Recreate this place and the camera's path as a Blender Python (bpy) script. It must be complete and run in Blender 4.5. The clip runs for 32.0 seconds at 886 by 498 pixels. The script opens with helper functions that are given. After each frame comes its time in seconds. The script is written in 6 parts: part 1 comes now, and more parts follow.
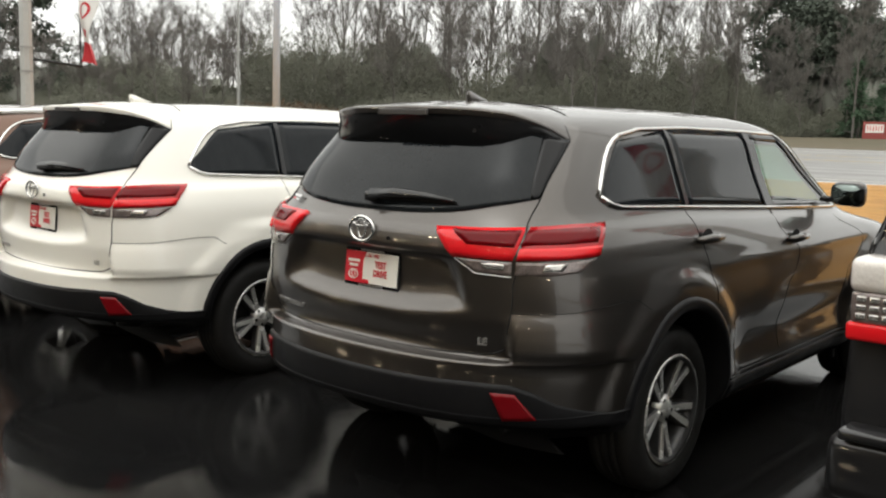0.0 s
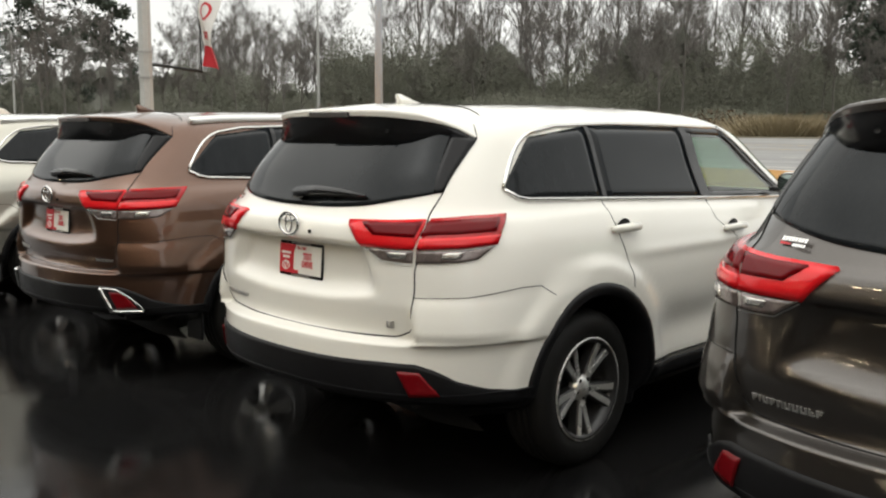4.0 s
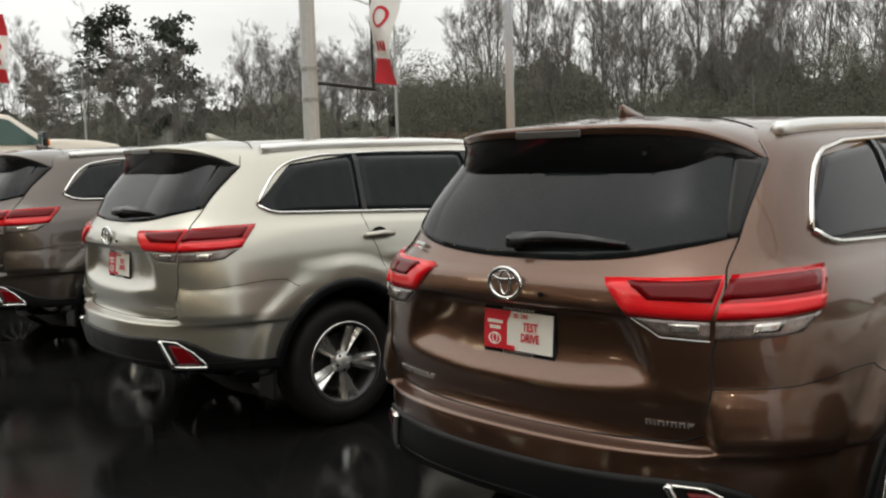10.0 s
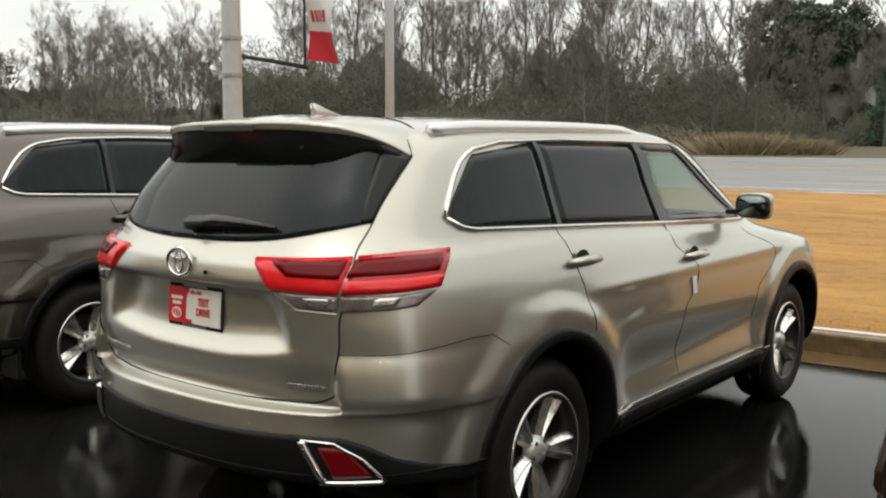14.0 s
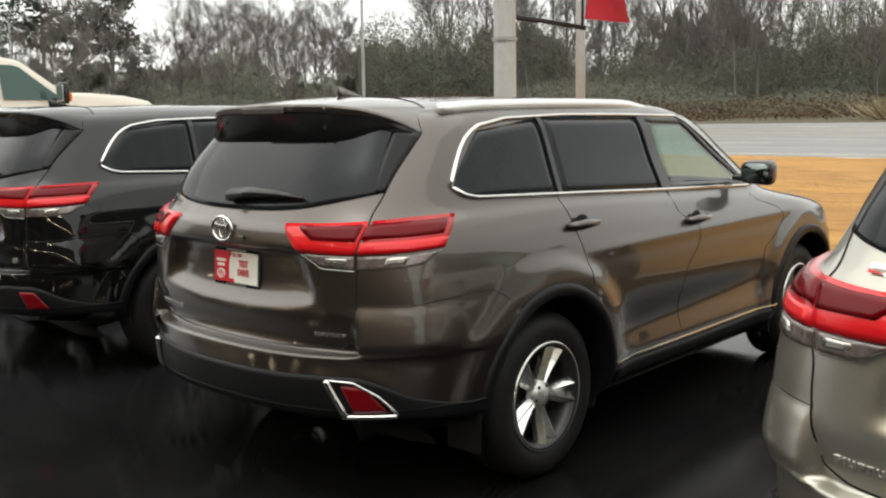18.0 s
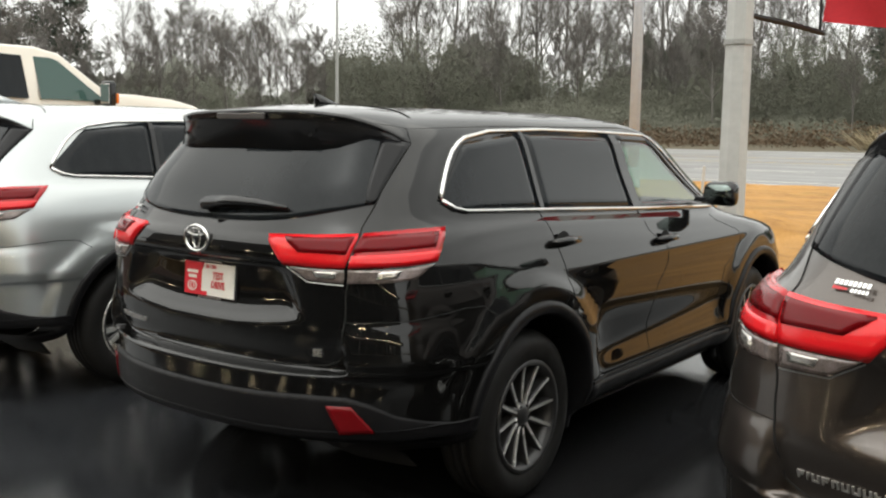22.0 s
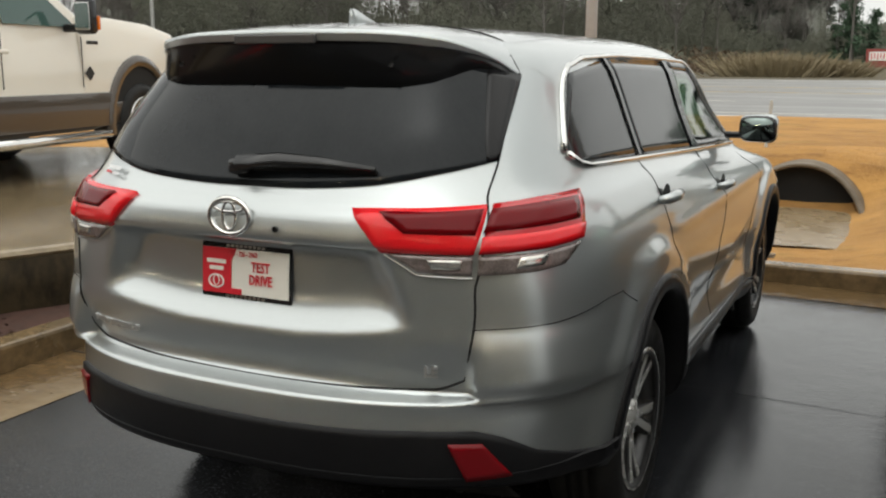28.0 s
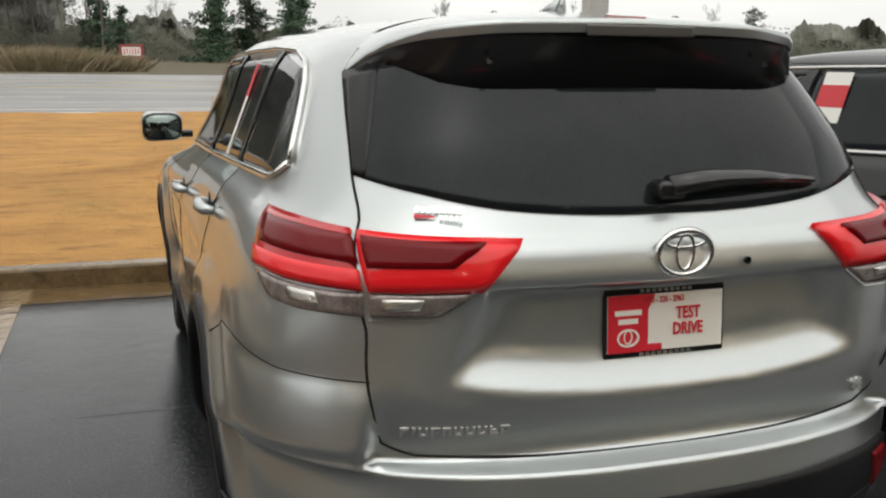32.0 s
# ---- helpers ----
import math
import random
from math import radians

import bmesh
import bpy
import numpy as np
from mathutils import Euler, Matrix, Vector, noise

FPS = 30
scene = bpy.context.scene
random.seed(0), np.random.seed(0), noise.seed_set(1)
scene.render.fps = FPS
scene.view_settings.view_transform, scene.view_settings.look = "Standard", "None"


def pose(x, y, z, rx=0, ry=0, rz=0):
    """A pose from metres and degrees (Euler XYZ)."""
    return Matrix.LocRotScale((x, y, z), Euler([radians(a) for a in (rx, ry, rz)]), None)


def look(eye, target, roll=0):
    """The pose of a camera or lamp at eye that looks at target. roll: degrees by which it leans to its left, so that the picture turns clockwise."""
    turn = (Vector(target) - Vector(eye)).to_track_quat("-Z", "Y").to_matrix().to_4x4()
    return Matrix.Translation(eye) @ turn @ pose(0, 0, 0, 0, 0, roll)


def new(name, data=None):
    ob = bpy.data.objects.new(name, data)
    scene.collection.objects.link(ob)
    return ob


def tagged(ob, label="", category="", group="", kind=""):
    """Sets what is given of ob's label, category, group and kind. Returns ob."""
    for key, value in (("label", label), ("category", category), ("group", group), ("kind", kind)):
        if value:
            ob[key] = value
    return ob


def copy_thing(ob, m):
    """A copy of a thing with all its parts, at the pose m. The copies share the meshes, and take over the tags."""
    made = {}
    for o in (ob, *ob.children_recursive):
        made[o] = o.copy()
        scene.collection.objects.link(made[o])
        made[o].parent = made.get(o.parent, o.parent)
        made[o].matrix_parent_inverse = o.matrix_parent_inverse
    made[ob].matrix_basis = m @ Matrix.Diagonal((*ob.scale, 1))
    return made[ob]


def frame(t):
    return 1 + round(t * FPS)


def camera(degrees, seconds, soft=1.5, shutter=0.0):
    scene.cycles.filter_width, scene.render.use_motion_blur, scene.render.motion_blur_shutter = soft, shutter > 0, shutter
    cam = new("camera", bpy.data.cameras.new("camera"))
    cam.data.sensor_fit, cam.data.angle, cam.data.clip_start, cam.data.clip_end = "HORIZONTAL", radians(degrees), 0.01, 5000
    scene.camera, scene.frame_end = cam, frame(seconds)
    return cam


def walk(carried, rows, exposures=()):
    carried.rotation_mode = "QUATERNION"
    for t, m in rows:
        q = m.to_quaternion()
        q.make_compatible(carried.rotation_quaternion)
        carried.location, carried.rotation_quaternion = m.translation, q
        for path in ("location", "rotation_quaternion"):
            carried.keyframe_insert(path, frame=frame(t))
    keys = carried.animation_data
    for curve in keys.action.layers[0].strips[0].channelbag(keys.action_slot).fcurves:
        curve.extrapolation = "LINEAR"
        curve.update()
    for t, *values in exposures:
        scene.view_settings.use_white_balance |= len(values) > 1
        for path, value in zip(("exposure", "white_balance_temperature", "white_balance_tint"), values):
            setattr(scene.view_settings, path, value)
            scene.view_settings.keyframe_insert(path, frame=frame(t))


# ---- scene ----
# seconds, x, y, z, heading, pitch, roll
PATH = (
    (0, 2.727, -2.668, 1.580, 39.90, -7.33, -1.55),
    (0.5, 2.507, -2.645, 1.599, 38.42, -9.00, -1.27),
    (1, 2.259, -2.656, 1.610, 37.38, -7.76, 0.76),
    (1.5, 2.047, -2.607, 1.591, 38.35, -9.03, 1.01),
    (2, 1.829, -2.558, 1.587, 39.32, -9.88, -0.52),
    (2.5, 1.557, -2.577, 1.585, 40.92, -9.41, 0.16),
    (3, 1.224, -2.577, 1.596, 42.23, -9.46, 1.90),
    (3.5, 0.906, -2.513, 1.581, 43.88, -8.25, 0.55),
    (4, 0.610, -2.456, 1.576, 43.77, -7.36, -0.22),
    (4.5, 0.320, -2.406, 1.578, 42.83, -6.81, -0.49),
    (5, 0.018, -2.363, 1.582, 42.00, -6.63, -0.35),
    (5.5, -0.311, -2.324, 1.583, 42.23, -6.85, 0.11),
    (6, -0.685, -2.290, 1.575, 44.45, -7.48, 0.82),
    (6.5, -1.038, -2.241, 1.575, 44.98, -7.57, 1.62),
    (7, -1.403, -2.166, 1.568, 48.40, -6.79, -0.73),
    (7.5, -1.774, -2.170, 1.561, 49.44, -6.64, -0.18),
    (8, -2.108, -2.175, 1.567, 49.78, -6.22, 1.26),
    (8.5, -2.447, -2.102, 1.560, 52.08, -5.50, -0.03),
    (9, -2.757, -2.077, 1.560, 49.10, -5.33, 0.78),
    (9.5, -3.085, -2.088, 1.571, 48.09, -5.76, 1.72),
    (10, -3.403, -2.043, 1.557, 46.80, -5.73, 1.63),
    (10.5, -3.711, -2.043, 1.571, 46.78, -5.55, 0.01),
    (11, -4.066, -2.083, 1.580, 46.64, -6.08, 1.90),
    (11.5, -4.393, -2.060, 1.562, 45.31, -5.80, 2.15),
    (12, -4.741, -2.012, 1.569, 44.92, -6.16, 0.46),
    (12.5, -5.088, -2.016, 1.563, 43.22, -8.15, 1.12),
    (13, -5.422, -2.020, 1.541, 41.36, -8.28, 3.23),
    (13.5, -5.761, -1.970, 1.546, 38.31, -6.38, 1.04),
    (14, -6.049, -1.918, 1.555, 35.43, -6.21, -0.14),
    (14.5, -6.313, -1.871, 1.567, 33.28, -6.97, -0.49),
    (15, -6.582, -1.838, 1.578, 32.42, -7.88, -0.19),
    (15.5, -6.884, -1.826, 1.586, 33.41, -8.16, 0.55),
    (16, -7.246, -1.845, 1.588, 36.79, -7.02, 1.55),
    (16.5, -7.553, -1.814, 1.591, 38.12, -7.39, 1.63),
    (17, -7.937, -1.785, 1.597, 40.17, -7.77, 0.645),
    (17.5, -8.307, -1.805, 1.590, 41.18, -8.46, 1.80),
    (18, -8.618, -1.870, 1.600, 42.20, -7.90, 0.95),
    (18.5, -8.998, -1.878, 1.619, 44.07, -7.51, -1.13),
    (19, -9.410, -1.909, 1.624, 46.24, -8.89, 1.22),
    (19.5, -9.795, -1.902, 1.622, 42.20, -9.11, 1.05),
    (20, -10.201, -1.830, 1.608, 41.64, -7.99, -0.64),
    (20.5, -10.623, -1.846, 1.593, 42.33, -8.88, -0.25),
    (21, -11.042, -1.828, 1.583, 42.23, -7.71, -0.37),
    (21.5, -11.426, -1.800, 1.596, 42.16, -8.51, -1.39),
    (22, -11.849, -1.818, 1.593, 38.73, -6.85, -0.76),
    (22.5, -12.237, -1.775, 1.577, 36.91, -7.42, -0.97),
    (23, -12.580, -1.721, 1.571, 34.31, -7.31, -2.98),
    (23.5, -12.968, -1.772, 1.597, 33.99, -8.39, 0.05),
    (24, -13.336, -1.760, 1.582, 33.31, -6.82, -0.16),
    (24.5, -13.711, -1.687, 1.597, 33.23, -6.25, -1.52),
    (25, -14.086, -1.654, 1.610, 32.18, -6.94, -2.09),
    (25.5, -14.456, -1.650, 1.621, 30.70, -8.31, -2.08),
    (26, -14.819, -1.667, 1.632, 29.34, -9.74, -1.69),
    (26.5, -15.172, -1.695, 1.641, 28.65, -10.64, -1.12),
    (27, -15.512, -1.727, 1.647, 29.17, -10.41, -0.56),
    (27.5, -15.826, -1.638, 1.623, 28.09, -11.26, 0.36),
    (28, -16.142, -1.607, 1.623, 25.92, -10.96, -0.14),
    (28.5, -16.510, -1.598, 1.632, 23.43, -10.31, 0.38),
    (29, -16.881, -1.511, 1.617, 21.56, -10.17, -0.42),
    (29.5, -17.237, -1.499, 1.600, 17.79, -10.31, -1.33),
    (30, -17.592, -1.516, 1.630, 12.55, -13.47, 0.48),
    (30.5, -17.911, -1.479, 1.617, 7.82, -13.51, 0.47),
    (31, -18.289, -1.456, 1.611, -0.12, -11.94, -1.50),
    (31.5, -18.664, -1.427, 1.618, -9.24, -12.82, -0.05),
    (32, -18.962, -1.314, 1.616, -18.48, -11.02, -0.54),
)
cam = camera(50.21, 32.0, 2.2)
walk(cam, [(t, pose(x, y, z, 90 + pitch, roll, yaw)) for t, x, y, z, yaw, pitch, roll in PATH],
     ((0.0, 0.62, 6520, 7), (9.0, 0.26, 6530, 7), (16.0, 0.55, 6510, 6), (21.0, 0.80, 6490, 6), (23.5, 0.80, 6490, 6), (27.0, 0.42, 6470, 6), (32.0, 0.34, 6490, 8)))

# ---------------------------------------------------------------- light
world = bpy.data.worlds.new("overcast_sky")
scene.world = world
world.use_nodes = True
wn, wl = world.node_tree.nodes, world.node_tree.links
wn.clear()
w_out = wn.new("ShaderNodeOutputWorld")
w_bg = wn.new("ShaderNodeBackground")
w_sky = wn.new("ShaderNodeTexSky")
w_sky.sky_type = "NISHITA"
w_sky.sun_disc = False
w_sky.sun_elevation = radians(72)
w_sky.sun_rotation = radians(190)
w_sky.dust_density = 4.0
w_sat = wn.new("ShaderNodeHueSaturation")
w_sat.inputs["Saturation"].default_value = 0.10
w_co = wn.new("ShaderNodeTexCoord")
w_map = wn.new("ShaderNodeMapping")
w_map.inputs["Scale"].default_value = (1.0, 1.0, 3.0)
w_no = wn.new("ShaderNodeTexNoise")
w_no.inputs["Scale"].default_value = 2.2
w_no.inputs["Detail"].default_value = 6.0
w_ramp = wn.new("ShaderNodeMapRange")
w_ramp.inputs["From Min"].default_value = 0.3
w_ramp.inputs["From Max"].default_value = 0.7
w_ramp.inputs["To Min"].default_value = 0.82
w_ramp.inputs["To Max"].default_value = 1.15
w_mul = wn.new("ShaderNodeMix")
w_mul.data_type = "RGBA"
w_mul.blend_type = "MULTIPLY"
w_mul.inputs[0].default_value = 1.0
wl.new(w_sky.outputs[0], w_sat.inputs["Color"])
wl.new(w_co.outputs["Generated"], w_map.inputs["Vector"])
wl.new(w_map.outputs[0], w_no.inputs["Vector"])
wl.new(w_no.outputs[0], w_ramp.inputs["Value"])
w_flat = wn.new("ShaderNodeMix")
w_flat.data_type = "RGBA"
w_flat.inputs[0].default_value = 0.72
w_flat.inputs[7].default_value = (6.4, 6.3, 6.1, 1)
wl.new(w_sat.outputs[0], w_flat.inputs[6])
wl.new(w_flat.outputs[2], w_mul.inputs[6])
wl.new(w_ramp.outputs[0], w_mul.inputs[7])
wl.new(w_mul.outputs[2], w_bg.inputs["Color"])
w_bg.inputs["Strength"].default_value = 0.15
wl.new(w_bg.outputs[0], w_out.inputs["Surface"])

sun_data = bpy.data.lights.new("sun", "SUN")
sun_data.energy = 1.1
sun_data.angle = radians(125)
sun_data.color = (1.0, 0.95, 0.88)
sun = new("sun", sun_data)
sun.matrix_world = look((0, -9.5, 30), (1.7, 0, 0))


# ---------------------------------------------------------------- materials
def material(name, color, rough=0.5, metal=0.0, coat=0.0, spec=0.5, alpha=1.0, transmission=0.0):
    m = bpy.data.materials.new(name)
    m.use_nodes = True
    b = m.node_tree.nodes["Principled BSDF"]
    b.inputs["Base Color"].default_value = (*color, 1)
    b.inputs["Roughness"].default_value = rough
    b.inputs["Metallic"].default_value = metal
    b.inputs["Coat Weight"].default_value = coat
    b.inputs["Coat Roughness"].default_value = 0.03
    b.inputs["Specular IOR Level"].default_value = spec
    b.inputs["Transmission Weight"].default_value = transmission
    return m


def node(m, kind, **values):
    n = m.node_tree.nodes.new(kind)
    for key, value in values.items():
        n.inputs[key].default_value = value
    return n


def wire(m, a, b):
    m.node_tree.links.new(a, b)


def shader(m):
    return m.node_tree.nodes["Principled BSDF"]


def spread(m, socket, low, high):
    r = node(m, "ShaderNodeMapRange", **{"From Min": 0.3, "From Max": 0.7, "To Min": low, "To Max": high})
    wire(m, socket, r.inputs["Value"])
    return r.outputs[0]


def noise_of(m, scale, detail=5.0, rough=0.55, coords="Object", stretch=(1, 1, 1)):
    co = m.node_tree.nodes.new("ShaderNodeTexCoord")
    mp = node(m, "ShaderNodeMapping", Scale=stretch)
    n = node(m, "ShaderNodeTexNoise", Scale=scale, Detail=detail, Roughness=rough)
    wire(m, co.outputs[coords], mp.inputs["Vector"])
    wire(m, mp.outputs[0], n.inputs["Vector"])
    return n.outputs[0]


def blend(m, factor, a, b):
    mix = m.node_tree.nodes.new("ShaderNodeMix")
    mix.data_type = "RGBA"
    wire(m, factor, mix.inputs[0])
    for slot, value in ((6, a), (7, b)):
        if isinstance(value, tuple):
            mix.inputs[slot].default_value = (*value, 1)
        else:
            wire(m, value, mix.inputs[slot])
    return mix.outputs[2]


def bump(m, height, strength, distance):
    b = node(m, "ShaderNodeBump", Strength=strength, Distance=distance)
    wire(m, height, b.inputs["Height"])
    wire(m, b.outputs[0], shader(m).inputs["Normal"])


def mottled(name, a, b, scale, rough=0.6, fine=0.0, relief=0.0, rough_range=None, metal=0.0, coat=0.0, stretch=(1, 1, 1)):
    """Two colours mixed by a coarse and a fine noise, with a little relief."""
    m = material(name, a, rough, metal, coat)
    big = noise_of(m, scale, 6.0, 0.6, stretch=stretch)
    small = noise_of(m, scale * 9, 4.0, 0.6, stretch=stretch)
    add = node(m, "ShaderNodeMath")
    add.operation = "MULTIPLY_ADD"
    wire(m, small, add.inputs[0])
    add.inputs[1].default_value = 0.5
    half = node(m, "ShaderNodeMath")
    half.operation = "MULTIPLY"
    wire(m, big, half.inputs[0])
    half.inputs[1].default_value = 0.5
    wire(m, half.outputs[0], add.inputs[2])
    wire(m, blend(m, spread(m, add.outputs[0], 0.0, 1.0), a, b), shader(m).inputs["Base Color"])
    if rough_range:
        wire(m, spread(m, big, *rough_range), shader(m).inputs["Roughness"])
    if relief:
        bump(m, noise_of(m, fine or scale * 20, 3.0), 0.6, relief)
    return m


def car_paint(name, color, flake=0.0, metal=0.0, rough=0.36):
    """Wet lacquered paint: fine metal flake under a clear coat beaded with rain."""
    m = material(name, color, rough, metal, 1.0, 0.15)
    tone = noise_of(m, 900.0, 2.0)
    lighter = tuple(min(1.0, c * (1 + flake) + 0.01 * flake) for c in color)
    darker = tuple(c * (1 - 0.5 * flake) for c in color)
    wire(m, blend(m, spread(m, tone, 0, 1), darker, lighter), shader(m).inputs["Base Color"])
    drops = node(m, "ShaderNodeTexVoronoi", Scale=150.0)
    co = m.node_tree.nodes.new("ShaderNodeTexCoord")
    wire(m, co.outputs["Object"], drops.inputs["Vector"])
    bead = node(m, "ShaderNodeMapRange", **{"From Min": 0.0, "From Max": 0.22, "To Min": 1.0, "To Max": 0.0})
    wire(m, drops.outputs["Distance"], bead.inputs["Value"])
    b = node(m, "ShaderNodeBump", Strength=0.05, Distance=0.0015)
    wire(m, bead.outputs[0], b.inputs["Height"])
    wire(m, b.outputs[0], shader(m).inputs["Coat Normal"])
    return m


PAINT_GREY = car_paint("grey_metallic_paint", (0.080, 0.072, 0.066), 0.35, 0.92)
PAINT_WHITE = car_paint("pearl_white_paint", (0.84, 0.82, 0.76), 0.02, 0.0)
PAINT_BROWN = car_paint("brown_metallic_paint", (0.118, 0.064, 0.043), 0.35, 0.92)
PAINT_CHAMPAGNE = car_paint("champagne_silver_paint", (0.46, 0.445, 0.39), 0.15, 0.84, 0.31)
PAINT_TAUPE = car_paint("taupe_metallic_paint", (0.086, 0.073, 0.065), 0.35, 0.92)
PAINT_BLACK = car_paint("black_paint", (0.004, 0.004, 0.004), 0.1, 0.0)
shader(PAINT_BLACK).inputs["Specular IOR Level"].default_value = 0.0
PAINT_SILVER = car_paint("silver_metallic_paint", (0.428, 0.452, 0.456), 0.15, 0.84, 0.31)
PAINT_NIGHT = car_paint("dark_paint", (0.012, 0.012, 0.013), 0.2, 0.1)
TRUCK_WHITE = car_paint("truck_white_paint", (0.78, 0.74, 0.66), 0.02, 0.0)
TRUCK_TAN = car_paint("truck_brown_paint", (0.060, 0.047, 0.037), 0.3, 0.3)
CLADDING = mottled("black_textured_plastic", (0.005, 0.005, 0.006), (0.010, 0.010, 0.011), 6, 0.42, 500, 0.0006, (0.34, 0.5))
shader(CLADDING).inputs["Specular IOR Level"].default_value = 0.18
WHEEL_BRIGHT = mottled("bright_silver_alloy", (0.76, 0.76, 0.74), (0.85, 0.85, 0.83), 8, 0.2, 300, 0.0003, (0.12, 0.22), 0.92)
TRIM_BLACK = material("gloss_black_trim", (0.011, 0.011, 0.012), 0.16)
GROOVE = material("dark_gap_and_cup_shade", (0.004, 0.004, 0.004), 0.9)
CHROME = material("chrome", (0.78, 0.77, 0.75), 0.09, 1.0)
MIRROR = material("mirror_glass", (0.16, 0.19, 0.18), 0.04, 1.0)
SILVER_TRIM = material("satin_silver_trim", (0.62, 0.62, 0.61), 0.28, 1.0)
ALLOY = mottled("machined_alloy", (0.58, 0.58, 0.57), (0.70, 0.70, 0.68), 8, 0.25, 300, 0.0003, (0.18, 0.34), 0.6)
ALLOY_DARK = mottled("dark_grey_alloy", (0.045, 0.045, 0.047), (0.07, 0.07, 0.07), 8, 0.35, 300, 0.0003, (0.25, 0.45), 0.6)
RUBBER = mottled("tyre_rubber", (0.007, 0.007, 0.007), (0.014, 0.0135, 0.013), 12, 0.6, 260, 0.0012, (0.45, 0.72))
shader(RUBBER).inputs["Specular IOR Level"].default_value = 0.25
UNDERBODY_AND_SHADE = material("underbody_and_shade_black", (0.006, 0.006, 0.006), 0.85)
LAMP_RED = material("red_lamp_lens", (0.42, 0.006, 0.011), 0.12, 0.0, 0.45, 0.3)
LAMP_BRIGHT = material("bright_red_light_bar", (0.70, 0.010, 0.016), 0.2, 0.0, 0.4, 0.3)
LAMP_DARK = material("smoked_red_lens", (0.13, 0.002, 0.004), 0.1, 0.0, 0.0, 0.2)
LAMP_CLEAR = mottled("clear_lamp_lens", (0.36, 0.30, 0.285), (0.06, 0.045, 0.043), 30, 0.1, 60, 0.004, (0.05, 0.2), 0.35, 1.0)
LAMP_GREY = material("silvered_bulb_reflector", (0.62, 0.60, 0.57), 0.18, 0.8)
BRAKE_STRIP = material("pale_brake_light_lens", (0.075, 0.07, 0.068), 0.2)
FRIT = material("black_glass_border", (0.006, 0.006, 0.007), 0.22, 0.0, 0.0, 0.25)
BADGE = material("bright_badge_chrome", (0.66, 0.65, 0.64), 0.28, 0.85)
# Bluish tint put in to offset warm light bounced off the grass.
MAST = mottled("bluish_mast", (0.40, 0.45, 0.53), (0.50, 0.55, 0.62), 1.5, 0.6, 30, 0.001)
REFLECTOR = material("red_reflector", (0.15, 0.003, 0.006), 0.20, 0.0, 0.0, 0.25)
PRIVACY = mottled("wet_privacy_glass", (0.006, 0.008, 0.010), (0.014, 0.016, 0.018), 2.5, 0.06, 90, 0.0002, (0.03, 0.09), stretch=(5, 5, 0.6))
shader(PRIVACY).inputs["Specular IOR Level"].default_value = 0.21
beads = node(PRIVACY, "ShaderNodeTexVoronoi", Scale=62.0)
bead_co = PRIVACY.node_tree.nodes.new("ShaderNodeTexCoord")
wire(PRIVACY, bead_co.outputs["Object"], beads.inputs["Vector"])
bead_top = node(PRIVACY, "ShaderNodeMapRange", **{"From Min": 0.0, "From Max": 0.16, "To Min": 1.0, "To Max": 0.0})
wire(PRIVACY, beads.outputs["Distance"], bead_top.inputs["Value"])
bump(PRIVACY, bead_top.outputs[0], 0.35, 0.0016)
CABIN_DARK = mottled("dark_cabin_cloth", (0.012, 0.012, 0.013), (0.03, 0.03, 0.03), 20, 0.9)


def clear_glass(name, tint, clear=0.72):
    m = bpy.data.materials.new(name)
    m.use_nodes = True
    t = m.node_tree
    t.nodes.clear()
    out = t.nodes.new("ShaderNodeOutputMaterial")
    through_it = t.nodes.new("ShaderNodeBsdfTransparent")
    through_it.inputs["Color"].default_value = (*tint, 1)
    gloss = t.nodes.new("ShaderNodeBsdfGlossy")
    gloss.inputs["Roughness"].default_value = 0.03
    edge = t.nodes.new("ShaderNodeLayerWeight")
    edge.inputs["Blend"].default_value = 0.5
    curve_up = t.nodes.new("ShaderNodeMath")
    curve_up.operation = "POWER"
    curve_up.inputs[1].default_value = 4.0
    least = t.nodes.new("ShaderNodeMath")
    least.operation = "MULTIPLY_ADD"
    least.inputs[1].default_value = 0.75
    least.inputs[2].default_value = 0.12
    t.links.new(edge.outputs["Facing"], curve_up.inputs[0])
    t.links.new(curve_up.outputs[0], least.inputs[0])
    mix = t.nodes.new("ShaderNodeMixShader")
    t.links.new(least.outputs[0], mix.inputs[0])
    t.links.new(through_it.outputs[0], mix.inputs[1])
    t.links.new(gloss.outputs[0], mix.inputs[2])
    t.links.new(mix.outputs[0], out.inputs["Surface"])
    return m


GLASS = clear_glass("green_tinted_glass", (0.50, 0.68, 0.56))
PLATE_WHITE = material("plate_white", (0.80, 0.78, 0.72), 0.35)
PLATE_RED = material("plate_red", (0.60, 0.02, 0.035), 0.35)
STICKER_WHITE = material("sticker_white", (0.75, 0.74, 0.70), 0.5)
STICKER_RED = material("sticker_red", (0.55, 0.03, 0.04), 0.5)
FLAG_RED = mottled("flag_red_cloth", (0.55, 0.02, 0.03), (0.45, 0.015, 0.025), 3, 0.8)
FLAG_WHITE = mottled("flag_white_cloth", (0.74, 0.72, 0.69), (0.62, 0.60, 0.57), 3, 0.8)
STEEL = mottled("galvanised_steel", (0.30, 0.30, 0.29), (0.42, 0.42, 0.40), 3, 0.5, 40, 0.0005, (0.4, 0.6), 0.5)
POLE_CONCRETE = mottled("pale_painted_pole", (0.40, 0.40, 0.385), (0.50, 0.50, 0.48), 1.5, 0.6, 30, 0.001)
DARK_STEEL = material("dark_steel", (0.03, 0.03, 0.03), 0.5, 0.6)
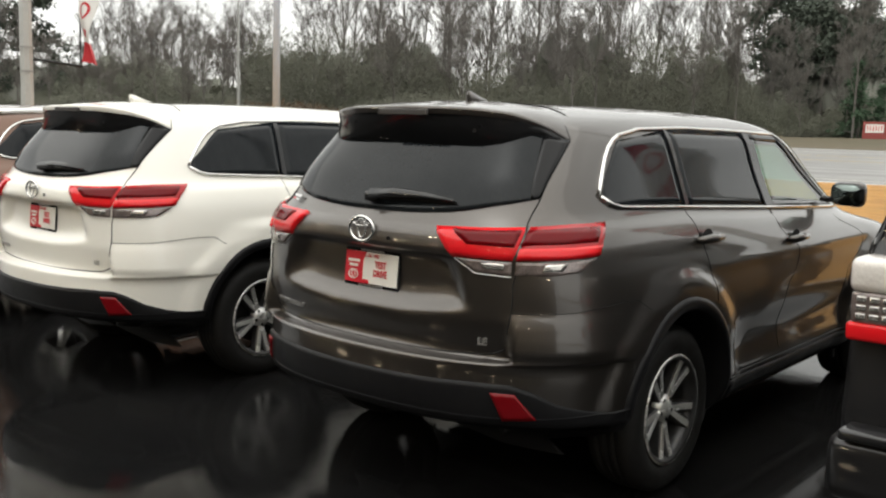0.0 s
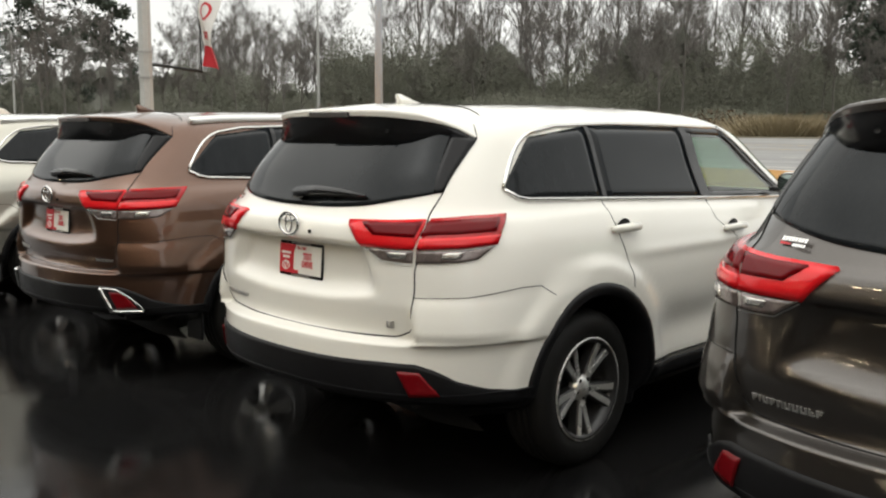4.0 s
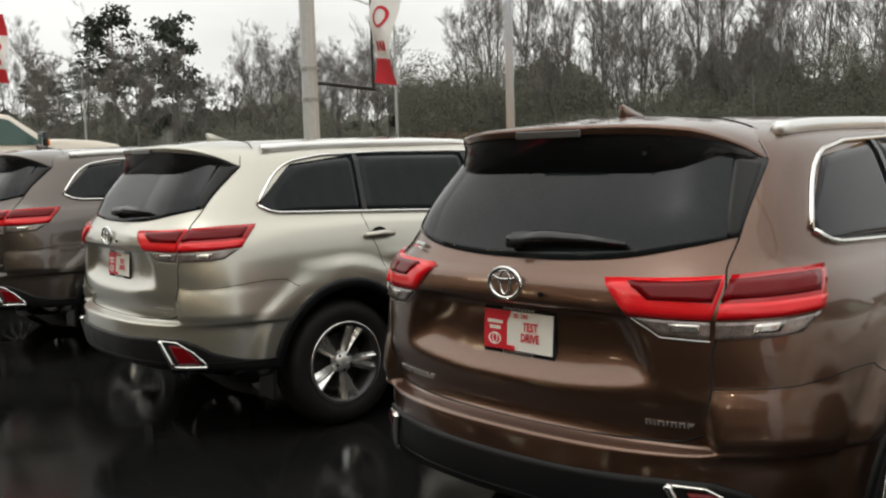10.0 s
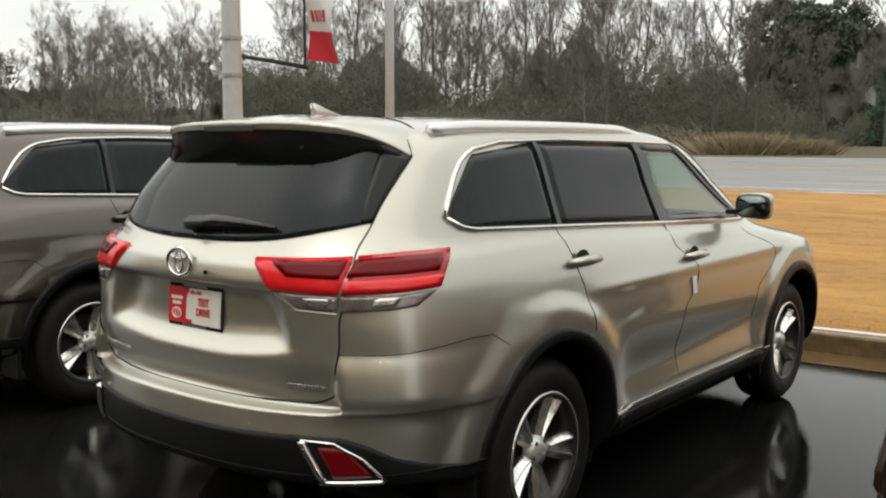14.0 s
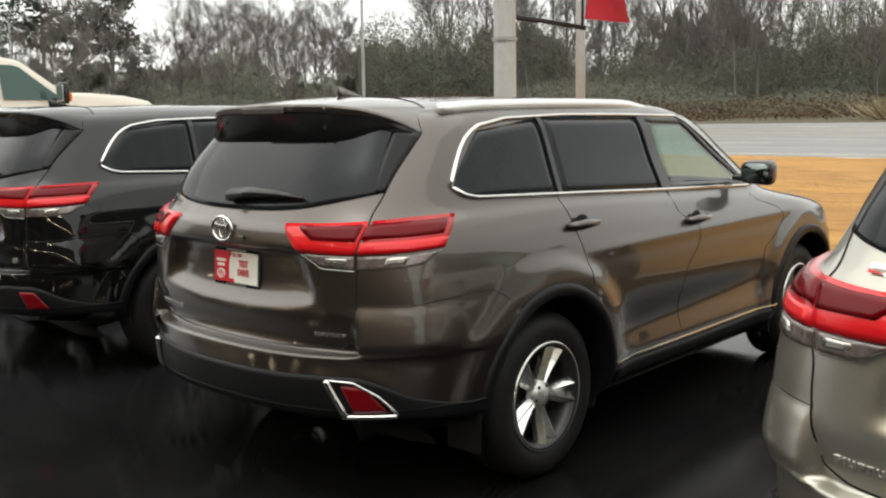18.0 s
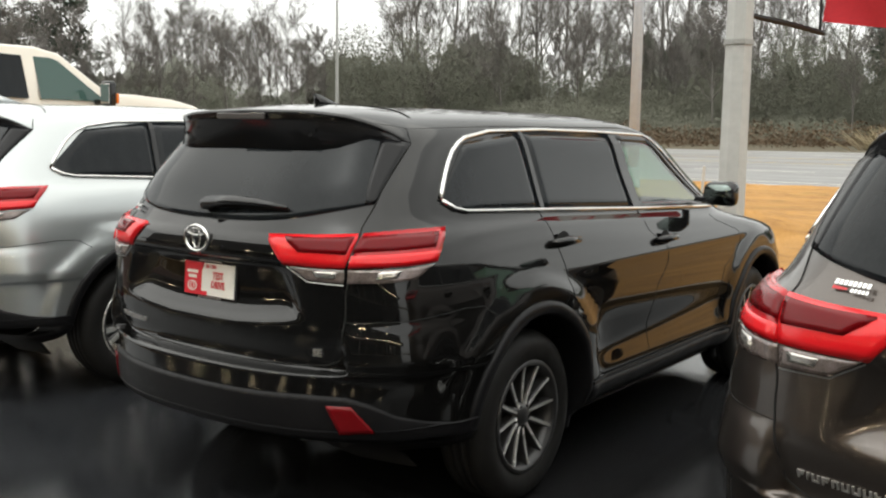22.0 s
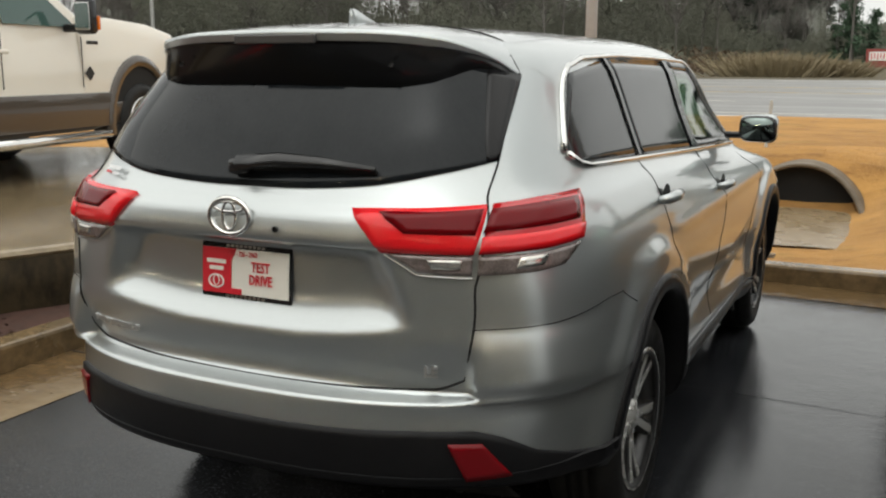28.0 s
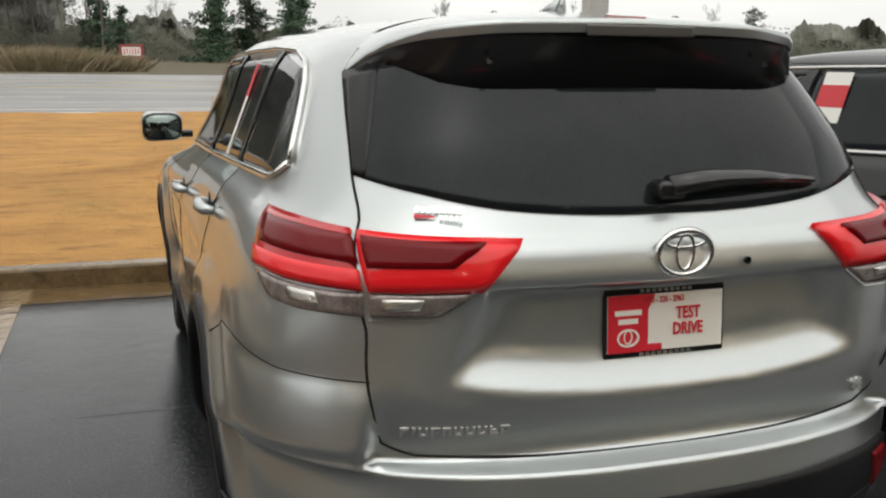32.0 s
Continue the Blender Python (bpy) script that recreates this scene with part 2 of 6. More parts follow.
AMBER = material("amber_lens", (0.75, 0.16, 0.01), 0.2, 0.0, 1.0)
CONCRETE = mottled("wet_stained_concrete", (0.24, 0.160, 0.080), (0.046, 0.033, 0.015), 1.6, 0.4, 30, 0.004, (0.05, 0.40))
CONCRETE_WALL = mottled("stained_concrete_wall", (0.16, 0.12, 0.075), (0.075, 0.055, 0.035), 2.2, 0.6, 30, 0.006, (0.4, 0.8))
SILT = mottled("wet_silty_concrete", (0.30, 0.225, 0.135), (0.19, 0.135, 0.075), 1.8, 0.3, 24, 0.004, (0.12, 0.45))
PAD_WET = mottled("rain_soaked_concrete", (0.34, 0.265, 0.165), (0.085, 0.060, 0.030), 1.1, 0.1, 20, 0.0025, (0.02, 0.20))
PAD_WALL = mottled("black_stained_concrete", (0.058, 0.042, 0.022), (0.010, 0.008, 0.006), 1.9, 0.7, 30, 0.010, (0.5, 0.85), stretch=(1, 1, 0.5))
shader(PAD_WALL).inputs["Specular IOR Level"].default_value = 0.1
MULCH = mottled("brown_mulch", (0.075, 0.028, 0.016), (0.028, 0.014, 0.009), 14, 0.9, 60, 0.03)
BARK = mottled("grey_brown_bark", (0.150, 0.138, 0.126), (0.105, 0.097, 0.088), 3, 0.9)
TWIGS = mottled("bare_twigs", (0.170, 0.156, 0.143), (0.120, 0.110, 0.102), 0.3, 0.9)
NEEDLES = mottled("pine_needles", (0.044, 0.058, 0.044), (0.062, 0.074, 0.054), 0.6, 0.8)
CEDAR = mottled("cedar_needles", (0.034, 0.070, 0.036), (0.050, 0.088, 0.046), 0.6, 0.8)
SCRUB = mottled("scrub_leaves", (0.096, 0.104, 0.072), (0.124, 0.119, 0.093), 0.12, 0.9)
# Normals bent up and towards the lot, so shading on leaves evens out.
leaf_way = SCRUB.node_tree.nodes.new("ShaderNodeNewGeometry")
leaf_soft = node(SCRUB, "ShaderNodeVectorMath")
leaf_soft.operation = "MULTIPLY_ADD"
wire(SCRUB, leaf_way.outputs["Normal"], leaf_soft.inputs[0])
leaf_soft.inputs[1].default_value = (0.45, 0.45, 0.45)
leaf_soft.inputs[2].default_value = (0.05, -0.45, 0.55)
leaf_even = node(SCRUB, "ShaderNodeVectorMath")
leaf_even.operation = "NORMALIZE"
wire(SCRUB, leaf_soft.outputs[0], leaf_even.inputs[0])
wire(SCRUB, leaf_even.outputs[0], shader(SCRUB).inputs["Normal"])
BRUSH = mottled("dry_brush", (0.12, 0.075, 0.040), (0.07, 0.05, 0.03), 0.3, 0.9)


def asphalt_wet():
    """Dark asphalt under a film of rain: shallow puddles mirror, the raised grain stays dull."""
    m = material("wet_asphalt", (0.02, 0.02, 0.021), 0.25)
    pool = noise_of(m, 0.8, 7.0, 0.62)
    grain = noise_of(m, 38.0, 6.0, 0.7)
    where = m.node_tree.nodes.new("ShaderNodeTexCoord")
    axes = m.node_tree.nodes.new("ShaderNodeSeparateXYZ")
    wire(m, where.outputs["Object"], axes.inputs[0])
    ragged = node(m, "ShaderNodeMath")
    ragged.operation = "MULTIPLY_ADD"
    wire(m, noise_of(m, 0.35, 7.0, 0.65), ragged.inputs[0])
    ragged.inputs[1].default_value = 5.0
    wire(m, axes.outputs[0], ragged.inputs[2])
    # Paler, coarser ground towards the last bays; the edge wanders with noise.
    old = node(m, "ShaderNodeMapRange", **{"From Min": -10.3, "From Max": -14.6, "To Min": 0.0, "To Max": 0.8})
    wire(m, ragged.outputs[0], old.inputs["Value"])
    dark = blend(m, spread(m, noise_of(m, 1.3, 6.0), 0, 1), (0.0040, 0.0040, 0.0043), (0.0095, 0.0092, 0.0090))
    pale = blend(m, spread(m, noise_of(m, 2.1, 7.0), 0, 1), (0.014, 0.0155, 0.0185), (0.034, 0.036, 0.040))
    tone = blend(m, old.outputs[0], dark, pale)
    stones = node(m, "ShaderNodeMapRange", **{"From Min": 0.56, "From Max": 0.66, "To Min": 0.0, "To Max": 1.0})
    wire(m, noise_of(m, 75.0, 3.0), stones.inputs["Value"])
    chips = blend(m, old.outputs[0], (0.020, 0.0205, 0.022), (0.058, 0.060, 0.066))
    wire(m, blend(m, stones.outputs[0], tone, chips), shader(m).inputs["Base Color"])
    wire(m, spread(m, pool, 0.012, 0.075), shader(m).inputs["Roughness"])
    # Gloss raised, then lowered along x by hand to set the sky's sheen.
    sheen_rise = node(m, "ShaderNodeMapRange", **{"From Min": -10.6, "From Max": -14.0, "To Min": 0.14, "To Max": 0.44})
    wire(m, ragged.outputs[0], sheen_rise.inputs["Value"])
    sheen_fall = node(m, "ShaderNodeMapRange", **{"From Min": -17.2, "From Max": -19.0, "To Min": 1.0, "To Max": 0.5})
    wire(m, axes.outputs[0], sheen_fall.inputs["Value"])
    sheen_level = node(m, "ShaderNodeMath")
    sheen_level.operation = "MULTIPLY"
    wire(m, sheen_rise.outputs[0], sheen_level.inputs[0])
    wire(m, sheen_fall.outputs[0], sheen_level.inputs[1])
    wire(m, sheen_level.outputs[0], shader(m).inputs["Specular IOR Level"])
    wet = node(m, "ShaderNodeMapRange", **{"From Min": 0.40, "From Max": 0.62, "To Min": 0.010, "To Max": 0.13})
    wire(m, pool, wet.inputs["Value"])
    swell = node(m, "ShaderNodeMath")
    swell.operation = "MULTIPLY_ADD"
    wire(m, noise_of(m, 7.0, 3.0), swell.inputs[0])
    swell.inputs[1].default_value = 1.6
    wire(m, grain, swell.inputs[2])
    worn = node(m, "ShaderNodeMath")
    worn.operation = "MULTIPLY_ADD"
    wire(m, old.outputs[0], worn.inputs[0])
    worn.inputs[1].default_value = 0.16
    wire(m, wet.outputs[0], worn.inputs[2])
    b = node(m, "ShaderNodeBump", Distance=0.006)
    wire(m, worn.outputs[0], b.inputs["Strength"])
    wire(m, swell.outputs[0], b.inputs["Height"])
    wire(m, b.outputs[0], shader(m).inputs["Normal"])
    return m


ASPHALT = asphalt_wet()
ROAD = mottled("pale_wet_road", (0.22, 0.215, 0.21), (0.16, 0.155, 0.15), 0.8, 0.5, 40, 0.002, (0.3, 0.6), stretch=(0.2, 2, 1))
ROAD_LINE = material("worn_road_paint", (0.6, 0.58, 0.52), 0.6)
ROAD_YELLOW = material("worn_yellow_paint", (0.5, 0.34, 0.08), 0.6)


def dormant_grass(name, tan, straw, brown, green):
    """Matted winter grass: straw streaks, brown hollows and a little green, with clumpy relief."""
    m = material(name, tan, 0.95)
    streak = noise_of(m, 1.1, 8.0, 0.66, stretch=(0.45, 1.25, 1))
    clump = noise_of(m, 3.4, 7.0, 0.70, stretch=(0.55, 1.2, 1))
    base = blend(m, spread(m, streak, 0, 1), tan, straw)
    hollow = node(m, "ShaderNodeMapRange", **{"From Min": 0.52, "From Max": 0.70, "To Min": 0.0, "To Max": 0.85})
    wire(m, clump, hollow.inputs["Value"])
    base = blend(m, hollow.outputs[0], base, brown)
    moss = node(m, "ShaderNodeMapRange", **{"From Min": 0.60, "From Max": 0.74, "To Min": 0.0, "To Max": 0.55})
    wire(m, noise_of(m, 0.9, 6.0, 0.6), moss.inputs["Value"])
    wire(m, blend(m, moss.outputs[0], base, green), shader(m).inputs["Base Color"])
    tuft = node(m, "ShaderNodeMath")
    tuft.operation = "MULTIPLY_ADD"
    wire(m, noise_of(m, 46.0, 4.0), tuft.inputs[0])
    tuft.inputs[1].default_value = 0.35
    wire(m, clump, tuft.inputs[2])
    bump(m, tuft.outputs[0], 0.9, 0.09)
    return m


GRASS = dormant_grass("dormant_orange_grass", (0.53, 0.285, 0.080), (0.33, 0.165, 0.046), (0.20, 0.090, 0.030), (0.20, 0.150, 0.040))
BLADES = dormant_grass("dry_grass_blades", (0.66, 0.38, 0.12), (0.46, 0.24, 0.07), (0.26, 0.13, 0.045), (0.26, 0.20, 0.06))
FIELD = mottled("dull_winter_ground", (0.10, 0.075, 0.04), (0.06, 0.055, 0.03), 0.1, 0.95)
FAR_WOOD = mottled("far_winter_woods", (0.185, 0.186, 0.158), (0.128, 0.132, 0.112), 0.30, 0.95, stretch=(1, 1, 0.35))
LAMP_LIGHT = mottled("pale_clear_lens", (0.86, 0.83, 0.79), (0.62, 0.57, 0.54), 14, 0.12, 40, 0.004, (0.08, 0.2), 0.0, 1.0)
DRY_STEM = mottled("pale_dry_stems", (0.30, 0.25, 0.15), (0.20, 0.16, 0.10), 0.6, 0.9)
BUSH = (-22.3, 48.0)
RAIL = material("bright_satin_rail", (0.78, 0.78, 0.77), 0.34, 0.8)
GUTTER = mottled("water_streaked_gutter", (0.17, 0.108, 0.050), (0.062, 0.038, 0.017), 2.4, 0.2, 11, 0.014, (0.03, 0.28), stretch=(0.5, 1, 1))
shelf_co = GUTTER.node_tree.nodes.new("ShaderNodeTexCoord")
shelf_axes = GUTTER.node_tree.nodes.new("ShaderNodeSeparateXYZ")
wire(GUTTER, shelf_co.outputs["Object"], shelf_axes.inputs[0])
shelf_wave = node(GUTTER, "ShaderNodeMath")
shelf_wave.operation = "MULTIPLY_ADD"
wire(GUTTER, noise_of(GUTTER, 1.6, 6.0, 0.6, stretch=(1.0, 0.5, 1.0)), shelf_wave.inputs[0])
shelf_wave.inputs[1].default_value = 0.7
wire(GUTTER, shelf_axes.outputs[0], shelf_wave.inputs[2])
shelf = node(GUTTER, "ShaderNodeMapRange", **{"From Min": -19.66, "From Max": -19.40, "To Min": 0.0, "To Max": 0.8})
wire(GUTTER, shelf_wave.outputs[0], shelf.inputs["Value"])
shelf_end = node(GUTTER, "ShaderNodeMapRange", **{"From Min": -19.64, "From Max": -19.60, "To Min": 1.0, "To Max": 0.0})
wire(GUTTER, shelf_axes.outputs[0], shelf_end.inputs["Value"])
shelf_all = node(GUTTER, "ShaderNodeMath")
shelf_all.operation = "MULTIPLY"
wire(GUTTER, shelf.outputs[0], shelf_all.inputs[0])
wire(GUTTER, shelf_end.outputs[0], shelf_all.inputs[1])
wet_tone = shader(GUTTER).inputs["Base Color"].links[0].from_socket
wire(GUTTER, blend(GUTTER, shelf_all.outputs[0], wet_tone, (0.23, 0.170, 0.100)), shader(GUTTER).inputs["Base Color"])


# ---------------------------------------------------------------- mesh helpers
def mesh_object(name, bm, mat, parent=None, label="", smooth=False):
    me = bpy.data.meshes.new(name)
    bm.normal_update()
    bm.to_mesh(me)
    bm.free()
    if smooth:
        me.shade_smooth()
    if mat is not None:
        me.materials.append(mat)
    ob = new(name, me)
    if parent is not None:
        ob.parent = parent
    if label:
        ob["label"] = label
    return ob


def part(name, bm, mat, parent, label="", smooth=False):
    return mesh_object(name, bm, mat, parent, label, smooth)


def setting(name, bm, mat, label, category, smooth=False):
    return tagged(mesh_object(name, bm, mat, None, "", smooth), label, category, kind="structure")


def box(bm, x0, x1, y0, y1, z0, z1):
    v = [bm.verts.new(p) for p in ((x0, y0, z0), (x1, y0, z0), (x1, y1, z0), (x0, y1, z0), (x0, y0, z1), (x1, y0, z1), (x1, y1, z1), (x0, y1, z1))]
    for a in ((3, 2, 1, 0), (4, 5, 6, 7), (0, 1, 5, 4), (1, 2, 6, 5), (2, 3, 7, 6), (3, 0, 4, 7)):
        bm.faces.new([v[i] for i in a])
    return v


def soft_box(x0, x1, y0, y1, z0, z1, r=0.01, seg=2):
    bm = bmesh.new()
    box(bm, x0, x1, y0, y1, z0, z1)
    bmesh.ops.bevel(bm, geom=list(bm.edges), offset=r, segments=seg, affect="EDGES", profile=0.5)
    return bm


def tube(bm, points, radius, sides=6, close=False, flat=1.0):
    """A round bar along points; radius is one number or one for each point."""
    pts = [Vector(p) for p in points]
    n = len(pts)
    rings = []
    side = None
    for i, p in enumerate(pts):
        a = pts[i - 1] if (i > 0 or close) else pts[i]
        b = pts[(i + 1) % n] if (i < n - 1 or close) else pts[i]
        way = (b - a).normalized()
        if side is None:
            side = way.orthogonal().normalized()
        side = (side - way * side.dot(way)).normalized()
        up = way.cross(side)
        r = radius[i] if isinstance(radius, (list, tuple)) else radius
        rings.append([bm.verts.new(p + side * (math.cos(k * math.tau / sides) * r) + up * (math.sin(k * math.tau / sides) * r * flat)) for k in range(sides)])
    for i in range(n if close else n - 1):
        q, s = rings[i], rings[(i + 1) % n]
        for k in range(sides):
            bm.faces.new((q[k], q[(k + 1) % sides], s[(k + 1) % sides], s[k]))
    if not close:
        bm.faces.new(rings[0][::-1])
        bm.faces.new(rings[-1])


def lathe(bm, profile, steps=48, axis="x", close=False):
    """Turns (radius, along) pairs about the axis."""
    rings = []
    for k in range(steps):
        a = k * math.tau / steps
        c, s = math.cos(a), math.sin(a)
        rings.append([bm.verts.new((h, r * c, r * s) if axis == "x" else (r * c, r * s, h)) for r, h in profile])
    m = len(profile)
    for k in range(steps):
        p, q = rings[k], rings[(k + 1) % steps]
        for i in range(m if close else m - 1):
            j = (i + 1) % m
            bm.faces.new((p[i], p[j], q[j], q[i]))


def grid(bm, rows, close=False):
    """Faces over a table of points."""
    v = [[bm.verts.new(p) for p in row] for row in rows]
    for a, b in zip(v, v[1:]):
        for i in range(len(a) - 1):
            bm.faces.new((a[i], a[i + 1], b[i + 1], b[i]))
    return v


def prism(bm, outline, lo, hi, axis="x"):
    """A flat outline drawn out from lo to hi."""
    def at(p, h):
        return {"x": (h, p[0], p[1]), "y": (p[0], h, p[1]), "z": (p[0], p[1], h)}[axis]
    a = [bm.verts.new(at(p, lo)) for p in outline]
    b = [bm.verts.new(at(p, hi)) for p in outline]
    bm.faces.new(a[::-1])
    bm.faces.new(b)
    for i in range(len(a)):
        j = (i + 1) % len(a)
        bm.faces.new((a[i], a[j], b[j], b[i]))


def curve(*pairs):
    """A smooth function through (at, value) pairs."""
    xs = [p[0] for p in pairs]
    ys = [p[1] for p in pairs]
    ms = []
    for i in range(len(xs)):
        a, b = max(i - 1, 0), min(i + 1, len(xs) - 1)
        left = (ys[i] - ys[a]) / (xs[i] - xs[a]) if i > a else None
        right = (ys[b] - ys[i]) / (xs[b] - xs[i]) if b > i else None
        if left is None or right is None:
            ms.append(right if left is None else left)
        elif left * right <= 0:
            ms.append(0.0)
        else:
            ms.append(2 * left * right / (left + right))

    def f(x):
        if x <= xs[0]:
            return ys[0]
        if x >= xs[-1]:
            return ys[-1]
        i = max(k for k in range(len(xs) - 1) if xs[k] <= x)
        h = xs[i + 1] - xs[i]
        t = (x - xs[i]) / h
        return ((2 * t ** 3 - 3 * t * t + 1) * ys[i] + (t ** 3 - 2 * t * t + t) * h * ms[i]
                + (3 * t * t - 2 * t ** 3) * ys[i + 1] + (t ** 3 - t * t) * h * ms[i + 1])
    return f


def ease(a, b, x):
    t = min(1.0, max(0.0, (x - a) / (b - a)))
    return t * t * (3 - 2 * t)


# ---------------------------------------------------------------- ground
KERB_Y = 5.65          # face of the kerb along the front of the cars
KERB_X = -20.22        # face of the kerb beside the last car
SEAM_Y = 3.0
ROAD_NEAR, ROAD_FAR = 20.6, 40.0
PIPE = (-17.15, 10.0)    # mouth of the culvert
PAD = (-24.60, 3.95, 4.15)
PAD_TOP = 0.54

bank = curve((KERB_Y, 0.15), (7.0, 0.20), (10.0, 0.34), (18.0, 0.42), (20.6, 0.54))


def verge(x, y):
    """Height of the grass bank."""
    rise = bank(y)
    ditch = math.exp(-((x - PIPE[0]) / 1.0) ** 4) * (1 - ease(PIPE[1] - 0.05, PIPE[1] + 0.3, y)) * ease(KERB_Y + 0.3, KERB_Y + 0.6, y)
    mound = 0.34 * math.exp(-((x - PIPE[0]) / 1.5) ** 2) * math.exp(-((y - PIPE[1] - 0.8) / 0.75) ** 2)
    rough = 0.03 * noise.noise((x * 0.9, y * 0.9, 0)) + 0.05 * noise.noise((x * 0.25, y * 0.25, 4))
    return rise * (1 - ditch) + 0.0 * ditch + mound + rough * ease(KERB_Y, KERB_Y + 0.8, y)


lot_z = curve((-40.0, 0.055), (-20.0, 0.055), (-17.8, 0.052), (-14.92, 0.015), (-11.94, -0.003), (-8.80, -0.023), (-5.53, -0.030), (-2.82, -0.014), (0.0, -0.003), (4.0, 0.0))

bm = bmesh.new()
xs = [-60, -40, -30] + [-25 + 0.6 * k for k in range(54)] + [12, 25, 60]
grid(bm, [[(x, y, lot_z(x)) for x in [KERB_X + 0.55 + max(0.0, x - KERB_X - 0.55) for x in xs if x > KERB_X]] for y in (-6.0, 0.0, KERB_Y - 0.42)])
grid(bm, [[(x, y, lot_z(x)) for x in xs] for y in (-70, -30, -12, -6.0)])
setting("ground", bm, ASPHALT, "dark wet asphalt car lot with puddles and mirror reflections", "ground", True)

bm = bmesh.new()
xs = [KERB_X + 0.6 * k for k in range(134)]
grid(bm, [[(x, y, lot_z(x) + 0.004) for x in xs] for y in (KERB_Y - 0.43, KERB_Y + 0.02)])
grid(bm, [[(x, y, lot_z(x) + 0.004) for x in (KERB_X - 0.02, KERB_X + 0.28, KERB_X + 0.56)] for y in [-6.0 + 0.4 * k for k in range(28)] + [KERB_Y - 0.43]])
setting("gutter", bm, GUTTER, "wet tan-stained concrete gutter along the kerb", "gutter")

# joints across the gutter and a seam in the asphalt of the last bay
joints = tagged(new("paving_joints"), "dark straight joints in the wet gutter and asphalt", "joint", kind="structure")
for k in range(4):
    bm = bmesh.new()
    y = 5.0 - 2.95 * k
    box(bm, KERB_X, KERB_X + 0.56, y - 0.006, y + 0.006, lot_z(KERB_X) - 0.02, lot_z(KERB_X) + 0.006)
    part("joint", bm, GROOVE, joints)
for k in range(7):
    bm = bmesh.new()
    x = KERB_X + 2.9 + 3.0 * k
    box(bm, x - 0.006, x + 0.006, KERB_Y - 0.43, KERB_Y, lot_z(x) - 0.02, lot_z(x) + 0.0065)
    part("joint", bm, GROOVE, joints)
bm = bmesh.new()
grid(bm, [[(x, y, lot_z(x) + 0.003) for x in [KERB_X + 1.0 + 0.16 * k for k in range(29)]] for y in (0.0, 1.0)])
for v in bm.verts:
    half = 0.002 + 0.003 * abs(noise.noise((v.co.x * 1.3, 7.0, 0)))
    v.co.y = SEAM_Y + 0.05 * noise.noise((v.co.x * 0.7, 0, 2)) + (half if v.co.y > 0.5 else -half)
part("joint", bm, GROOVE, joints)

# kerb stones, each a length of cast concrete with rounded arrises
kerb = tagged(new("kerb"), "worn stained concrete kerb round the car lot", "kerb", kind="structure")
x = KERB_X
i = 0
while x < 24:
    n = min(3.0, 24 - x)
    part("kerb_stone", soft_box(x + 0.004, x + n - 0.004, KERB_Y, KERB_Y + 0.17, -0.2, 0.15 + lot_z(x + 1.5) + 0.006 * math.sin(i * 2.1), 0.022), CONCRETE, kerb)
    x += n
    i += 1
y = KERB_Y + 0.17
while y > -7:
    part("kerb_stone", soft_box(KERB_X - 0.17, KERB_X, y - 2.996, y - 0.004, -0.2, 0.20 + 0.006 * math.sin(i * 1.7), 0.022), CONCRETE, kerb)
    y -= 3.0
    i += 1

# grass bank up to the road
bm = bmesh.new()
xs = [-120, -90, -70, -55] + [-45 + 0.45 * k for k in range(112)] + [6 + 1.5 * k for k in range(14)] + [35, 50, 80]
ys = [KERB_Y + 0.165 + 0.28 * k for k in range(30)] + [14.4 + 0.9 * k for k in range(7)] + [20.6]
grid(bm, [[(x, y, verge(x, y) - (0.02 if k == 0 else 0)) for x in xs] for k, y in enumerate(ys)])
setting("grass_bank", bm, GRASS, "bank of dormant orange-tan grass between kerb and road", "grass", True)

# island of mulch beside the last bay
bm = bmesh.new()
xs = [KERB_X - 0.165 - 0.3 * k for k in range(56)]
ys = [-6.8 + 0.45 * k for k in range(29)]
grid(bm, [[(x, y, 0.17 + 0.03 * noise.noise((x * 2, y * 2, 1))) for x in xs] for y in ys][::-1])
xs = [KERB_X + 0.02 - 0.12 * k for k in range(14)]
grid(bm, [[(x, KERB_Y + 0.15 + (0.25 + 0.95 * min(1.0, 1.1 * (KERB_X - x)) + 0.22 * noise.noise((x * 3, 1, 5))) * k / 7, verge(x, KERB_Y + 0.15 + 1.2 * k / 7) + 0.018 + 0.02 * noise.noise((x * 4, k, 2))) for x in xs] for k in range(8)][::-1])
setting("mulch_bed", bm, MULCH, "bed of wet reddish-brown mulch inside the kerb", "mulch")

# raised round display pad
bm = bmesh.new()
lathe(bm, [(0.0, PAD_TOP), (PAD[2] - 0.06, PAD_TOP), (PAD[2] - 0.02, PAD_TOP - 0.008), (PAD[2], PAD_TOP - 0.03), (PAD[2] - 0.02, PAD_TOP - 0.06), (PAD[2] - 0.10, PAD_TOP - 0.06)], 96, "z")
bmesh.ops.remove_doubles(bm, verts=bm.verts, dist=0.0005)
pad = tagged(mesh_object("display_pad", bm, PAD_WET, None, "", False), "raised round concrete display pad, wet and stained brown", "concrete pad", kind="structure")
pad.location = (PAD[0], PAD[1], 0)
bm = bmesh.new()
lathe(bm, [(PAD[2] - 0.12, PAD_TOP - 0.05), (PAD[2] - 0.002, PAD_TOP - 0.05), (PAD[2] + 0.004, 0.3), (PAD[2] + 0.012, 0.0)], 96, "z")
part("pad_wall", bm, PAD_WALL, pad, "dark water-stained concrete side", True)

# the road, rising gently away, with its edge lines
def road_z(y):
    return 0.54 + (y - ROAD_NEAR) * 0.029


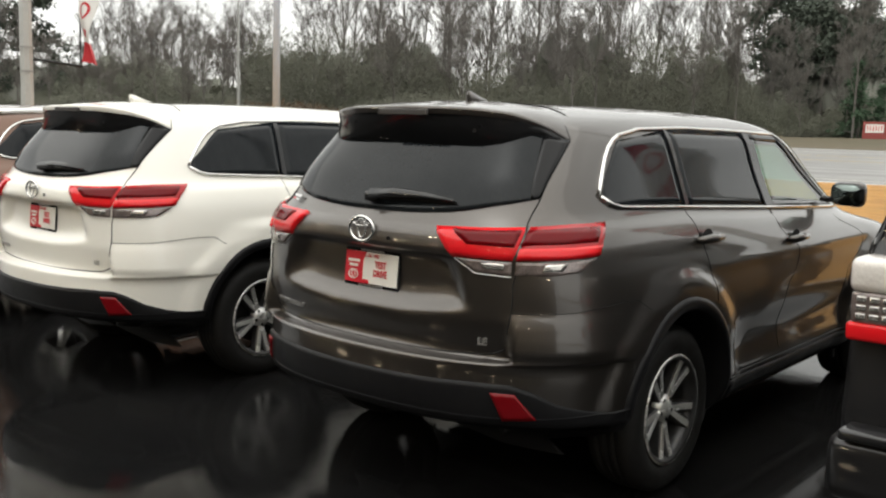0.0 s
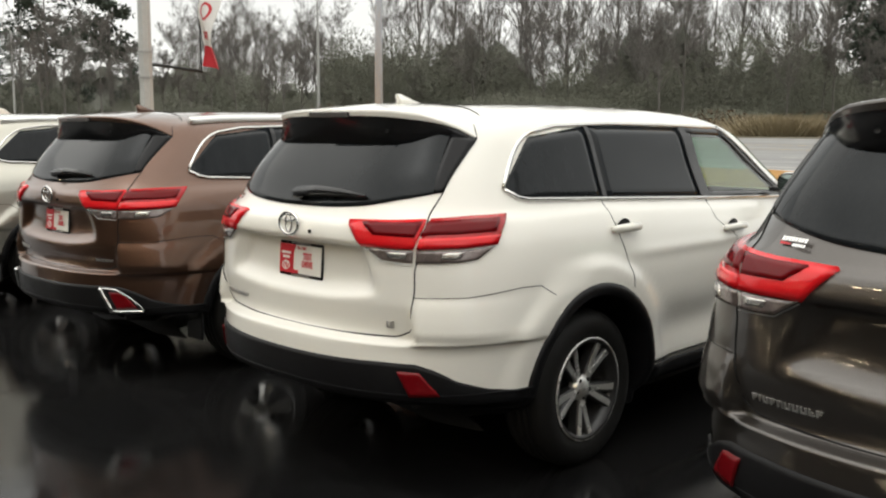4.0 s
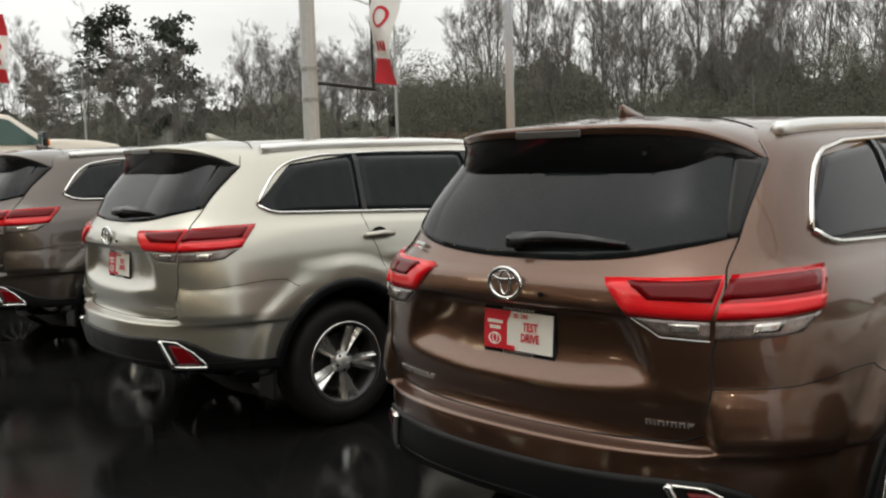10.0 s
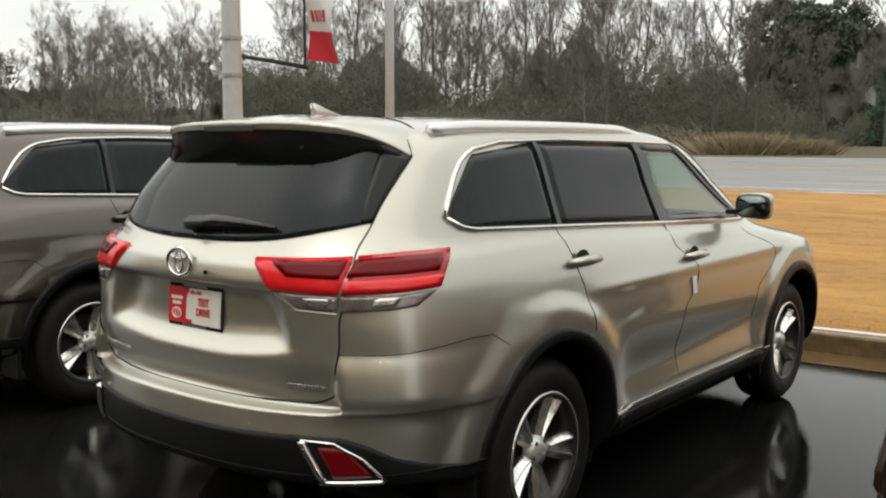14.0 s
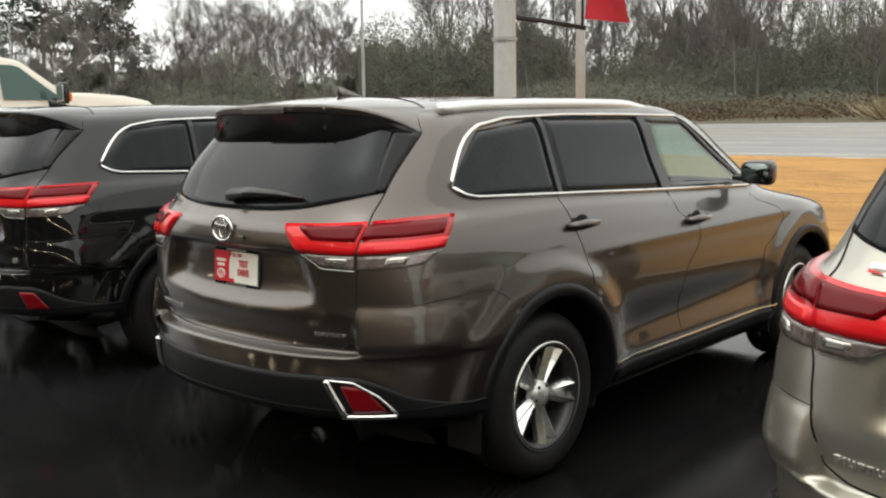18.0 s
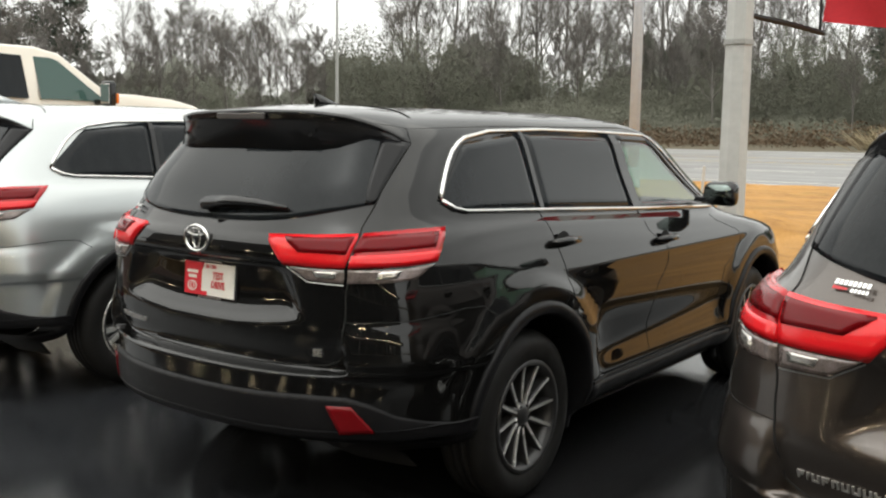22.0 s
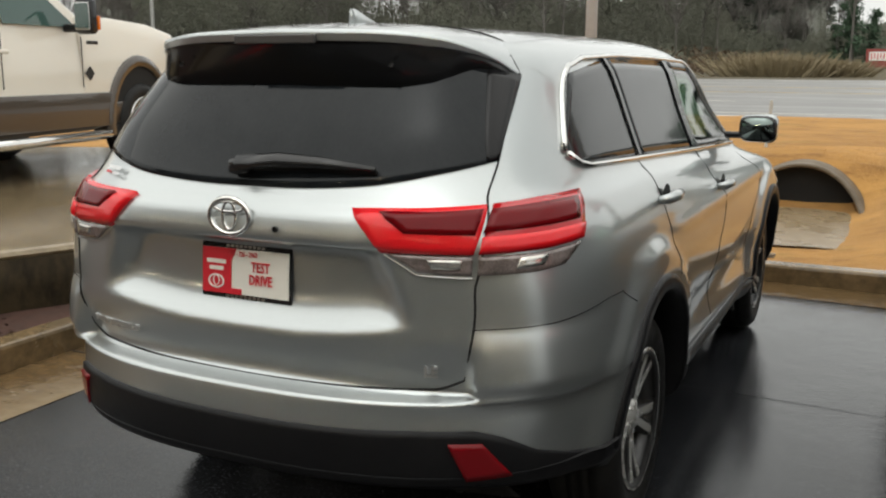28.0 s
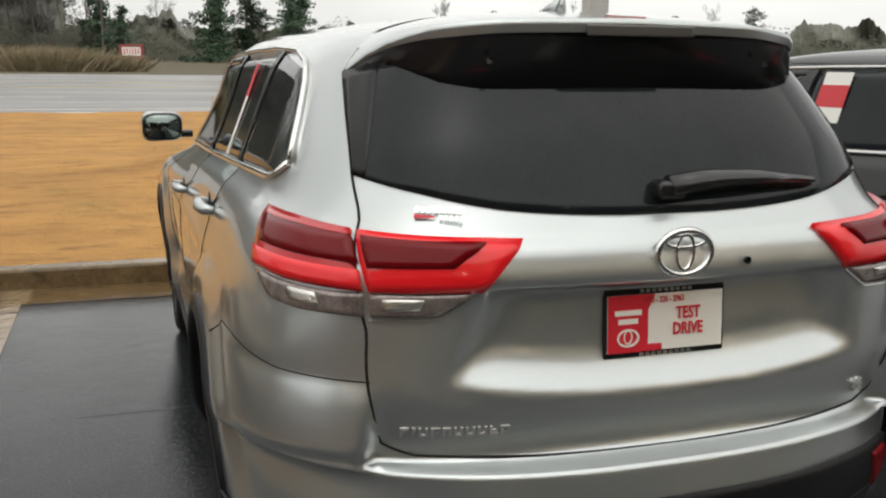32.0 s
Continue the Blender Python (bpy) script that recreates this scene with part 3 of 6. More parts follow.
def road_strip(bm, y0, y1, lift, x0=-400.0, x1=300.0):
    a = [bm.verts.new(p) for p in ((x0, y0, road_z(y0) + lift), (x1, y0, road_z(y0) + lift), (x1, y1, road_z(y1) + lift), (x0, y1, road_z(y1) + lift))]
    bm.faces.new(a)


bm = bmesh.new()
road_strip(bm, ROAD_NEAR, ROAD_FAR, 0.0)
setting("road", bm, ROAD, "pale wet highway with several lanes", "road")
lines = tagged(new("road_markings"), "worn white and yellow painted lane lines", "road marking", kind="structure")
for y, mat in ((21.3, ROAD_LINE), (30.2, ROAD_YELLOW), (33.4, ROAD_YELLOW), (39.0, ROAD_LINE)):
    bm = bmesh.new()
    road_strip(bm, y, y + 0.15, 0.006)
    part("edge_line", bm, mat, lines)
for y in (25.6, 36.4):
    for k in range(-14, 8):
        bm = bmesh.new()
        road_strip(bm, y, y + 0.15, 0.006, k * 12.0, k * 12.0 + 3.6)
        part("lane_dash", bm, ROAD_LINE, lines)

# ground beyond the road out to the horizon
bm = bmesh.new()
grid(bm, [[(x, y, road_z(ROAD_FAR) + (y - ROAD_FAR) * 0.012 + 0.25 * noise.noise((x * 0.05, y * 0.05, 2)) * ease(40, 46, y)) for x in range(-600, 601, 20)] for y in (40, 44, 52, 70, 100, 200, 600, 2500)])
setting("field", bm, FIELD, "dull winter ground under the woods beyond the road", "field", True)
bm = bmesh.new()
box(bm, -3000, 3000, -3000, -70, -0.5, -0.05)
box(bm, 60, 3000, -70, 20.6, -0.5, -0.05)
box(bm, -3000, -60, -70, 20.6, -0.5, -0.05)
setting("far_ground", bm, FIELD, "flat winter ground around the car lot", "field")


# ---------------------------------------------------------------- sport utility cars
# Heights above the ground against plan measures of one half of the body.
REAR = curve((0.25, 0.66), (0.36, 0.46), (0.415, 0.24), (0.440, 0.095), (0.455, 0.066), (0.50, 0.052), (0.62, 0.042), (0.678, 0.043), (0.689, 0.047), (0.695, 0.060), (0.703, 0.110), (0.73, 0.122), (0.80, 0.110), (0.86, 0.103), (0.95, 0.106),
             (1.05, 0.105), (1.10, 0.098), (1.13, 0.102), (1.17, 0.114), (1.20, 0.130), (1.235, 0.153), (1.27, 0.178), (1.40, 0.268), (1.54, 0.382), (1.60, 0.435), (1.64, 0.50), (1.68, 0.66), (1.70, 0.95), (1.712, 1.5))
WIDE = curve((0.25, 0.80), (0.34, 0.915), (0.45, 0.943), (0.55, 0.949), (0.70, 0.957), (0.85, 0.955), (1.0, 0.938), (1.1, 0.915), (1.19, 0.874), (1.238, 0.826), (1.30, 0.797),
             (1.40, 0.755), (1.48, 0.721), (1.56, 0.683), (1.61, 0.642), (1.65, 0.585), (1.68, 0.48), (1.70, 0.33), (1.712, 0.12))
BEND = curve((0.25, 0.85), (0.6, 0.85), (0.9, 1.0), (1.2, 1.15), (1.33, 1.28), (1.6, 1.5), (1.712, 1.75))
POWER = curve((0.25, 3.0), (0.66, 3.0), (0.75, 3.8), (1.0, 4.6), (1.21, 4.6), (1.6, 4.6), (1.66, 3.2), (1.712, 2.2))
NOSE = curve((0.25, 4.70), (0.35, 4.85), (0.5, 4.89), (0.7, 4.88), (0.85, 4.83), (0.95, 4.75), (1.0, 4.62), (1.05, 4.40), (1.09, 4.12), (1.13, 3.92),
             (1.3, 3.68), (1.45, 3.42), (1.58, 3.18), (1.64, 2.98), (1.68, 2.66), (1.70, 2.3), (1.712, 2.0))
TURN = curve((0.25, 4.1), (0.9, 4.1), (1.0, 3.9), (1.1, 3.40), (1.3, 3.15), (1.6, 2.6), (1.70, 2.1), (1.712, 1.9))
AXLES = (1.115, 3.92)
HUB = 0.372
ARCH = 0.474


def shape(x, y, z, u):
    """Sculpting of the panels: wheel flares, hollow doors, proud bumper corners, the number plate's recess."""
    if 0.7 < u < 2.6:
        for a in AXLES:
            d = math.hypot(y - a, z - HUB)
            x += 0.024 * (1 - ease(0.575, 0.65, d))
        x -= 0.036 * math.exp(-((z - 0.575 - 0.02 * (y - 2.0)) / 0.115) ** 2) * ease(1.5, 1.9, y) * (1 - ease(3.2, 3.6, y))
        x += 0.014 * math.exp(-((z - 0.985) / 0.03) ** 2) * ease(1.2, 1.7, y) * 0.6
    if u < 1.0:
        half = 0.515 - 0.45 * (z - 0.88)
        ledge = 0.842 + 0.17 * x * x
        rise = min(1.0, max(0.0, (z - ledge) / 0.15))
        inside = (1 - ease(half - 0.035, half + 0.04, x)) * (1 - ease(1.080, 1.096, z))
        y += 0.054 * inside * (1 - (1 - rise) ** 3)
        brow = 1.195 + 0.028 * math.exp(-(x / 0.10) ** 4)
        y -= 0.015 * (1 - ease(0.40, 0.60, x)) * ease(1.097, 1.108, z) * (1 - ease(brow - 0.014, brow + 0.006, z))
        corner = ease(0.688, 0.703, z) * min(1.0, max(0.0, (0.893 - z) / 0.150)) * ease(0.672, 0.702, x) * (1 - ease(0.55, 0.95, y))
        x += 0.014 * corner
        y -= 0.056 * corner
    return x, y


def belt(y, z):
    """The shoulder under the windows falls towards the front."""
    return 0.045 * min(2.2, max(0.0, y - 1.3)) * ease(1.0, 1.12, z) * (1 - ease(1.36, 1.58, z))


def bow(z):
    """How far the tail falls away from its middle."""
    return 0.08 * (1 - ease(1.22, 1.40, z))


def surface(u, z):
    """A point of the body: u runs 0 to 1 round the rear corner, to 2 along the side, to 3 round the front; below 0 is the other side."""
    s = 1.0 if u >= 0 else -1.0
    u = abs(u)
    w = WIDE(z)
    if u <= 1:
        n, yc, yr = POWER(z), BEND(z), REAR(z)
        a = u * math.pi / 2
        c = max(0.0, math.cos(a)) ** (2 / n)
        x = w * math.sin(a) ** (2 / n)
        y = yc - (yc - yr) * c + bow(z) * x * x * c
    elif u <= 2:
        y = BEND(z) + (TURN(z) - BEND(z)) * (u - 1)
        x = WIDE(z + belt(y, z))
        x *= 1 - 0.03 * ease(2.4, 3.6, y) * ease(1.1, 1.3, z)
    else:
        a = (3 - u) * math.pi / 2
        n, yc, yf = 2.7, TURN(z), NOSE(z)
        y = yc + (yf - yc) * max(0.0, math.cos(a)) ** (2 / n)
        x = WIDE(z + belt(y, z)) * max(0.0, math.sin(a)) ** (2 / n)
        x *= 1 - 0.03 * ease(2.4, 3.6, y) * ease(1.1, 1.3, z)
    x, y = shape(x, y, z, u)
    return Vector((s * x, y, z))


def at_x(x, z):
    """u on the tail at a distance x from the middle."""
    s = 1 if x >= 0 else -1
    r = min(1.0, abs(x) / WIDE(z))
    return s * math.asin(r ** (POWER(z) / 2)) * 2 / math.pi, z


def at_y(y, z):
    """u on the flank at a distance y from the tail."""
    yc = BEND(z)
    if y < yc:
        w, n, yr, b = WIDE(z), POWER(z), REAR(z), bow(z)
        lo, hi = 0.0, 1.0
        for _ in range(26):
            a = (lo + hi) * math.pi / 4
            c = math.cos(a) ** (2 / n)
            if yc - (yc - yr) * c + b * (w * math.sin(a) ** (2 / n)) ** 2 * c < y:
                lo = (lo + hi) / 2
            else:
                hi = (lo + hi) / 2
        return (lo + hi) / 2, z
    if y <= TURN(z):
        return 1 + (y - yc) / (TURN(z) - yc), z
    t = min(1.0, (y - TURN(z)) / (NOSE(z) - TURN(z)))
    return 2 + math.asin(t ** (2.7 / 2)) * 2 / math.pi, z


def out_of(u, z):
    e = 0.004
    a = surface(u + e, z) - surface(u - e, z)
    b = surface(u, z + e) - surface(u, z - e)
    n = a.cross(b)
    return n.normalized() if n.length > 1e-9 else Vector((0, -1, 0))


def plain(u, z):
    return u, z


def along(points, n, chart=plain):
    """n + 1 even steps along a line of chart points."""
    cum = [0.0]
    for a, b in zip(points, points[1:]):
        cum.append(cum[-1] + (surface(*chart(*b)) - surface(*chart(*a))).length)
    res = []
    for k in range(n + 1):
        d = cum[-1] * k / n
        i = max(j for j in range(len(points) - 1) if cum[j] <= d + 1e-9)
        t = (d - cum[i]) / max(1e-9, cum[i + 1] - cum[i])
        res.append((points[i][0] + (points[i + 1][0] - points[i][0]) * t, points[i][1] + (points[i + 1][1] - points[i][1]) * t))
    return res


def patch(low, high, nu=16, nv=6, off=0.004, flip=False, deep=0.012, dome=0.0, chart=plain):
    """A panel on the body between two lines of (u, z), standing off it, with its edges turned in."""
    bm = bmesh.new()
    a, b = along(low, nu, chart), along(high, nu, chart)
    rows = []
    for j in range(nv + 1):
        t = j / nv
        row = []
        for k, (p, q) in enumerate(zip(a, b)):
            u, z = chart(p[0] + (q[0] - p[0]) * t, p[1] + (q[1] - p[1]) * t)
            s = k / nu
            h = off + dome * min(1.0, 4 * t * (1 - t)) * min(1.0, 8 * s * (1 - s))
            row.append(surface(u, z) + out_of(u, z) * h)
        rows.append(row)
    rim = lambda c, d: surface(*chart(c, d)) - out_of(*chart(c, d)) * deep
    rows = [[rim(*p) for p in a]] + rows + [[rim(*p) for p in b]]
    for j, row in enumerate(rows):
        t = min(1.0, max(0.0, (j - 1) / nv))
        p = (a[0][0] + (b[0][0] - a[0][0]) * t, a[0][1] + (b[0][1] - a[0][1]) * t)
        q = (a[-1][0] + (b[-1][0] - a[-1][0]) * t, a[-1][1] + (b[-1][1] - a[-1][1]) * t)
        row.insert(0, rim(*p))
        row.append(rim(*q))
    if flip:
        rows = [[Vector((-p.x, p.y, p.z)) for p in row][::-1] for row in rows]
    grid(bm, rows)
    return bm


def line(points, radius, off=0.0, n=24, flip=False, flat=1.0, sides=5, chart=plain):
    """A bar laid along the body."""
    bm = bmesh.new()
    pts = [surface(*q) + out_of(*q) * off for q in [chart(*p) for p in along(points, n, chart)]]
    if flip:
        pts = [Vector((-p.x, p.y, p.z)) for p in pts]
    tube(bm, pts, radius, sides, flat=flat)
    return bm


def mirrored(bm):
    for v in bm.verts:
        v.co.x = -v.co.x
    bmesh.ops.reverse_faces(bm, faces=bm.faces)
    return bm


def front_pane(y, z):
    """Whether a place on the flank lies in the front door's pane."""
    return 2.36 < y < 3.30 and z > 1.220 - (y - 2.4) * 0.05 and z < min(1.575, 1.592 - (y - 2.72) * 0.62)


def shell():
    bm = bmesh.new()
    us = [k / 46 for k in range(46)] + [1 + k / 64 for k in range(64)] + [2 + k / 16 for k in range(17)]
    zs = ([0.27, 0.33, 0.38, 0.41, 0.43, 0.44, 0.45, 0.465] + [0.49 + 0.025 * k for k in range(8)] + [0.681, 0.688, 0.694, 0.70, 0.707, 0.715, 0.728, 0.742] + [0.757 + 0.0135 * k for k in range(26)] + [1.105, 1.12, 1.14, 1.16]
          + [1.172, 1.184, 1.196, 1.21, 1.225, 1.24, 1.26, 1.28, 1.30, 1.325, 1.35] + [1.38 + 0.03 * k for k in range(8)] + [1.61, 1.63, 1.645, 1.66, 1.672, 1.684, 1.692, 1.70, 1.706, 1.712])
    full = [-u for u in us[:0:-1]] + us
    rows = []
    for z in zs:
        row = []
        for u in full:
            p = surface(u, z)
            for a in AXLES:
                d = math.hypot(p.y - a, p.z - HUB)
                if 0.39 < d < ARCH and abs(p.x) > 0.7:
                    k = ARCH / d
                    p = Vector((p.x, a + (p.y - a) * k, HUB + (p.z - HUB) * k))
            row.append(p)
        rows.append(row)
    v = [[bm.verts.new(p) for p in row] for row in rows]
    for j in range(len(zs) - 1):
        for i in range(len(full) - 1):
            quad = (v[j][i], v[j][i + 1], v[j + 1][i + 1], v[j + 1][i])
            c = sum((q.co for q in quad), Vector()) / 4
            if abs(c.x) > 0.7 and any(math.hypot(c.y - a, c.z - HUB) < ARCH - 0.004 for a in AXLES):
                continue
            if c.z < 0.442 and c.y < AXLES[0]:
                continue
            if abs(c.x) > 0.5 and front_pane(c.y, c.z):
                continue
            if abs(full[i]) > 2.25 and 1.17 < c.z < 1.54 and abs(c.x) < 0.62:
                continue
            bm.faces.new(quad)
    bm.faces.new(v[-1])
    bmesh.ops.remove_doubles(bm, verts=bm.verts, dist=0.0004)
    return bm


def ring_arch(a, flip):
    """Black moulding round a wheel arch, with the inner liner."""
    bm = bmesh.new()
    rows = []
    for k in range(29):
        t = radians(-22 + 224 * k / 28)
        row = []
        for r, inn in ((ARCH + 0.037, -0.006), (ARCH + 0.036, 0.009), (ARCH + 0.018, 0.014), (ARCH - 0.012, 0.014), (ARCH - 0.022, 0.0), (ARCH - 0.02, -0.10), (ARCH - 0.01, -0.26)):
            y, z = a + r * math.cos(t), HUB + r * math.sin(t)
            z = max(z, 0.20)
            p = surface(*at_y(y, max(0.27, z)))
            row.append(Vector((p.x + inn, y, z)))
        rows.append(row)
    grid(bm, rows)
    return mirrored(bm) if flip else bm


def wheel_parts(style):
    """Tyre, rim and spokes about the x axis, the outer face at x = 0."""
    tyre = bmesh.new()
    lathe(tyre, [(0.232, -0.20), (0.262, -0.225), (0.33, -0.232), (0.362, -0.215), (0.374, -0.185), (0.375, -0.160), (0.366, -0.157), (0.366, -0.149), (0.376, -0.146), (0.376, -0.122), (0.366, -0.119), (0.366, -0.109), (0.376, -0.106), (0.376, -0.082), (0.366, -0.079), (0.366, -0.071), (0.375, -0.068), (0.373, -0.042), (0.362, -0.018), (0.335, 0.004), (0.30, 0.010), (0.262, 0.002), (0.240, -0.012), (0.232, -0.03)], 56)
    rim = bmesh.new()
    lathe(rim, [(0.236, -0.19), (0.222, -0.15), (0.212, -0.06), (0.222, -0.02), (0.236, -0.012), (0.243, -0.004), (0.240, 0.004), (0.230, 0.002), (0.222, -0.008)], 56)
    disc = bmesh.new()
    lathe(disc, [(0.0, -0.10), (0.165, -0.10), (0.165, -0.115), (0.0, -0.115)], 32)
    spokes = []

    def spoke(angle, r0, r1, w0, w1, x0, x1, thick, skew=0.0, edge=0.006, flat=0.75):
        bm = bmesh.new()
        c, s = math.cos(angle), math.sin(angle)
        rows = []
        for k in range(6):
            t = k / 5
            r = r0 + (r1 - r0) * t
            w = w0 + (w1 - w0) * t
            x = x0 + (x1 - x0) * t ** 1.6
            o = skew * t
            row = []
            for d, h in ((-w, x - thick), (-w, x - edge), (-w * flat, x), (w * flat, x), (w, x - edge), (w, x - thick)):
                e = d + o
                row.append((h, r * c - e * s, r * s + e * c))
            rows.append(row)
        grid(bm, rows)
        return bm
    if style == "twin":
        for k in range(5):
            a = k * math.tau / 5 + 0.3
            for d in (-0.20, 0.20):
                spokes.append(("dark", spoke(a + d * 0.42, 0.045, 0.228, 0.021, 0.026, -0.035, -0.012, 0.05, d * 0.10)))
                spokes.append(("bright", spoke(a + d * 0.42, 0.05, 0.228, 0.016, 0.020, -0.0335, -0.0105, 0.004, d * 0.10 + 0.004 * (1 if d > 0 else -1))))
    elif style == "star":
        for k in range(5):
            a = k * math.tau / 5 + 0.5
            for d in (-1, 1):
                spokes.append(("bright", spoke(a + d * 0.12, 0.05, 0.234, 0.017, 0.030, -0.034, -0.004, 0.05, d * 0.010, 0.024, 0.12)))
    else:
        for k in range(12):
            a = k * math.tau / 12
            spokes.append(("dark", spoke(a, 0.045, 0.232, 0.012, 0.010, -0.032, -0.010, 0.045, 0.0)))
            spokes.append(("bright", spoke(a, 0.05, 0.230, 0.0085, 0.007, -0.029, -0.007, 0.004, 0.0)))
    cap = bmesh.new()
    lathe(cap, [(0.0, -0.018), (0.030, -0.018), (0.036, -0.024), (0.062, -0.034), (0.066, -0.07)], 24)
    nuts = []
    for k in range(5):
        n = bmesh.new()
        a = k * math.tau / 5 + 0.3
        lathe(n, [(0.0, -0.026), (0.010, -0.026), (0.011, -0.05)], 8)
        for v in n.verts:
            v.co += Vector((0, 0.048 * math.cos(a), 0.048 * math.sin(a)))
        nuts.append(n)
    return tyre, rim, disc, spokes, cap, nuts


def add_wheels(car, style, track=0.925, axles=AXLES, hub=HUB, scale=1.0):
    tyre, rim, disc, spokes, cap, nuts = wheel_parts(style)
    dark = ALLOY if style == "star" else ALLOY_DARK
    first = None
    for side in (1, -1):
        for a in axles:
            if first is None:
                wheel = part("wheel", tyre, RUBBER, car, "black rubber tyre on its alloy wheel", True)
                part("rim", rim, ALLOY_DARK, wheel, "", True)
                bm = bmesh.new()
                lathe(bm, [(0.226, -0.004), (0.236, 0.003), (0.245, 0.004), (0.248, -0.002)], 56)
                part("rim_lip", bm, {"star": WHEEL_BRIGHT, "twin": ALLOY, "spider": ALLOY_DARK}[style], wheel, "thin rim lip", True)
                part("brake_disc", disc, DARK_STEEL, wheel)
                for kind, bm in spokes:
                    part("spoke", bm, WHEEL_BRIGHT if style == "star" else (dark if kind == "dark" else ALLOY), wheel, "", False)
                part("hub_cap", cap, ALLOY if style != "spider" else ALLOY_DARK, wheel, "", True)
                for bm in nuts:
                    part("wheel_nut", bm, CHROME, wheel)
                first = wheel
            else:
                wheel = copy_thing(first, Matrix())
                wheel.parent = car
            wheel.matrix_basis = pose(side * track, a, hub, 17 * (a + side), 0, 0 if side > 0 else 180) @ Matrix.Diagonal((scale, scale, scale, 1))
    return first


def plate(parent):
    """Dealer's plate: red and white board in a black surround, with its lettering."""
    y, tilt = 0.151, -4
    m = pose(0, y, 0.988, tilt, 0, 0)

    def put(ob):
        ob.matrix_basis = m
        return ob
    bm = soft_box(-0.158, 0.158, 0.0, 0.012, -0.081, 0.081, 0.005)
    board = put(part("plate_surround", bm, TRIM_BLACK, parent, "black number plate surround"))
    bm = bmesh.new()
    box(bm, -0.150, 0.150, -0.003, 0.002, -0.066, 0.066)
    part("plate_board", bm, PLATE_WHITE, board, "white dealer plate reading TEST DRIVE")
    bm = bmesh.new()
    prism(bm, [(-0.150, -0.066), (-0.012, -0.066), (-0.012, -0.050), (-0.048, -0.050), (-0.048, 0.030), (-0.030, 0.066), (-0.150, 0.066)], -0.0055, -0.003, "y")
    part("plate_panel", bm, PLATE_RED, board, "red panel with plain white marks")

    def words(text, size, x, z, mat, name):
        cu = bpy.data.curves.new(name, "FONT")
        cu.body, cu.size, cu.align_x, cu.align_y = text, size, "CENTER", "CENTER"
        cu.offset = size * 0.022
        cu.extrude = 0.0006
        cu.resolution_u = 2
        tmp = bpy.data.objects.new(name, cu)
        scene.collection.objects.link(tmp)
        me = bpy.data.meshes.new_from_object(tmp.evaluated_get(bpy.context.evaluated_depsgraph_get()))
        bpy.data.objects.remove(tmp)
        me.materials.clear()
        me.materials.append(mat)
        ob = new(name, me)
        ob.parent = board
        ob.matrix_basis = pose(x, -0.0068, z, 90, 0, 0) @ Matrix.Diagonal((0.74, 1, 1, 1))
    words("TEST", 0.040, 0.056, 0.017, PLATE_RED, "lettering")
    words("DRIVE", 0.040, 0.056, -0.020, PLATE_RED, "lettering")
    words("800 - 226 - 2963", 0.020, -0.005, 0.052, STICKER_RED, "lettering")
    for z, w in ((0.026, 0.068), (0.006, 0.050)):
        bm = bmesh.new()
        box(bm, -0.1 - w / 2, -0.1 + w / 2, -0.0072, -0.005, z - 0.006, z + 0.006)
        part("plate_mark", bm, PLATE_WHITE, board)
    bm = bmesh.new()
    tube(bm, [(-0.100 + 0.026 * math.cos(k * math.tau / 20), -0.0065, -0.032 + 0.019 * math.sin(k * math.tau / 20)) for k in range(20)], 0.003, 4, True)
    tube(bm, [(-0.100 + 0.010 * math.cos(k * math.tau / 14), -0.0065, -0.030 + 0.015 * math.sin(k * math.tau / 14)) for k in range(14)], 0.002, 4, True)
    part("plate_roundel", bm, PLATE_WHITE, board)
    for z in (0.0735, -0.0735):
        bm = bmesh.new()
        for k in range(9):
            x = -0.062 + 0.0155 * k
            box(bm, x - 0.005, x + 0.005, -0.002, 0.001, z - 0.0035, z + 0.0035)
        part("surround_lettering", bm, SILVER_TRIM, board)
    for x in (-0.09, 0.09):
        bm = bmesh.new()
        lathe(bm, [(0.0, -0.008), (0.006, -0.006), (0.007, 0.0)], 10, "z")
        o = part("plate_screw", bm, CHROME, board)
        o.matrix_basis = pose(x, -0.003, 0.062, 90, 0, 0) @ pose(0, 0, 0)


def badge_bars(parent, name, x, z, widths, height, gap=0.006, seed=1):
    """Chrome letters too small to read, as bars."""
    rnd = random.Random(seed)
    for w in widths:
        bm = bmesh.new()
        u, zz = at_x(x, z)
        p = surface(u, zz)
        n = out_of(u, zz)
        t = Vector((0, 0, 1)).cross(n).normalized() * -1
        if t.x < 0:
            t = -t
        up = n.cross(t)
        if up.z < 0:
            up = -up
        for a, b, c, d in ((0, 0.28, 0, 1), (0.28, 1, 0.8, 1) if rnd.random() < 0.6 else (0.28, 1, 0, 0.2), (0.72, 1, 0, 1) if rnd.random() < 0.5 else (0.28, 0.8, 0.42, 0.58)):
            q = [p + t * (w * i) + up * (height * j) + n * 0.005 for i, j in ((a, c), (b, c), (b, d), (a, d))]
            r = [v - n * 0.006 for v in q]
            qa, ra = [bm.verts.new(v) for v in q], [bm.verts.new(v) for v in r]
            bm.faces.new(qa)
            for k in range(4):
                bm.faces.new((qa[k], ra[k], ra[(k + 1) % 4], qa[(k + 1) % 4]))
        part(name, bm, BADGE, parent)
        x += w + gap


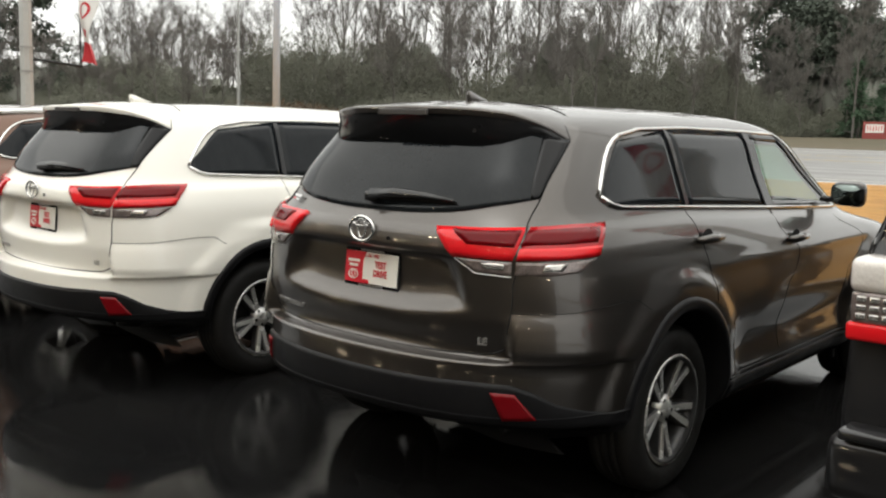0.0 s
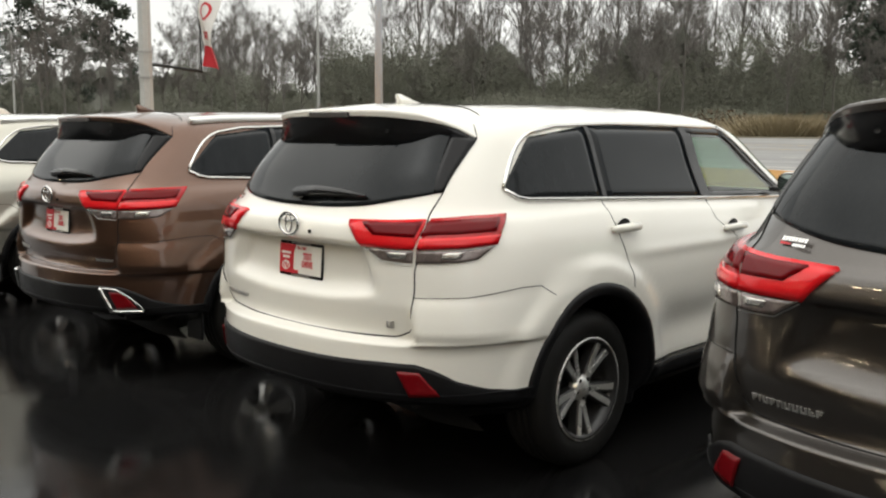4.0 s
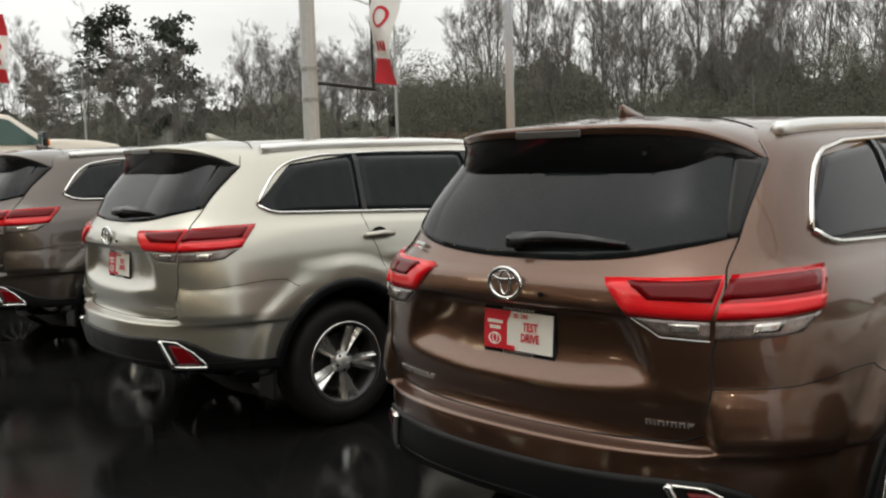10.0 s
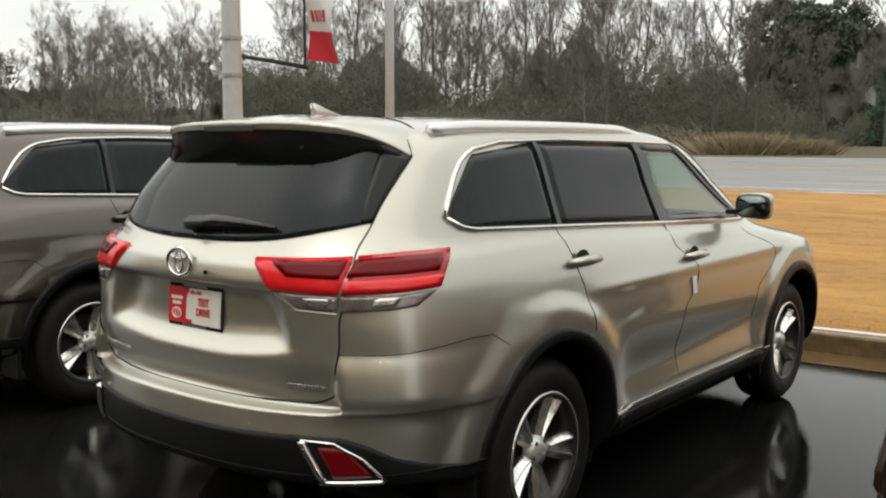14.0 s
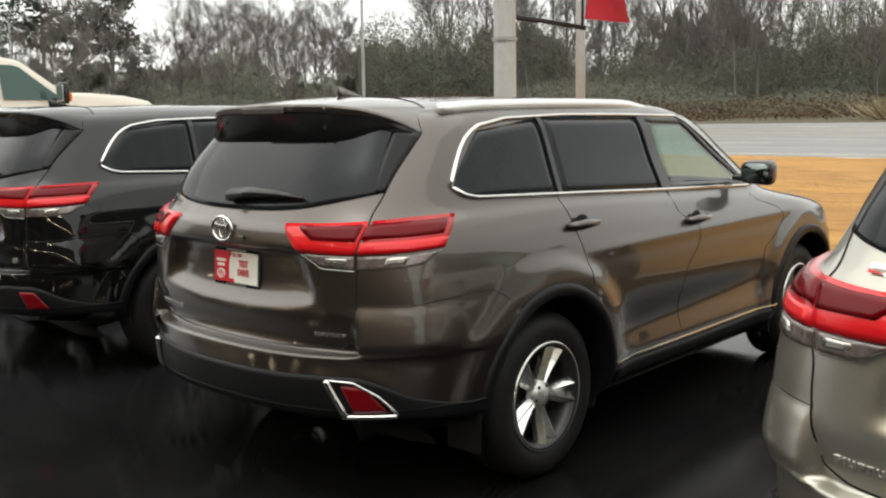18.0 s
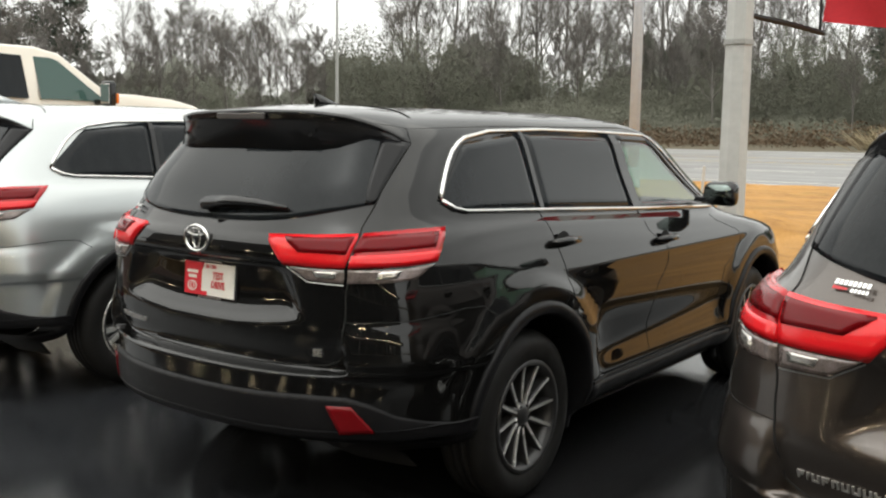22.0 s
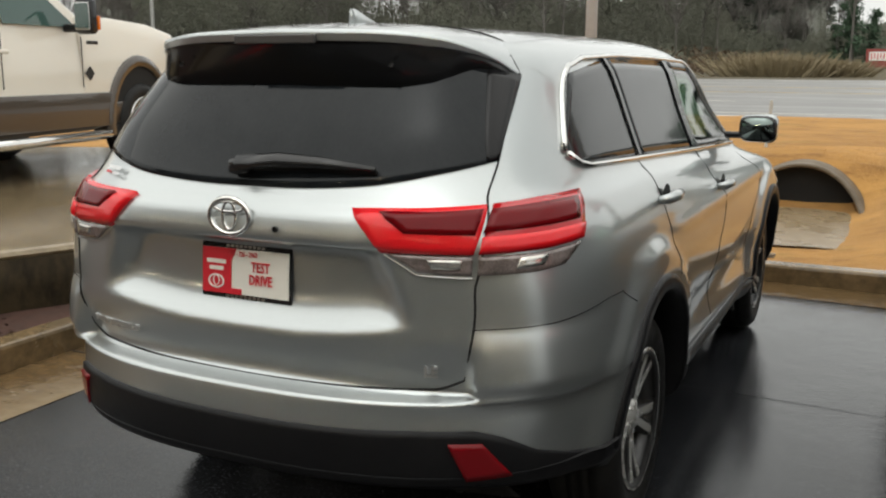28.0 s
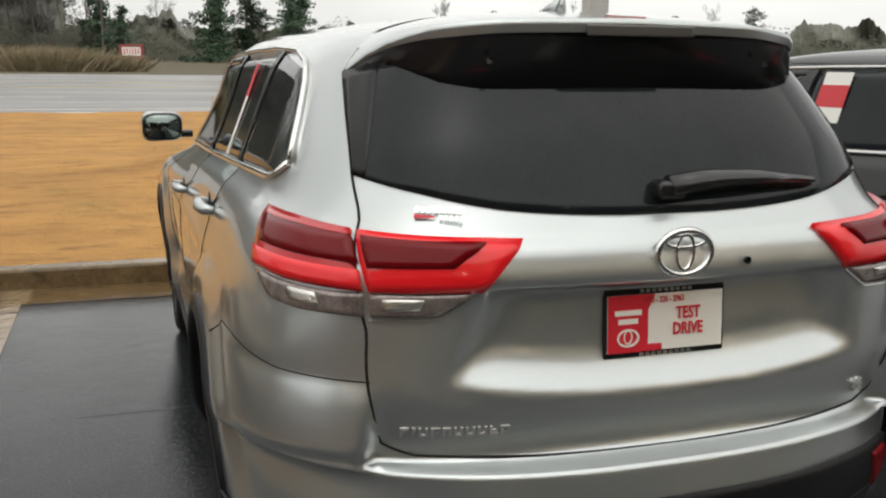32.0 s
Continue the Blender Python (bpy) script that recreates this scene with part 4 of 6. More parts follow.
def roundel(parent):
    """Chrome oval emblem with two inner loops."""
    bm = bmesh.new()
    y, z = REAR(1.160) - 0.022, 1.160

    def loop(a, b, r, oz=0.0, n=36):
        tube(bm, [(a * math.cos(k * math.tau / n), y, z + oz + b * math.sin(k * math.tau / n)) for k in range(n)], r, 6, True)
    loop(0.068, 0.050, 0.0080)
    loop(0.022, 0.040, 0.0055, 0.002)
    loop(0.050, 0.014, 0.0055, 0.026, 28)
    part("emblem", bm, CHROME, parent, "chrome oval emblem", True)
    bm = bmesh.new()
    lathe(bm, [(0.0, 0.0), (0.008, 0.0), (0.009, 0.008)], 12, "z")
    cam_dot = part("rear_view_lens", bm, TRIM_BLACK, parent)
    cam_dot.matrix_basis = pose(0.159, surface(*at_x(0.159, 1.136)).y - 0.006, 1.136, 90, 0, 0)


def rounded_oblong(p):
    """Turn a disc about z into an oblong with rounded corners that faces along y."""
    r = max(1e-6, math.hypot(p.x, p.y))
    k = 1.0 if r < 1e-4 else 0.95 / ((p.x / r) ** 4 + (p.y / r) ** 4) ** 0.25
    return Vector((p.x * 1.38 * k, p.z, p.y * 0.98 * k))


def suv(paint, label, style="twin", luxury=False, letters=(), seats=True):
    """A three-row family car seen chiefly from its tail and flank."""
    car = tagged(new("car"), label, "car", "row of parked cars")
    body = part("body", shell(), paint, car, "", True)

    # under side and wheel wells
    bm = bmesh.new()
    box(bm, -0.58, 0.58, 1.30, 4.6, 0.25, 0.66)
    box(bm, -0.84, 0.84, 1.70, 3.40, 0.25, 0.48)
    box(bm, -0.74, 0.74, 0.30, 1.35, 0.44, 0.66)
    box(bm, -0.30, 0.30, 0.80, 1.32, 0.30, 0.45)
    part("underbody", bm, UNDERBODY_AND_SHADE, car)
    for f in (False, True):
        for a in AXLES:
            part("wheel_arch", ring_arch(a, f), CLADDING, car, "black wheel arch moulding", True)

    if luxury:
        for sx in (-1, 1):
            for a in AXLES:
                bm = soft_box(sx * 0.86 - 0.085, sx * 0.86 + 0.085, a - 0.505, a - 0.485, 0.245, 0.56, 0.007)
                for v in bm.verts:
                    v.co.y += 0.10 * max(0.0, v.co.z - 0.40)
                part("mud_flap", bm, CLADDING, car, "black plastic mud flap")

    # black lower bumper with its reflectors
    edge = [at_y(0.655, 0.487), at_y(0.55, 0.488), at_y(0.45, 0.50), at_x(0.825, 0.540), at_x(0.765, 0.588), at_x(0.70, 0.614), at_x(0.55, 0.617), at_x(0.3, 0.610), at_x(0.0, 0.607)]
    edge = [(-u, z) for u, z in edge[:-1]] + edge[::-1]
    foot = [(u, 0.437) for u, z in edge]
    lower = part("lower_bumper", patch(foot, edge, 64, 9, 0.009, deep=0.02, dome=0.004), CLADDING, car, "black textured plastic lower bumper", True)
    ridge = [(u, 0.487 - 0.006 * (1 - (u / edge[-1][0]) ** 2)) for u, z in edge]
    part("bumper_ridge", line(ridge, 0.006, 0.010, 48), CLADDING, lower)
    for f in (False, True):
        low, high = [at_x(0.672, 0.478), at_x(0.772, 0.484)], [at_x(0.635, 0.584), at_x(0.712, 0.582)]
        part("reflector", patch(low, high, 8, 6, 0.020, f), REFLECTOR, lower, "red bumper reflector", True)
        if luxury:
            for bar_name, pts, r in (("chrome_surround", [at_x(0.585, 0.606), at_x(0.640, 0.474)], 0.017), ("chrome_surround", [at_x(0.630, 0.464), at_x(0.795, 0.468)], 0.012),
                                     ("chrome_surround", [at_x(0.585, 0.606), at_x(0.68, 0.600), at_x(0.75, 0.550), at_x(0.80, 0.47)], 0.006)):
                part(bar_name, line(pts, r, 0.020, 12, f), CHROME, lower, "chrome reflector surround", True)
    bm = bmesh.new()
    tube(bm, [(0.62, 0.27, 0.412), (0.62, 0.42, 0.418)], 0.020, 14)
    part("exhaust_pipe", bm, DARK_STEEL, car, "", True)

    # tail lamps
    for f in (False, True):
        lamp = part("tail_lamp", patch([at_x(0.462, 1.096), at_x(0.56, 1.094), at_x(0.689, 1.093)], [at_x(0.370, 1.193), at_x(0.50, 1.200), at_x(0.694, 1.208)], 14, 6, 0.012, f, 0.012, 0.004), LAMP_BRIGHT, car, "red tail lamp with clear lower lens", True)
        part("smoked_lens", patch([at_x(0.520, 1.142), at_x(0.687, 1.138)], [at_x(0.452, 1.186), at_x(0.691, 1.196)], 10, 4, 0.0185, f, 0.004), LAMP_DARK, lamp, "", True)
        part("clear_lens", patch([at_x(0.555, 1.044), at_x(0.61, 1.040), at_x(0.686, 1.038)], [at_x(0.480, 1.091), at_x(0.56, 1.089), at_x(0.688, 1.088)], 10, 4, 0.009, f, 0.012), LAMP_CLEAR, lamp, "clear reversing lens", True)
        part("reversing_bulb", patch([at_x(0.590, 1.056), at_x(0.660, 1.054)], [at_x(0.580, 1.080), at_x(0.664, 1.080)], 4, 3, 0.013, f, 0.004), LAMP_GREY, lamp, "", True)
        outer = part("outer_lamp", patch([at_x(0.701, 1.093), at_y(0.35, 1.097), at_y(0.490, 1.106)], [at_x(0.706, 1.209), at_y(0.42, 1.217), at_y(0.610, 1.219)], 14, 6, 0.012, f, 0.012, 0.004), LAMP_RED, car, "red wrap-round lamp", True)
        part("light_bar", patch([at_x(0.703, 1.098), at_y(0.35, 1.102), at_y(0.485, 1.110)], [at_x(0.705, 1.134), at_y(0.37, 1.138), at_y(0.52, 1.142)], 12, 3, 0.0175, f, 0.004), LAMP_BRIGHT, outer, "", True)
        part("smoked_lens", patch([at_x(0.705, 1.146), at_y(0.37, 1.150), at_y(0.50, 1.154)], [at_x(0.708, 1.196), at_y(0.39, 1.202), at_y(0.555, 1.204)], 12, 3, 0.0175, f, 0.004), LAMP_DARK, outer, "", True)
        part("clear_lens", patch([at_x(0.699, 1.038), at_y(0.31, 1.040), at_y(0.390, 1.050)], [at_x(0.701, 1.088), at_y(0.35, 1.091), at_y(0.478, 1.100)], 10, 4, 0.009, f, 0.012), LAMP_CLEAR, outer, "clear turn lamp lens", True)
        part("turn_bulb", patch([at_y(0.265, 1.052), at_y(0.325, 1.056)], [at_y(0.275, 1.082), at_y(0.345, 1.084)], 4, 3, 0.013, f, 0.004), LAMP_GREY, outer, "", True)
        part("lamp_rim", line([at_x(0.470, 1.088), at_x(0.552, 1.036), at_x(0.688, 1.030)], 0.0022, 0.006, 20, f), SILVER_TRIM, lamp)

    # rear window, its wiper, the spoiler over it
    low = [at_x(0.0, 1.238), at_x(0.2, 1.241), at_x(0.4, 1.256), at_x(0.55, 1.285), at_x(0.680, 1.318)]
    high = [at_x(0.0, 1.605), at_x(0.3, 1.60), at_x(0.5, 1.585), at_y(0.52, 1.560), at_y(0.625, 1.540)]
    low = [(-u, z) for u, z in low[:0:-1]] + low
    high = [(-u, z) for u, z in high[:0:-1]] + high
    glass = part("rear_window", patch(low, high, 44, 16, 0.006), PRIVACY, car, "dark rain-spotted rear window", True)
    for f in (False, True):
        part("window_border", patch([at_x(0.660, 1.312), at_x(0.681, 1.318)], [at_y(0.530, 1.560), at_y(0.628, 1.540)], 4, 12, 0.0075, f), FRIT, glass, "black painted window border", True)
    bm = soft_box(-0.03, 0.04, -0.03, 0.03, -0.022, 0.022, 0.012)
    wiper = part("wiper", bm, TRIM_BLACK, car, "black rear wiper", True)
    wiper.matrix_basis = pose(-0.01, REAR(1.292) - 0.03, 1.292)
    bm = bmesh.new()
    tube(bm, [(0.0, -0.020, 0.010), (0.12, 0.004, 0.022), (0.25, 0.010, 0.020), (0.42, 0.022, 0.008)], [0.030, 0.028, 0.021, 0.008], 6, flat=0.6)
    part("wiper_arm", bm, TRIM_BLACK, wiper, "", True)
    bm = bmesh.new()
    tube(bm, [(0.02, 0.000, -0.006), (0.20, 0.012, 0.000), (0.42, 0.032, -0.002)], 0.007, 5)
    part("wiper_blade", bm, RUBBER, wiper)

    lip_x = curve((0.0, 0.0), (0.5, 0.30), (0.78, 0.475), (0.92, 0.585), (1.0, 0.640))
    lip_y = curve((0.0, 0.318), (0.5, 0.345), (0.78, 0.405), (0.92, 0.52), (1.0, 0.622))
    lip_z = curve((0.0, 1.668), (0.5, 1.663), (0.78, 1.648), (0.92, 1.602), (1.0, 1.545))
    low_z = curve((0.0, 1.515), (0.62, 1.512), (0.80, 1.525), (0.92, 1.560), (1.0, 1.540))
    cross, under = [], []
    for k in range(41):
        t = -1 + k / 20
        s, a = (1 if t >= 0 else -1), abs(t)
        lip = Vector((s * lip_x(a), lip_y(a), lip_z(a)))
        top = Vector((s * 0.636 * a, 0.88 - 0.15 * a ** 2, 1.704 - 0.055 * a ** 2 - 0.075 * a ** 6))
        thick = 0.027 * (1 - 0.8 * ease(0.75, 1.0, a))
        mid = top.lerp(lip, 0.5) + Vector((s * 0.010 * a * (1 - a), 0, 0.014 * (1 - a ** 4)))
        near = top.lerp(lip, 0.93) + Vector((0, 0, 0.004))
        cross.append([top, top.lerp(mid, 0.5) + Vector((0, 0, 0.004 * (1 - a))), mid, near, lip, lip + Vector((0, 0.002, -0.4 * thick)), lip + Vector((0, 0.006, -thick))])
        foot = surface(*at_x(s * lip_x(a) * 0.97, low_z(a)))
        under.append([lip + Vector((0, 0.006, -thick)), lip + Vector((0, 0.03 * (1 - a * 0.8), -thick - 0.010)), foot + Vector((0, -0.012, 0.0)), foot + Vector((0, 0.02, -0.004))])
    bm = bmesh.new()
    grid(bm, cross)
    spoiler = part("spoiler", bm, paint, car, "body-coloured roof spoiler", True)
    bm = bmesh.new()
    tube(bm, [r[0] + Vector((0, 0, 0.001)) for r in cross], 0.003, 4)
    part("spoiler_seam", bm, GROOVE, spoiler)
    bm = bmesh.new()
    grid(bm, under)
    part("spoiler_underside", bm, TRIM_BLACK, spoiler, "gloss black underside", True)
    bm = soft_box(-0.14, 0.14, -0.006, 0.01, -0.013, 0.013, 0.004)
    o = part("high_brake_light", bm, BRAKE_STRIP, spoiler, "pale high brake light strip")
    o.matrix_basis = pose(0, 0.321, 1.644)
    for f in (-1, 1):
        bm = bmesh.new()
        lathe(bm, [(0.0, 0.0), (0.007, 0.0), (0.008, 0.006)], 10, "z")
        part("washer_nozzle", bm, ALLOY_DARK, spoiler).matrix_basis = pose(f * 0.37, 0.352, 1.572, 80, 0, 0)

    # liftgate gap, bumper seam, door gaps
    for f in (False, True):
        part("panel_gap", line([at_y(0.66, 1.60), at_y(0.63, 1.54), at_x(0.683, 1.315), at_x(0.699, 1.205), at_x(0.694, 1.0), at_x(0.686, 0.84), at_x(0.664, 0.748), at_x(0.60, 0.718), at_x(0.3, 0.707), at_x(0.0, 0.704)], 0.0036, 0.0, 64, f), GROOVE, body)
        part("panel_gap", line([at_x(0.690, 0.893), at_y(0.35, 0.898), at_y(0.60, 0.920), at_y(0.72, 0.915), at_y(0.79, 0.87)], 0.0019, 0.0, 24, f), GROOVE, body)
        part("panel_gap", line([at_y(1.335, 1.255), at_y(1.345, 1.1), at_y(1.38, 0.97), at_y(1.40, 0.83)], 0.0022, 0.0, 20, f), GROOVE, body)
        part("panel_gap", line([at_y(2.34, 1.21), at_y(2.33, 0.8), at_y(2.32, 0.46)], 0.0022, 0.0, 20, f), GROOVE, body)
        part("panel_gap", line([at_y(3.28, 1.12), at_y(3.32, 0.8), at_y(3.30, 0.46)], 0.0022, 0.0, 20, f), GROOVE, body)
        part("sill", patch([at_y(1.62, 0.30), at_y(2.5, 0.29), at_y(3.46, 0.30)], [at_y(1.60, 0.405), at_y(2.5, 0.395), at_y(3.48, 0.405)], 24, 4, 0.010, f), CLADDING, car, "black sill", True)
        part("sill_strip", line([at_y(1.62, 0.425), at_y(2.5, 0.425), at_y(3.47, 0.425)], 0.006, 0.010, 20, f), CHROME if luxury else CLADDING, car)

    # side windows with bright surround
    for f in (False, True):
        q = part("side_window", patch([(0.665, 1.318), (0.74, 1.280), (1.345, 1.256)], [(0.672, 1.338), (0.92, 1.545), (1.385, 1.594)], 14, 8, 0.005, f, chart=at_y), PRIVACY, car, "dark tinted quarter window", True)
        part("side_window", patch([(1.375, 1.253), (2.30, 1.210)], [(1.415, 1.596), (1.7, 1.598), (2.27, 1.590)], 14, 8, 0.005, f, chart=at_y), PRIVACY, car, "dark tinted rear door window", True)
        pane = part("front_window", patch([(2.37, 1.206), (2.8, 1.186), (3.37, 1.168)], [(2.35, 1.588), (2.72, 1.576), (3.34, 1.190)], 16, 8, 0.006, f, 0.001, chart=at_y), GLASS, car, "clear green-tinted front door window", True)
        part("pillar", patch([(1.343, 1.256), (1.377, 1.253)], [(1.383, 1.594), (1.417, 1.596)], 3, 8, 0.0085, f, chart=at_y), TRIM_BLACK, q)
        part("pillar", patch([(2.295, 1.210), (2.395, 1.205)], [(2.268, 1.590), (2.368, 1.586)], 3, 8, 0.0085, f, chart=at_y), TRIM_BLACK, pane)
        part("window_seal", patch([(2.70, 1.556), (3.32, 1.178)], [(2.74, 1.598), (3.38, 1.212)], 12, 2, 0.0085, f, chart=at_y), TRIM_BLACK, pane, "", True)
        part("window_seal", patch([(2.34, 1.203), (3.36, 1.164)], [(2.34, 1.240), (3.30, 1.200)], 12, 2, 0.0080, f, chart=at_y), TRIM_BLACK, pane, "", True)
        part("window_seal", patch([(2.34, 1.560), (2.74, 1.548)], [(2.34, 1.594), (2.74, 1.590)], 6, 2, 0.0080, f, chart=at_y), TRIM_BLACK, pane, "", True)
        chrome = [(0.662, 1.316), (0.74, 1.274), (1.3, 1.250), (2.3, 1.204), (3.39, 1.160)]
        part("window_strip", line(chrome, 0.0125, 0.006, 40, f, 0.7, chart=at_y), CHROME, car, "bright window surround", True)
        top = [(0.657, 1.322), (0.712, 1.395), (0.81, 1.500), (0.92, 1.562), (1.15, 1.594), (1.6, 1.606), (2.14, 1.602), (2.72, 1.590), (3.05, 1.42), (3.38, 1.188)]
        part("window_strip", line(top, 0.0105, 0.006, 44, f, 0.7, chart=at_y), CHROME, car, "bright window surround", True)
        for y, z in ((1.395, 1.112), (2.465, 1.042)):
            u, zz = at_y(y, z)
            p, n = surface(u, zz), out_of(u, zz)
            bm = bmesh.new()
            tube(bm, [p + Vector((n.x * 0.004, -0.11, 0.0)), p + Vector((n.x * 0.034, -0.085, 0.004)), p + Vector((n.x * 0.042, 0.0, 0.006)), p + Vector((n.x * 0.034, 0.085, 0.004)), p + Vector((n.x * 0.004, 0.11, 0.0))], [0.013, 0.019, 0.022, 0.019, 0.013], 8)
            handle = part("door_handle", mirrored(bm) if f else bm, paint, car, "body-coloured door handle", True)
            # Flat black oval paints in the shade of the recess behind the handle.
            bm = bmesh.new()
            grid(bm, [[p + n * 0.003 + Vector((0, 0.062 * math.cos(a) * r, 0.046 * math.sin(a) * r)) for a in [k * math.tau / 14 for k in range(15)]] for r in (0.02, 0.6, 1.0)])
            part("handle_cup_shade", mirrored(bm) if f else bm, GROOVE, handle)
        s = -1 if f else 1
        bm = soft_box(-0.11, 0.11, -0.06, 0.07, -0.085, 0.085, 0.045, 4)
        for v in bm.verts:
            v.co.y -= 0.10 * (v.co.x * s) * (1 if v.co.y > 0 else 0.2)
            v.co.z *= 1.0 - 0.9 * max(0, -v.co.x * s)
        mir = part("door_mirror", bm, paint, car, "body-coloured door mirror", True)
        mir.matrix_basis = pose(s * 0.985, 3.13, 1.258) @ Matrix.Diagonal((0.86, 0.86, 0.86, 1))
        bm = bmesh.new()
        lathe(bm, [(0.0, -0.068), (0.074, -0.068), (0.080, -0.060), (0.083, -0.03)], 28, "z")
        for v in bm.verts:
            v.co = rounded_oblong(v.co)
        part("mirror_rim", bm, TRIM_BLACK, mir, "", True)
        bm = bmesh.new()
        lathe(bm, [(0.0, -0.0705), (0.068, -0.0705), (0.069, -0.066)], 28, "z")
        for v in bm.verts:
            v.co = rounded_oblong(v.co)
        part("mirror_glass", bm, MIRROR, mir, "", True)
        bm = soft_box(-0.08, 0.05, -0.03, 0.03, -0.02, 0.02, 0.012)
        part("mirror_arm", bm, TRIM_BLACK, mir).matrix_basis = pose(-s * 0.12, 0.03, -0.045)
    bm = bmesh.new()
    wz = [1.155 + 0.04 * k for k in range(11)]
    grid(bm, [[surface(u, z) + out_of(u, z) * 0.004 for u in [-3 + 0.05 * k + 0.0 for k in range(0, 17)]] for z in wz])
    grid(bm, [[surface(u, z) + out_of(u, z) * 0.004 for u in [3 - 0.05 * k for k in range(16, -1, -1)]] for z in wz])
    part("windscreen", bm, GLASS, car, "clear windscreen", True)

    # cabin
    if seats:
        cabin = part("dashboard", soft_box(-0.66, 0.66, 3.10, 3.55, 0.75, 1.13, 0.06, 3), CABIN_DARK, car, "dark dashboard", True)
        bm = bmesh.new()
        tube(bm, [(-0.36 + 0.18 * math.cos(k * math.tau / 24), 2.95 + 0.06 * math.sin(k * math.tau / 24), 1.06 + 0.17 * math.sin(k * math.tau / 24)) for k in range(24)], 0.015, 6, True)
        part("steering_wheel", bm, CABIN_DARK, cabin, "", True)
        for sx in (-0.36, 0.36):
            s0 = part("seat", soft_box(sx - 0.25, sx + 0.25, 2.25, 2.45, 0.55, 1.18, 0.07, 3), CABIN_DARK, car, "dark cloth front seat", True)
            part("headrest", soft_box(sx - 0.13, sx + 0.13, 2.20, 2.31, 1.21, 1.40, 0.045, 3), CABIN_DARK, s0, "", True)
        part("cabin_floor", soft_box(-0.74, 0.74, 1.9, 3.5, 0.50, 0.60, 0.02), CABIN_DARK, car)
        part("cabin_rear", soft_box(-0.62, 0.62, 1.85, 1.90, 0.5, 1.55, 0.01), CABIN_DARK, car)

    # roof: antenna fin and rails
    bm = bmesh.new()
    prism(bm, [(0.745, 1.752), (0.775, 1.752), (0.86, 1.720), (0.97, 1.694), (0.765, 1.694)], -0.014, 0.014, "x")
    bmesh.ops.bevel(bm, geom=list(bm.edges), offset=0.006, segments=2, affect="EDGES")
    for v in bm.verts:
        v.co.x *= 0.45 + 1.1 * (1.752 - v.co.z) / 0.058
    part("antenna_fin", bm, paint, car, "body-coloured antenna fin", True)
    for f in (False, True):
        if luxury:
            s = -1 if f else 1
            bm = bmesh.new()
            pts = []
            for k in range(25):
                t = k / 24
                y = 0.80 + 1.95 * t
                lift = 0.008 * ease(0, 0.14, t) * (1 - ease(0.86, 1.0, t))
                pts.append((s * (0.590 - 0.02 * t), y, 1.640 + lift + 0.014 * math.sin(t * math.pi) - 0.05 * ease(0.75, 1.0, t)))
            tube(bm, pts, 0.026, 8)
            part("roof_rail", bm, RAIL, car, "satin silver roof rail", True)
    add_wheels(car, style)
    plate(car)
    roundel(car)
    badge_bars(car, "badge_letter", -0.625, 0.768, [0.020, 0.008, 0.021, 0.020, 0.019, 0.020, 0.021, 0.021, 0.019, 0.020], 0.021, 0.005, 3)
    if isinstance(letters, str):
        cu = bpy.data.curves.new("grade_badge", "FONT")
        cu.body, cu.size, cu.extrude, cu.offset, cu.resolution_u = letters, 0.038, 0.004, 0.0012, 2
        tmp = bpy.data.objects.new("grade_badge", cu)
        scene.collection.objects.link(tmp)
        me = bpy.data.meshes.new_from_object(tmp.evaluated_get(bpy.context.evaluated_depsgraph_get()))
        bpy.data.objects.remove(tmp)
        me.materials.clear()
        me.materials.append(BADGE)
        ob = new("grade_badge", me)
        ob.parent = car
        ob["label"] = "chrome grade letters"
        p0, p1 = surface(*at_x(0.565, 0.770)), surface(*at_x(0.62, 0.770))
        ob.matrix_basis = pose(0.565, p0.y - 0.007, 0.758, 90, 0, math.degrees(math.atan2(p1.y - p0.y, p1.x - p0.x)))
    elif letters:
        badge_bars(car, "badge_letter", *letters, 0.015, 0.005, 7)
    bm = bmesh.new()
    p = surface(*at_x(-0.58, 1.245))
    n = out_of(*at_x(-0.58, 1.245))
    t = Vector((0, 0, 1)).cross(n).normalized()
    t = t if t.x > 0 else -t
    up = t.cross(n) * -1
    up = up if up.z > 0 else -up
    for k in range(8):
        q = [p + n * 0.007 + t * (0.0135 * k + i) + up * j for i, j in ((0, 0.004), (0.010, 0.004), (0.010, 0.018), (0, 0.018))]
        bm.faces.new([bm.verts.new(v) for v in q])
    for k in range(5):
        q = [p + n * 0.007 + t * (0.055 + 0.011 * k + i) + up * j for i, j in ((0, -0.012), (0.008, -0.012), (0.008, -0.002), (0, -0.002))]
        bm.faces.new([bm.verts.new(v) for v in q])
    part("dealer_badge", bm, CHROME, car, "small chrome dealer badge")
    bm = bmesh.new()
    q = [p + n * 0.007 + t * i + up * j for i, j in ((0.0, -0.010), (0.045, -0.008), (0.045, -0.003), (0.0, 0.0))]
    bm.faces.new([bm.verts.new(v) for v in q])
    part("dealer_badge_tail", bm, STICKER_RED, car)
    return car


LIMITED = (0.50, 0.766, [0.018, 0.008, 0.021, 0.008, 0.018, 0.018, 0.02])
car_grey = suv(PAINT_GREY, "dark grey metallic family car parked on wet asphalt", "twin", False, "LE")
car_brown = suv(PAINT_BROWN, "brown metallic family car with chrome trim and silver roof rails", "star", True, LIMITED)
car_black = suv(PAINT_BLACK, "black family car with slim-spoked dark wheels", "spider", False, "SE")


